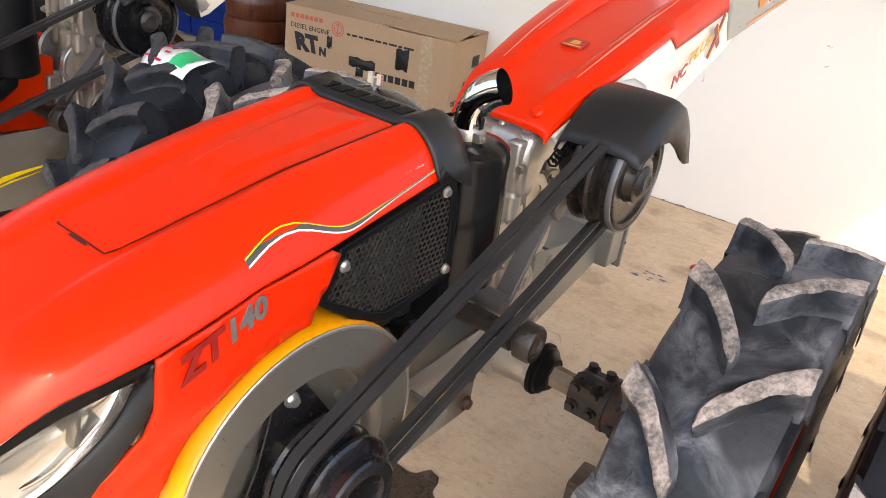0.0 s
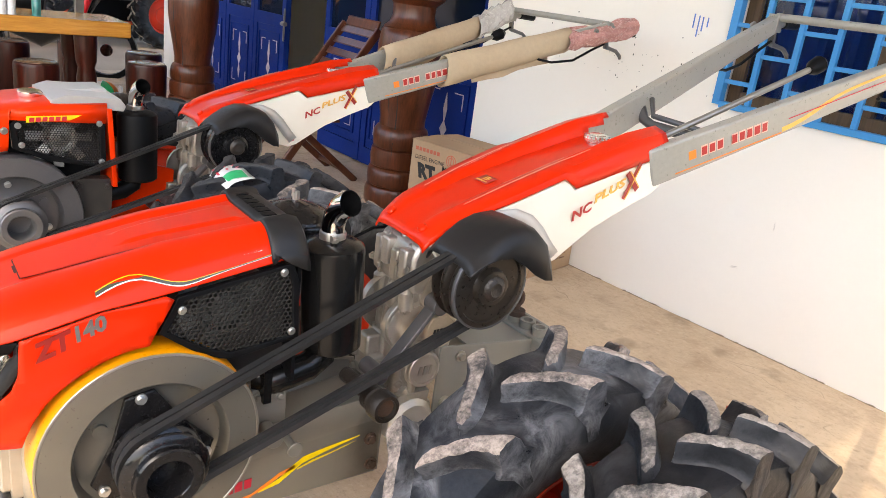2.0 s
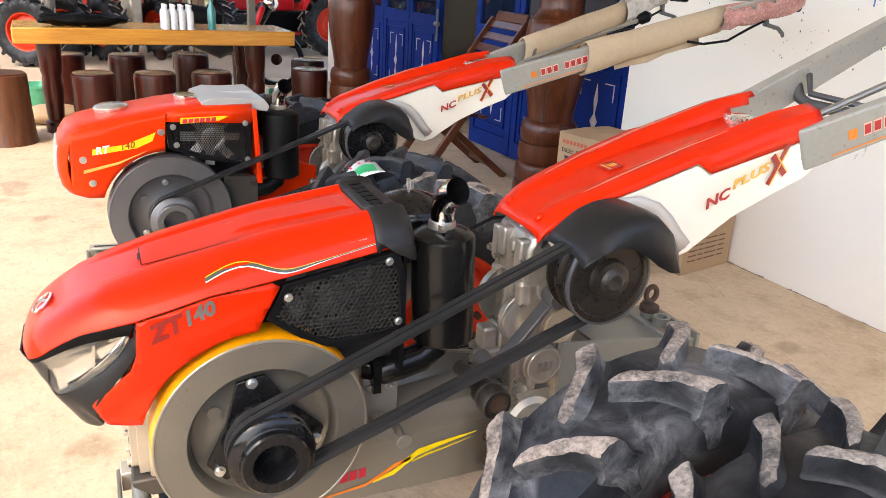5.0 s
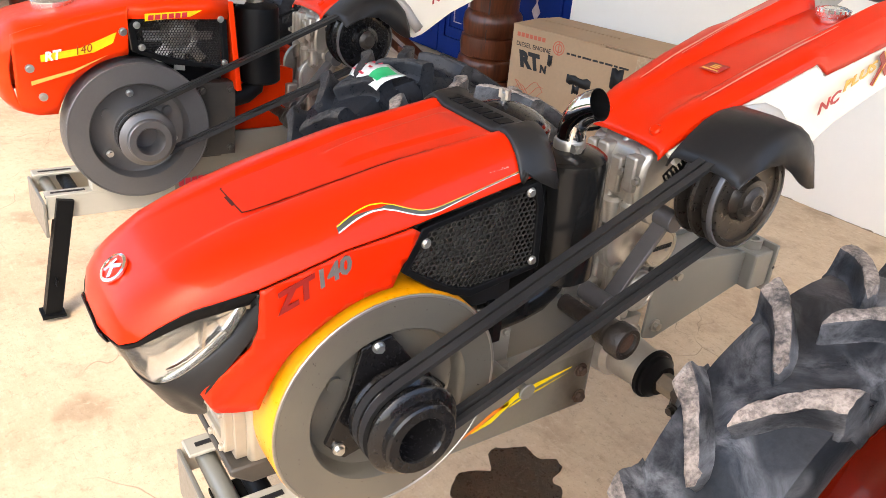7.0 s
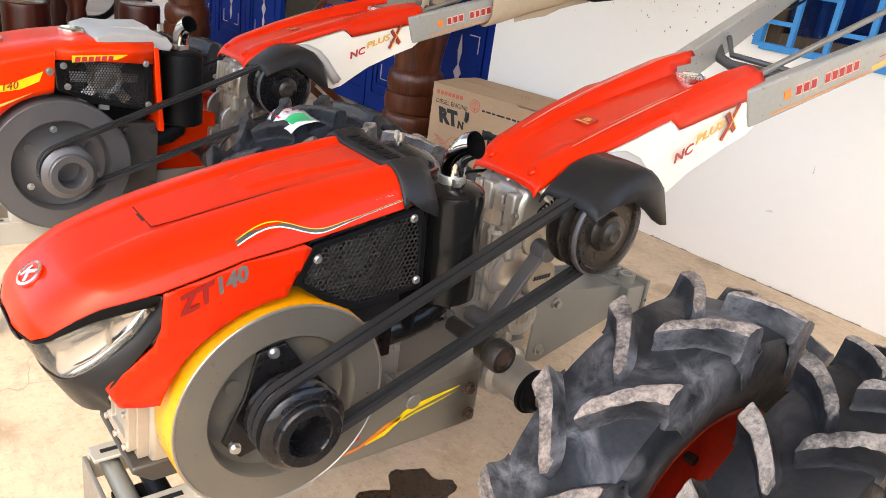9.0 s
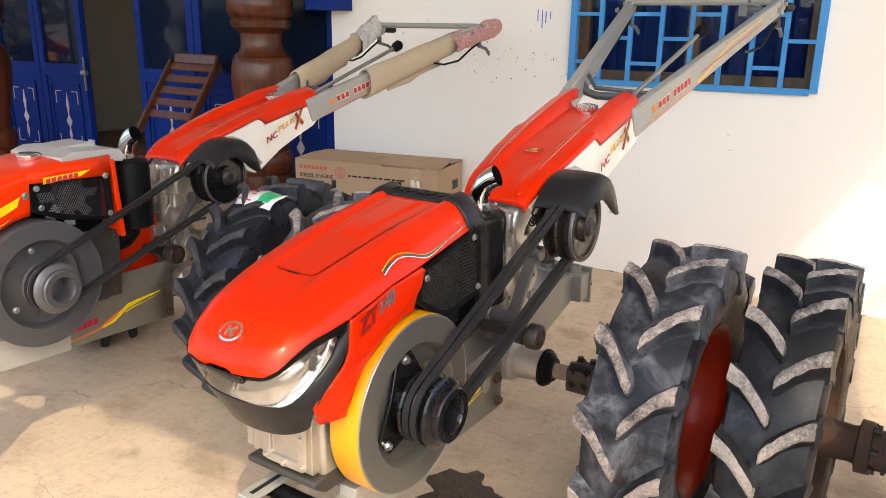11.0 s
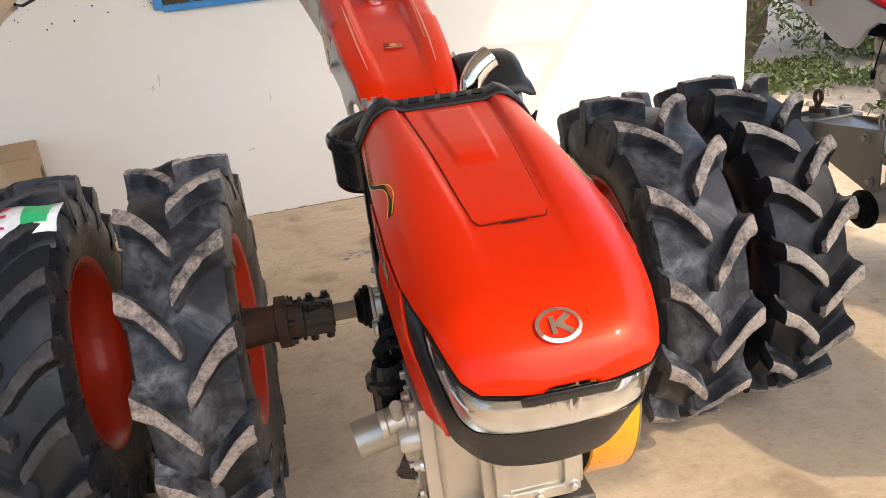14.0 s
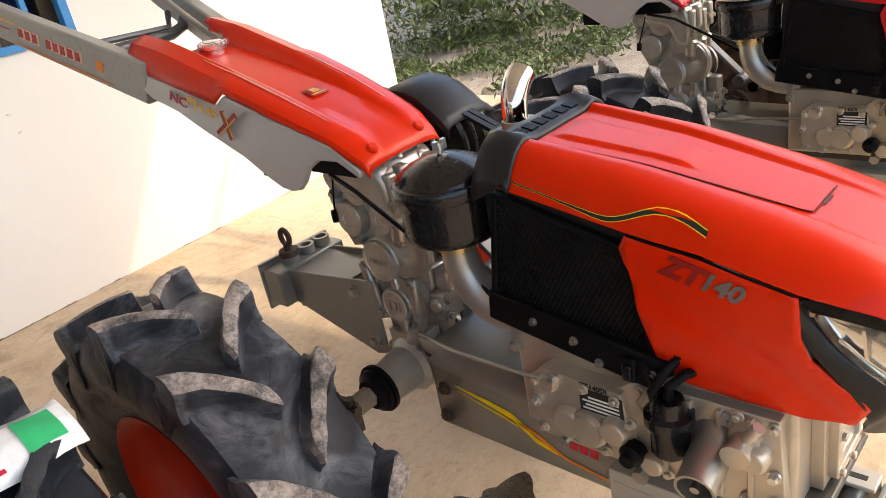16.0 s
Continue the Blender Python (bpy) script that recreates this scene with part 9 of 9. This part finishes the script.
def yard_tyre(parent, x, y, z, r, width, phase=0):
    k = r / TYRE_R
    ty = part("tyre", TYRE_GREY[0], None, parent, "black field tyre")
    ty.matrix_basis = pose(x, y, z, 0, 0, 90) @ Matrix.Diagonal((width / 0.196, k, k, 1))
    for side in (0, 1):
        for q in range(TYRE_GREY[3]):
            part("lug", TYRE_GREY[1 + side], None, ty).matrix_basis = pose(0, 0, 0, 360 * (q + 0.5 * side) / TYRE_GREY[3], 0, 0)
    rm = part("rim", RIM_MESH, None, parent, "dusty wheel rim")
    rm.matrix_basis = pose(x, y, z, 0, 0, 90) @ Matrix.Diagonal((width / 0.196, k, k, 1))
    return ty


def riding_tractor(at, turn, paint, label):
    t = thing("tractor", label, "tractor", at, turn, "machines in the yard")
    s = Shape()
    s.slab([(-0.22, 0.62), (0.22, 0.62), (0.22, 0.86), (0.17, 0.93), (-0.17, 0.93), (-0.22, 0.86)], -1.05, 0.05)
    part("hood", s, paint, t, "red sheet-metal hood", bevel=0.03)
    part("chassis", Shape().box(-1.0, 0.7, -0.16, 0.16, 0.32, 0.6), BLACK, t, bevel=0.01)
    for y in (-0.52, 0.52):
        yard_tyre(t, 0.45, y, 0.46, 0.46, 0.24)
        yard_tyre(t, -0.8, y * 0.85, 0.30, 0.30, 0.16)
        s = Shape()
        s.grid([[(0.45 + 0.5 * math.cos(radians(a)), y + w, 0.46 + 0.5 * math.sin(radians(a))) for w in (-0.13, 0.13)] for a in range(20, 170, 15)])
        part("mudguard", s, paint, t, thick=0.01)
    part("seat", Shape().box(0.25, 0.6, -0.2, 0.2, 0.8, 0.88), BLACK, t, bevel=0.03)
    part("seat_back", Shape().box(0.58, 0.66, -0.2, 0.2, 0.88, 1.15), BLACK, t, bevel=0.03)
    part("steering_column", Shape().rod((0.0, 0, 0.85), (0.15, 0, 1.1), 0.02), BLACK, t)
    part("steering_wheel", Shape().tube([(0.15 + 0.05 * math.cos(a), 0.18 * math.sin(a), 1.1 + 0.17 * math.cos(a)) for a in [i * math.pi / 10 for i in range(21)]], 0.014, 8), BLACK, t)
    for y in np.linspace(-0.5, 0.5, 6):
        part("rack_bar", Shape().bar((0.85, float(y), 0.62), (0.85, float(y), 1.35), 0.035, 0.035, (1, 0, 0)), BLACK, t)
    for z in (0.64, 1.35):
        part("rack_rail", Shape().bar((0.85, -0.52, z), (0.85, 0.52, z), 0.04, 0.04), BLACK, t)
    return t


riding_tractor((-10.4, 3.35, -0.03), 100, CRIMSON, "dusty red riding tractor with black rear rack, in the yard")
riding_tractor((-13.2, 1.0, -0.03), 150, RED, "red riding tractor under the far shed roof")
riding_tractor((-11.6, -0.6, -0.03), 80, YELLOW, "yellow riding machine with pale wheels, in the yard")


def yard_walker(at, turn, paint, label):
    t = thing("walking_tractor", label, "tractor", at, turn, "machines in the yard")
    s = Shape().slab([(-0.16, 0.55), (0.16, 0.55), (0.15, 0.82), (0.1, 0.88), (-0.1, 0.88), (-0.15, 0.82)], -0.55, 0.1)
    part("hood", s, paint, t, bevel=0.03)
    part("engine_block", Shape().box(-0.5, 0.1, -0.13, 0.13, 0.36, 0.55), CASTDARK, t, bevel=0.01)
    part("gearbox", Shape().box(0.12, 0.38, -0.09, 0.09, 0.3, 0.85), CAST, t, bevel=0.03)
    part("cowl", Shape().bar((0.25, 0, 0.86), (0.9, 0, 1.02), 0.24, 0.09), paint, t, bevel=0.03)
    for y in (-0.42, 0.42):
        yard_tyre(t, 0.3, y, 0.39, 0.39, 0.22)
        part("handle", Shape().bar((0.85, y * 0.3, 1.0), (2.0, y * 0.7, 1.34), 0.03, 0.062), DARKSTEEL, t, bevel=0.005)
    part("crossbar", Shape().rod((2.0, -0.3, 1.35), (2.0, 0.3, 1.35), 0.014), TUBE, t)
    part("flywheel", Shape().lathe((-0.2, -0.14, 0.52), (-0.2, -0.2, 0.52), [(0, 0.17), (0.1, 0.18), (0.9, 0.18), (1, 0.165), (0.8, 0.12), (0.8, 0)], 28), DARKSTEEL, t)
    return t


yard_walker((-9.9, 1.0, -0.03), 32, RED, "dusty red walking tractor with grey handles, in the yard")
yard_walker((-10.3, 1.9, -0.03), 12, CRIMSON, "pinkish red walking tractor with long handles, in the yard")
yard_walker((-9.4, -0.1, -0.03), 60, CRIMSON, "red walking tractor parked in the sunny yard")

# motorcycle with a helmet on it, behind the table
mc = thing("motorcycle", "black motorcycle parked behind the wooden table", "motorcycle", (-7.3, 1.75, -0.03), 70)
for x in (-0.6, 0.6):
    part("wheel", Shape().lathe((x, -0.04, 0.3), (x, 0.04, 0.3), [(0, 0.24), (0, 0.29), (0.5, 0.3), (1, 0.29), (1, 0.24), (0, 0.24)], 32, False), BLACK, mc, "thin black tyre")
    part("spokes", Shape().lathe((x, -0.01, 0.3), (x, 0.01, 0.3), [(0, 0.04), (0, 0.06), (1, 0.06), (1, 0.04)], 16), CHROME, mc)
part("body", Shape().tube([(-0.55, 0, 0.35), (-0.3, 0, 0.5), (0.0, 0, 0.42), (0.3, 0, 0.55), (0.5, 0, 0.85)], [0.05, 0.1, 0.14, 0.1, 0.08], 12), BLACKGLOSS, mc)
part("seat", Shape().tube([(-0.62, 0, 0.78), (-0.4, 0, 0.74), (-0.1, 0, 0.7), (0.05, 0, 0.68)], [0.05, 0.11, 0.11, 0.06], 12), BLACK, mc)
part("leg_shield", Shape().bar((0.3, 0, 0.4), (0.48, 0, 0.85), 0.3, 0.06, (1, 0, 0)), CRIMSON, mc, bevel=0.02)
part("handlebar", Shape().tube([(0.4, -0.33, 0.96), (0.46, -0.2, 0.98), (0.5, 0, 0.93), (0.46, 0.2, 0.98), (0.4, 0.33, 0.96)], 0.015, 8), BLACK, mc)
part("headlamp", Shape().ball((0.55, 0, 0.88), 0.08, 12), CHROME, mc)
s = Shape().ball((0, 0, 0), 0.13, 16, (1.05, 0.9, 1.0))
hm = thing("helmet", "black and white motorcycle helmet resting on the mirror", "helmet", (-7.2, 2.28, 1.02), 40)
part("shell", s, BLACKGLOSS, hm)
part("visor_ring", Shape().lathe((0.11, 0, 0), (0.142, 0, 0), [(0, 0.08), (1, 0.075), (1, 0.045), (0.2, 0.045)], 20, False), WHITEINK, hm, "white ring")
part("mirror_stem", Shape().tube([(0, 0, -0.12), (-0.02, -0.05, -0.3), (-0.05, -0.25, -0.2)], 0.012, 8), BLACK, hm)
st = single("tyre_sticker", Shape().rod((0, 0, 0), (0, -0.002, 0), 0.011, None, 20), WHITEINK, "small round white sticker on the black tyre", "sticker", at=(-0.757, 0.606, 0.393))
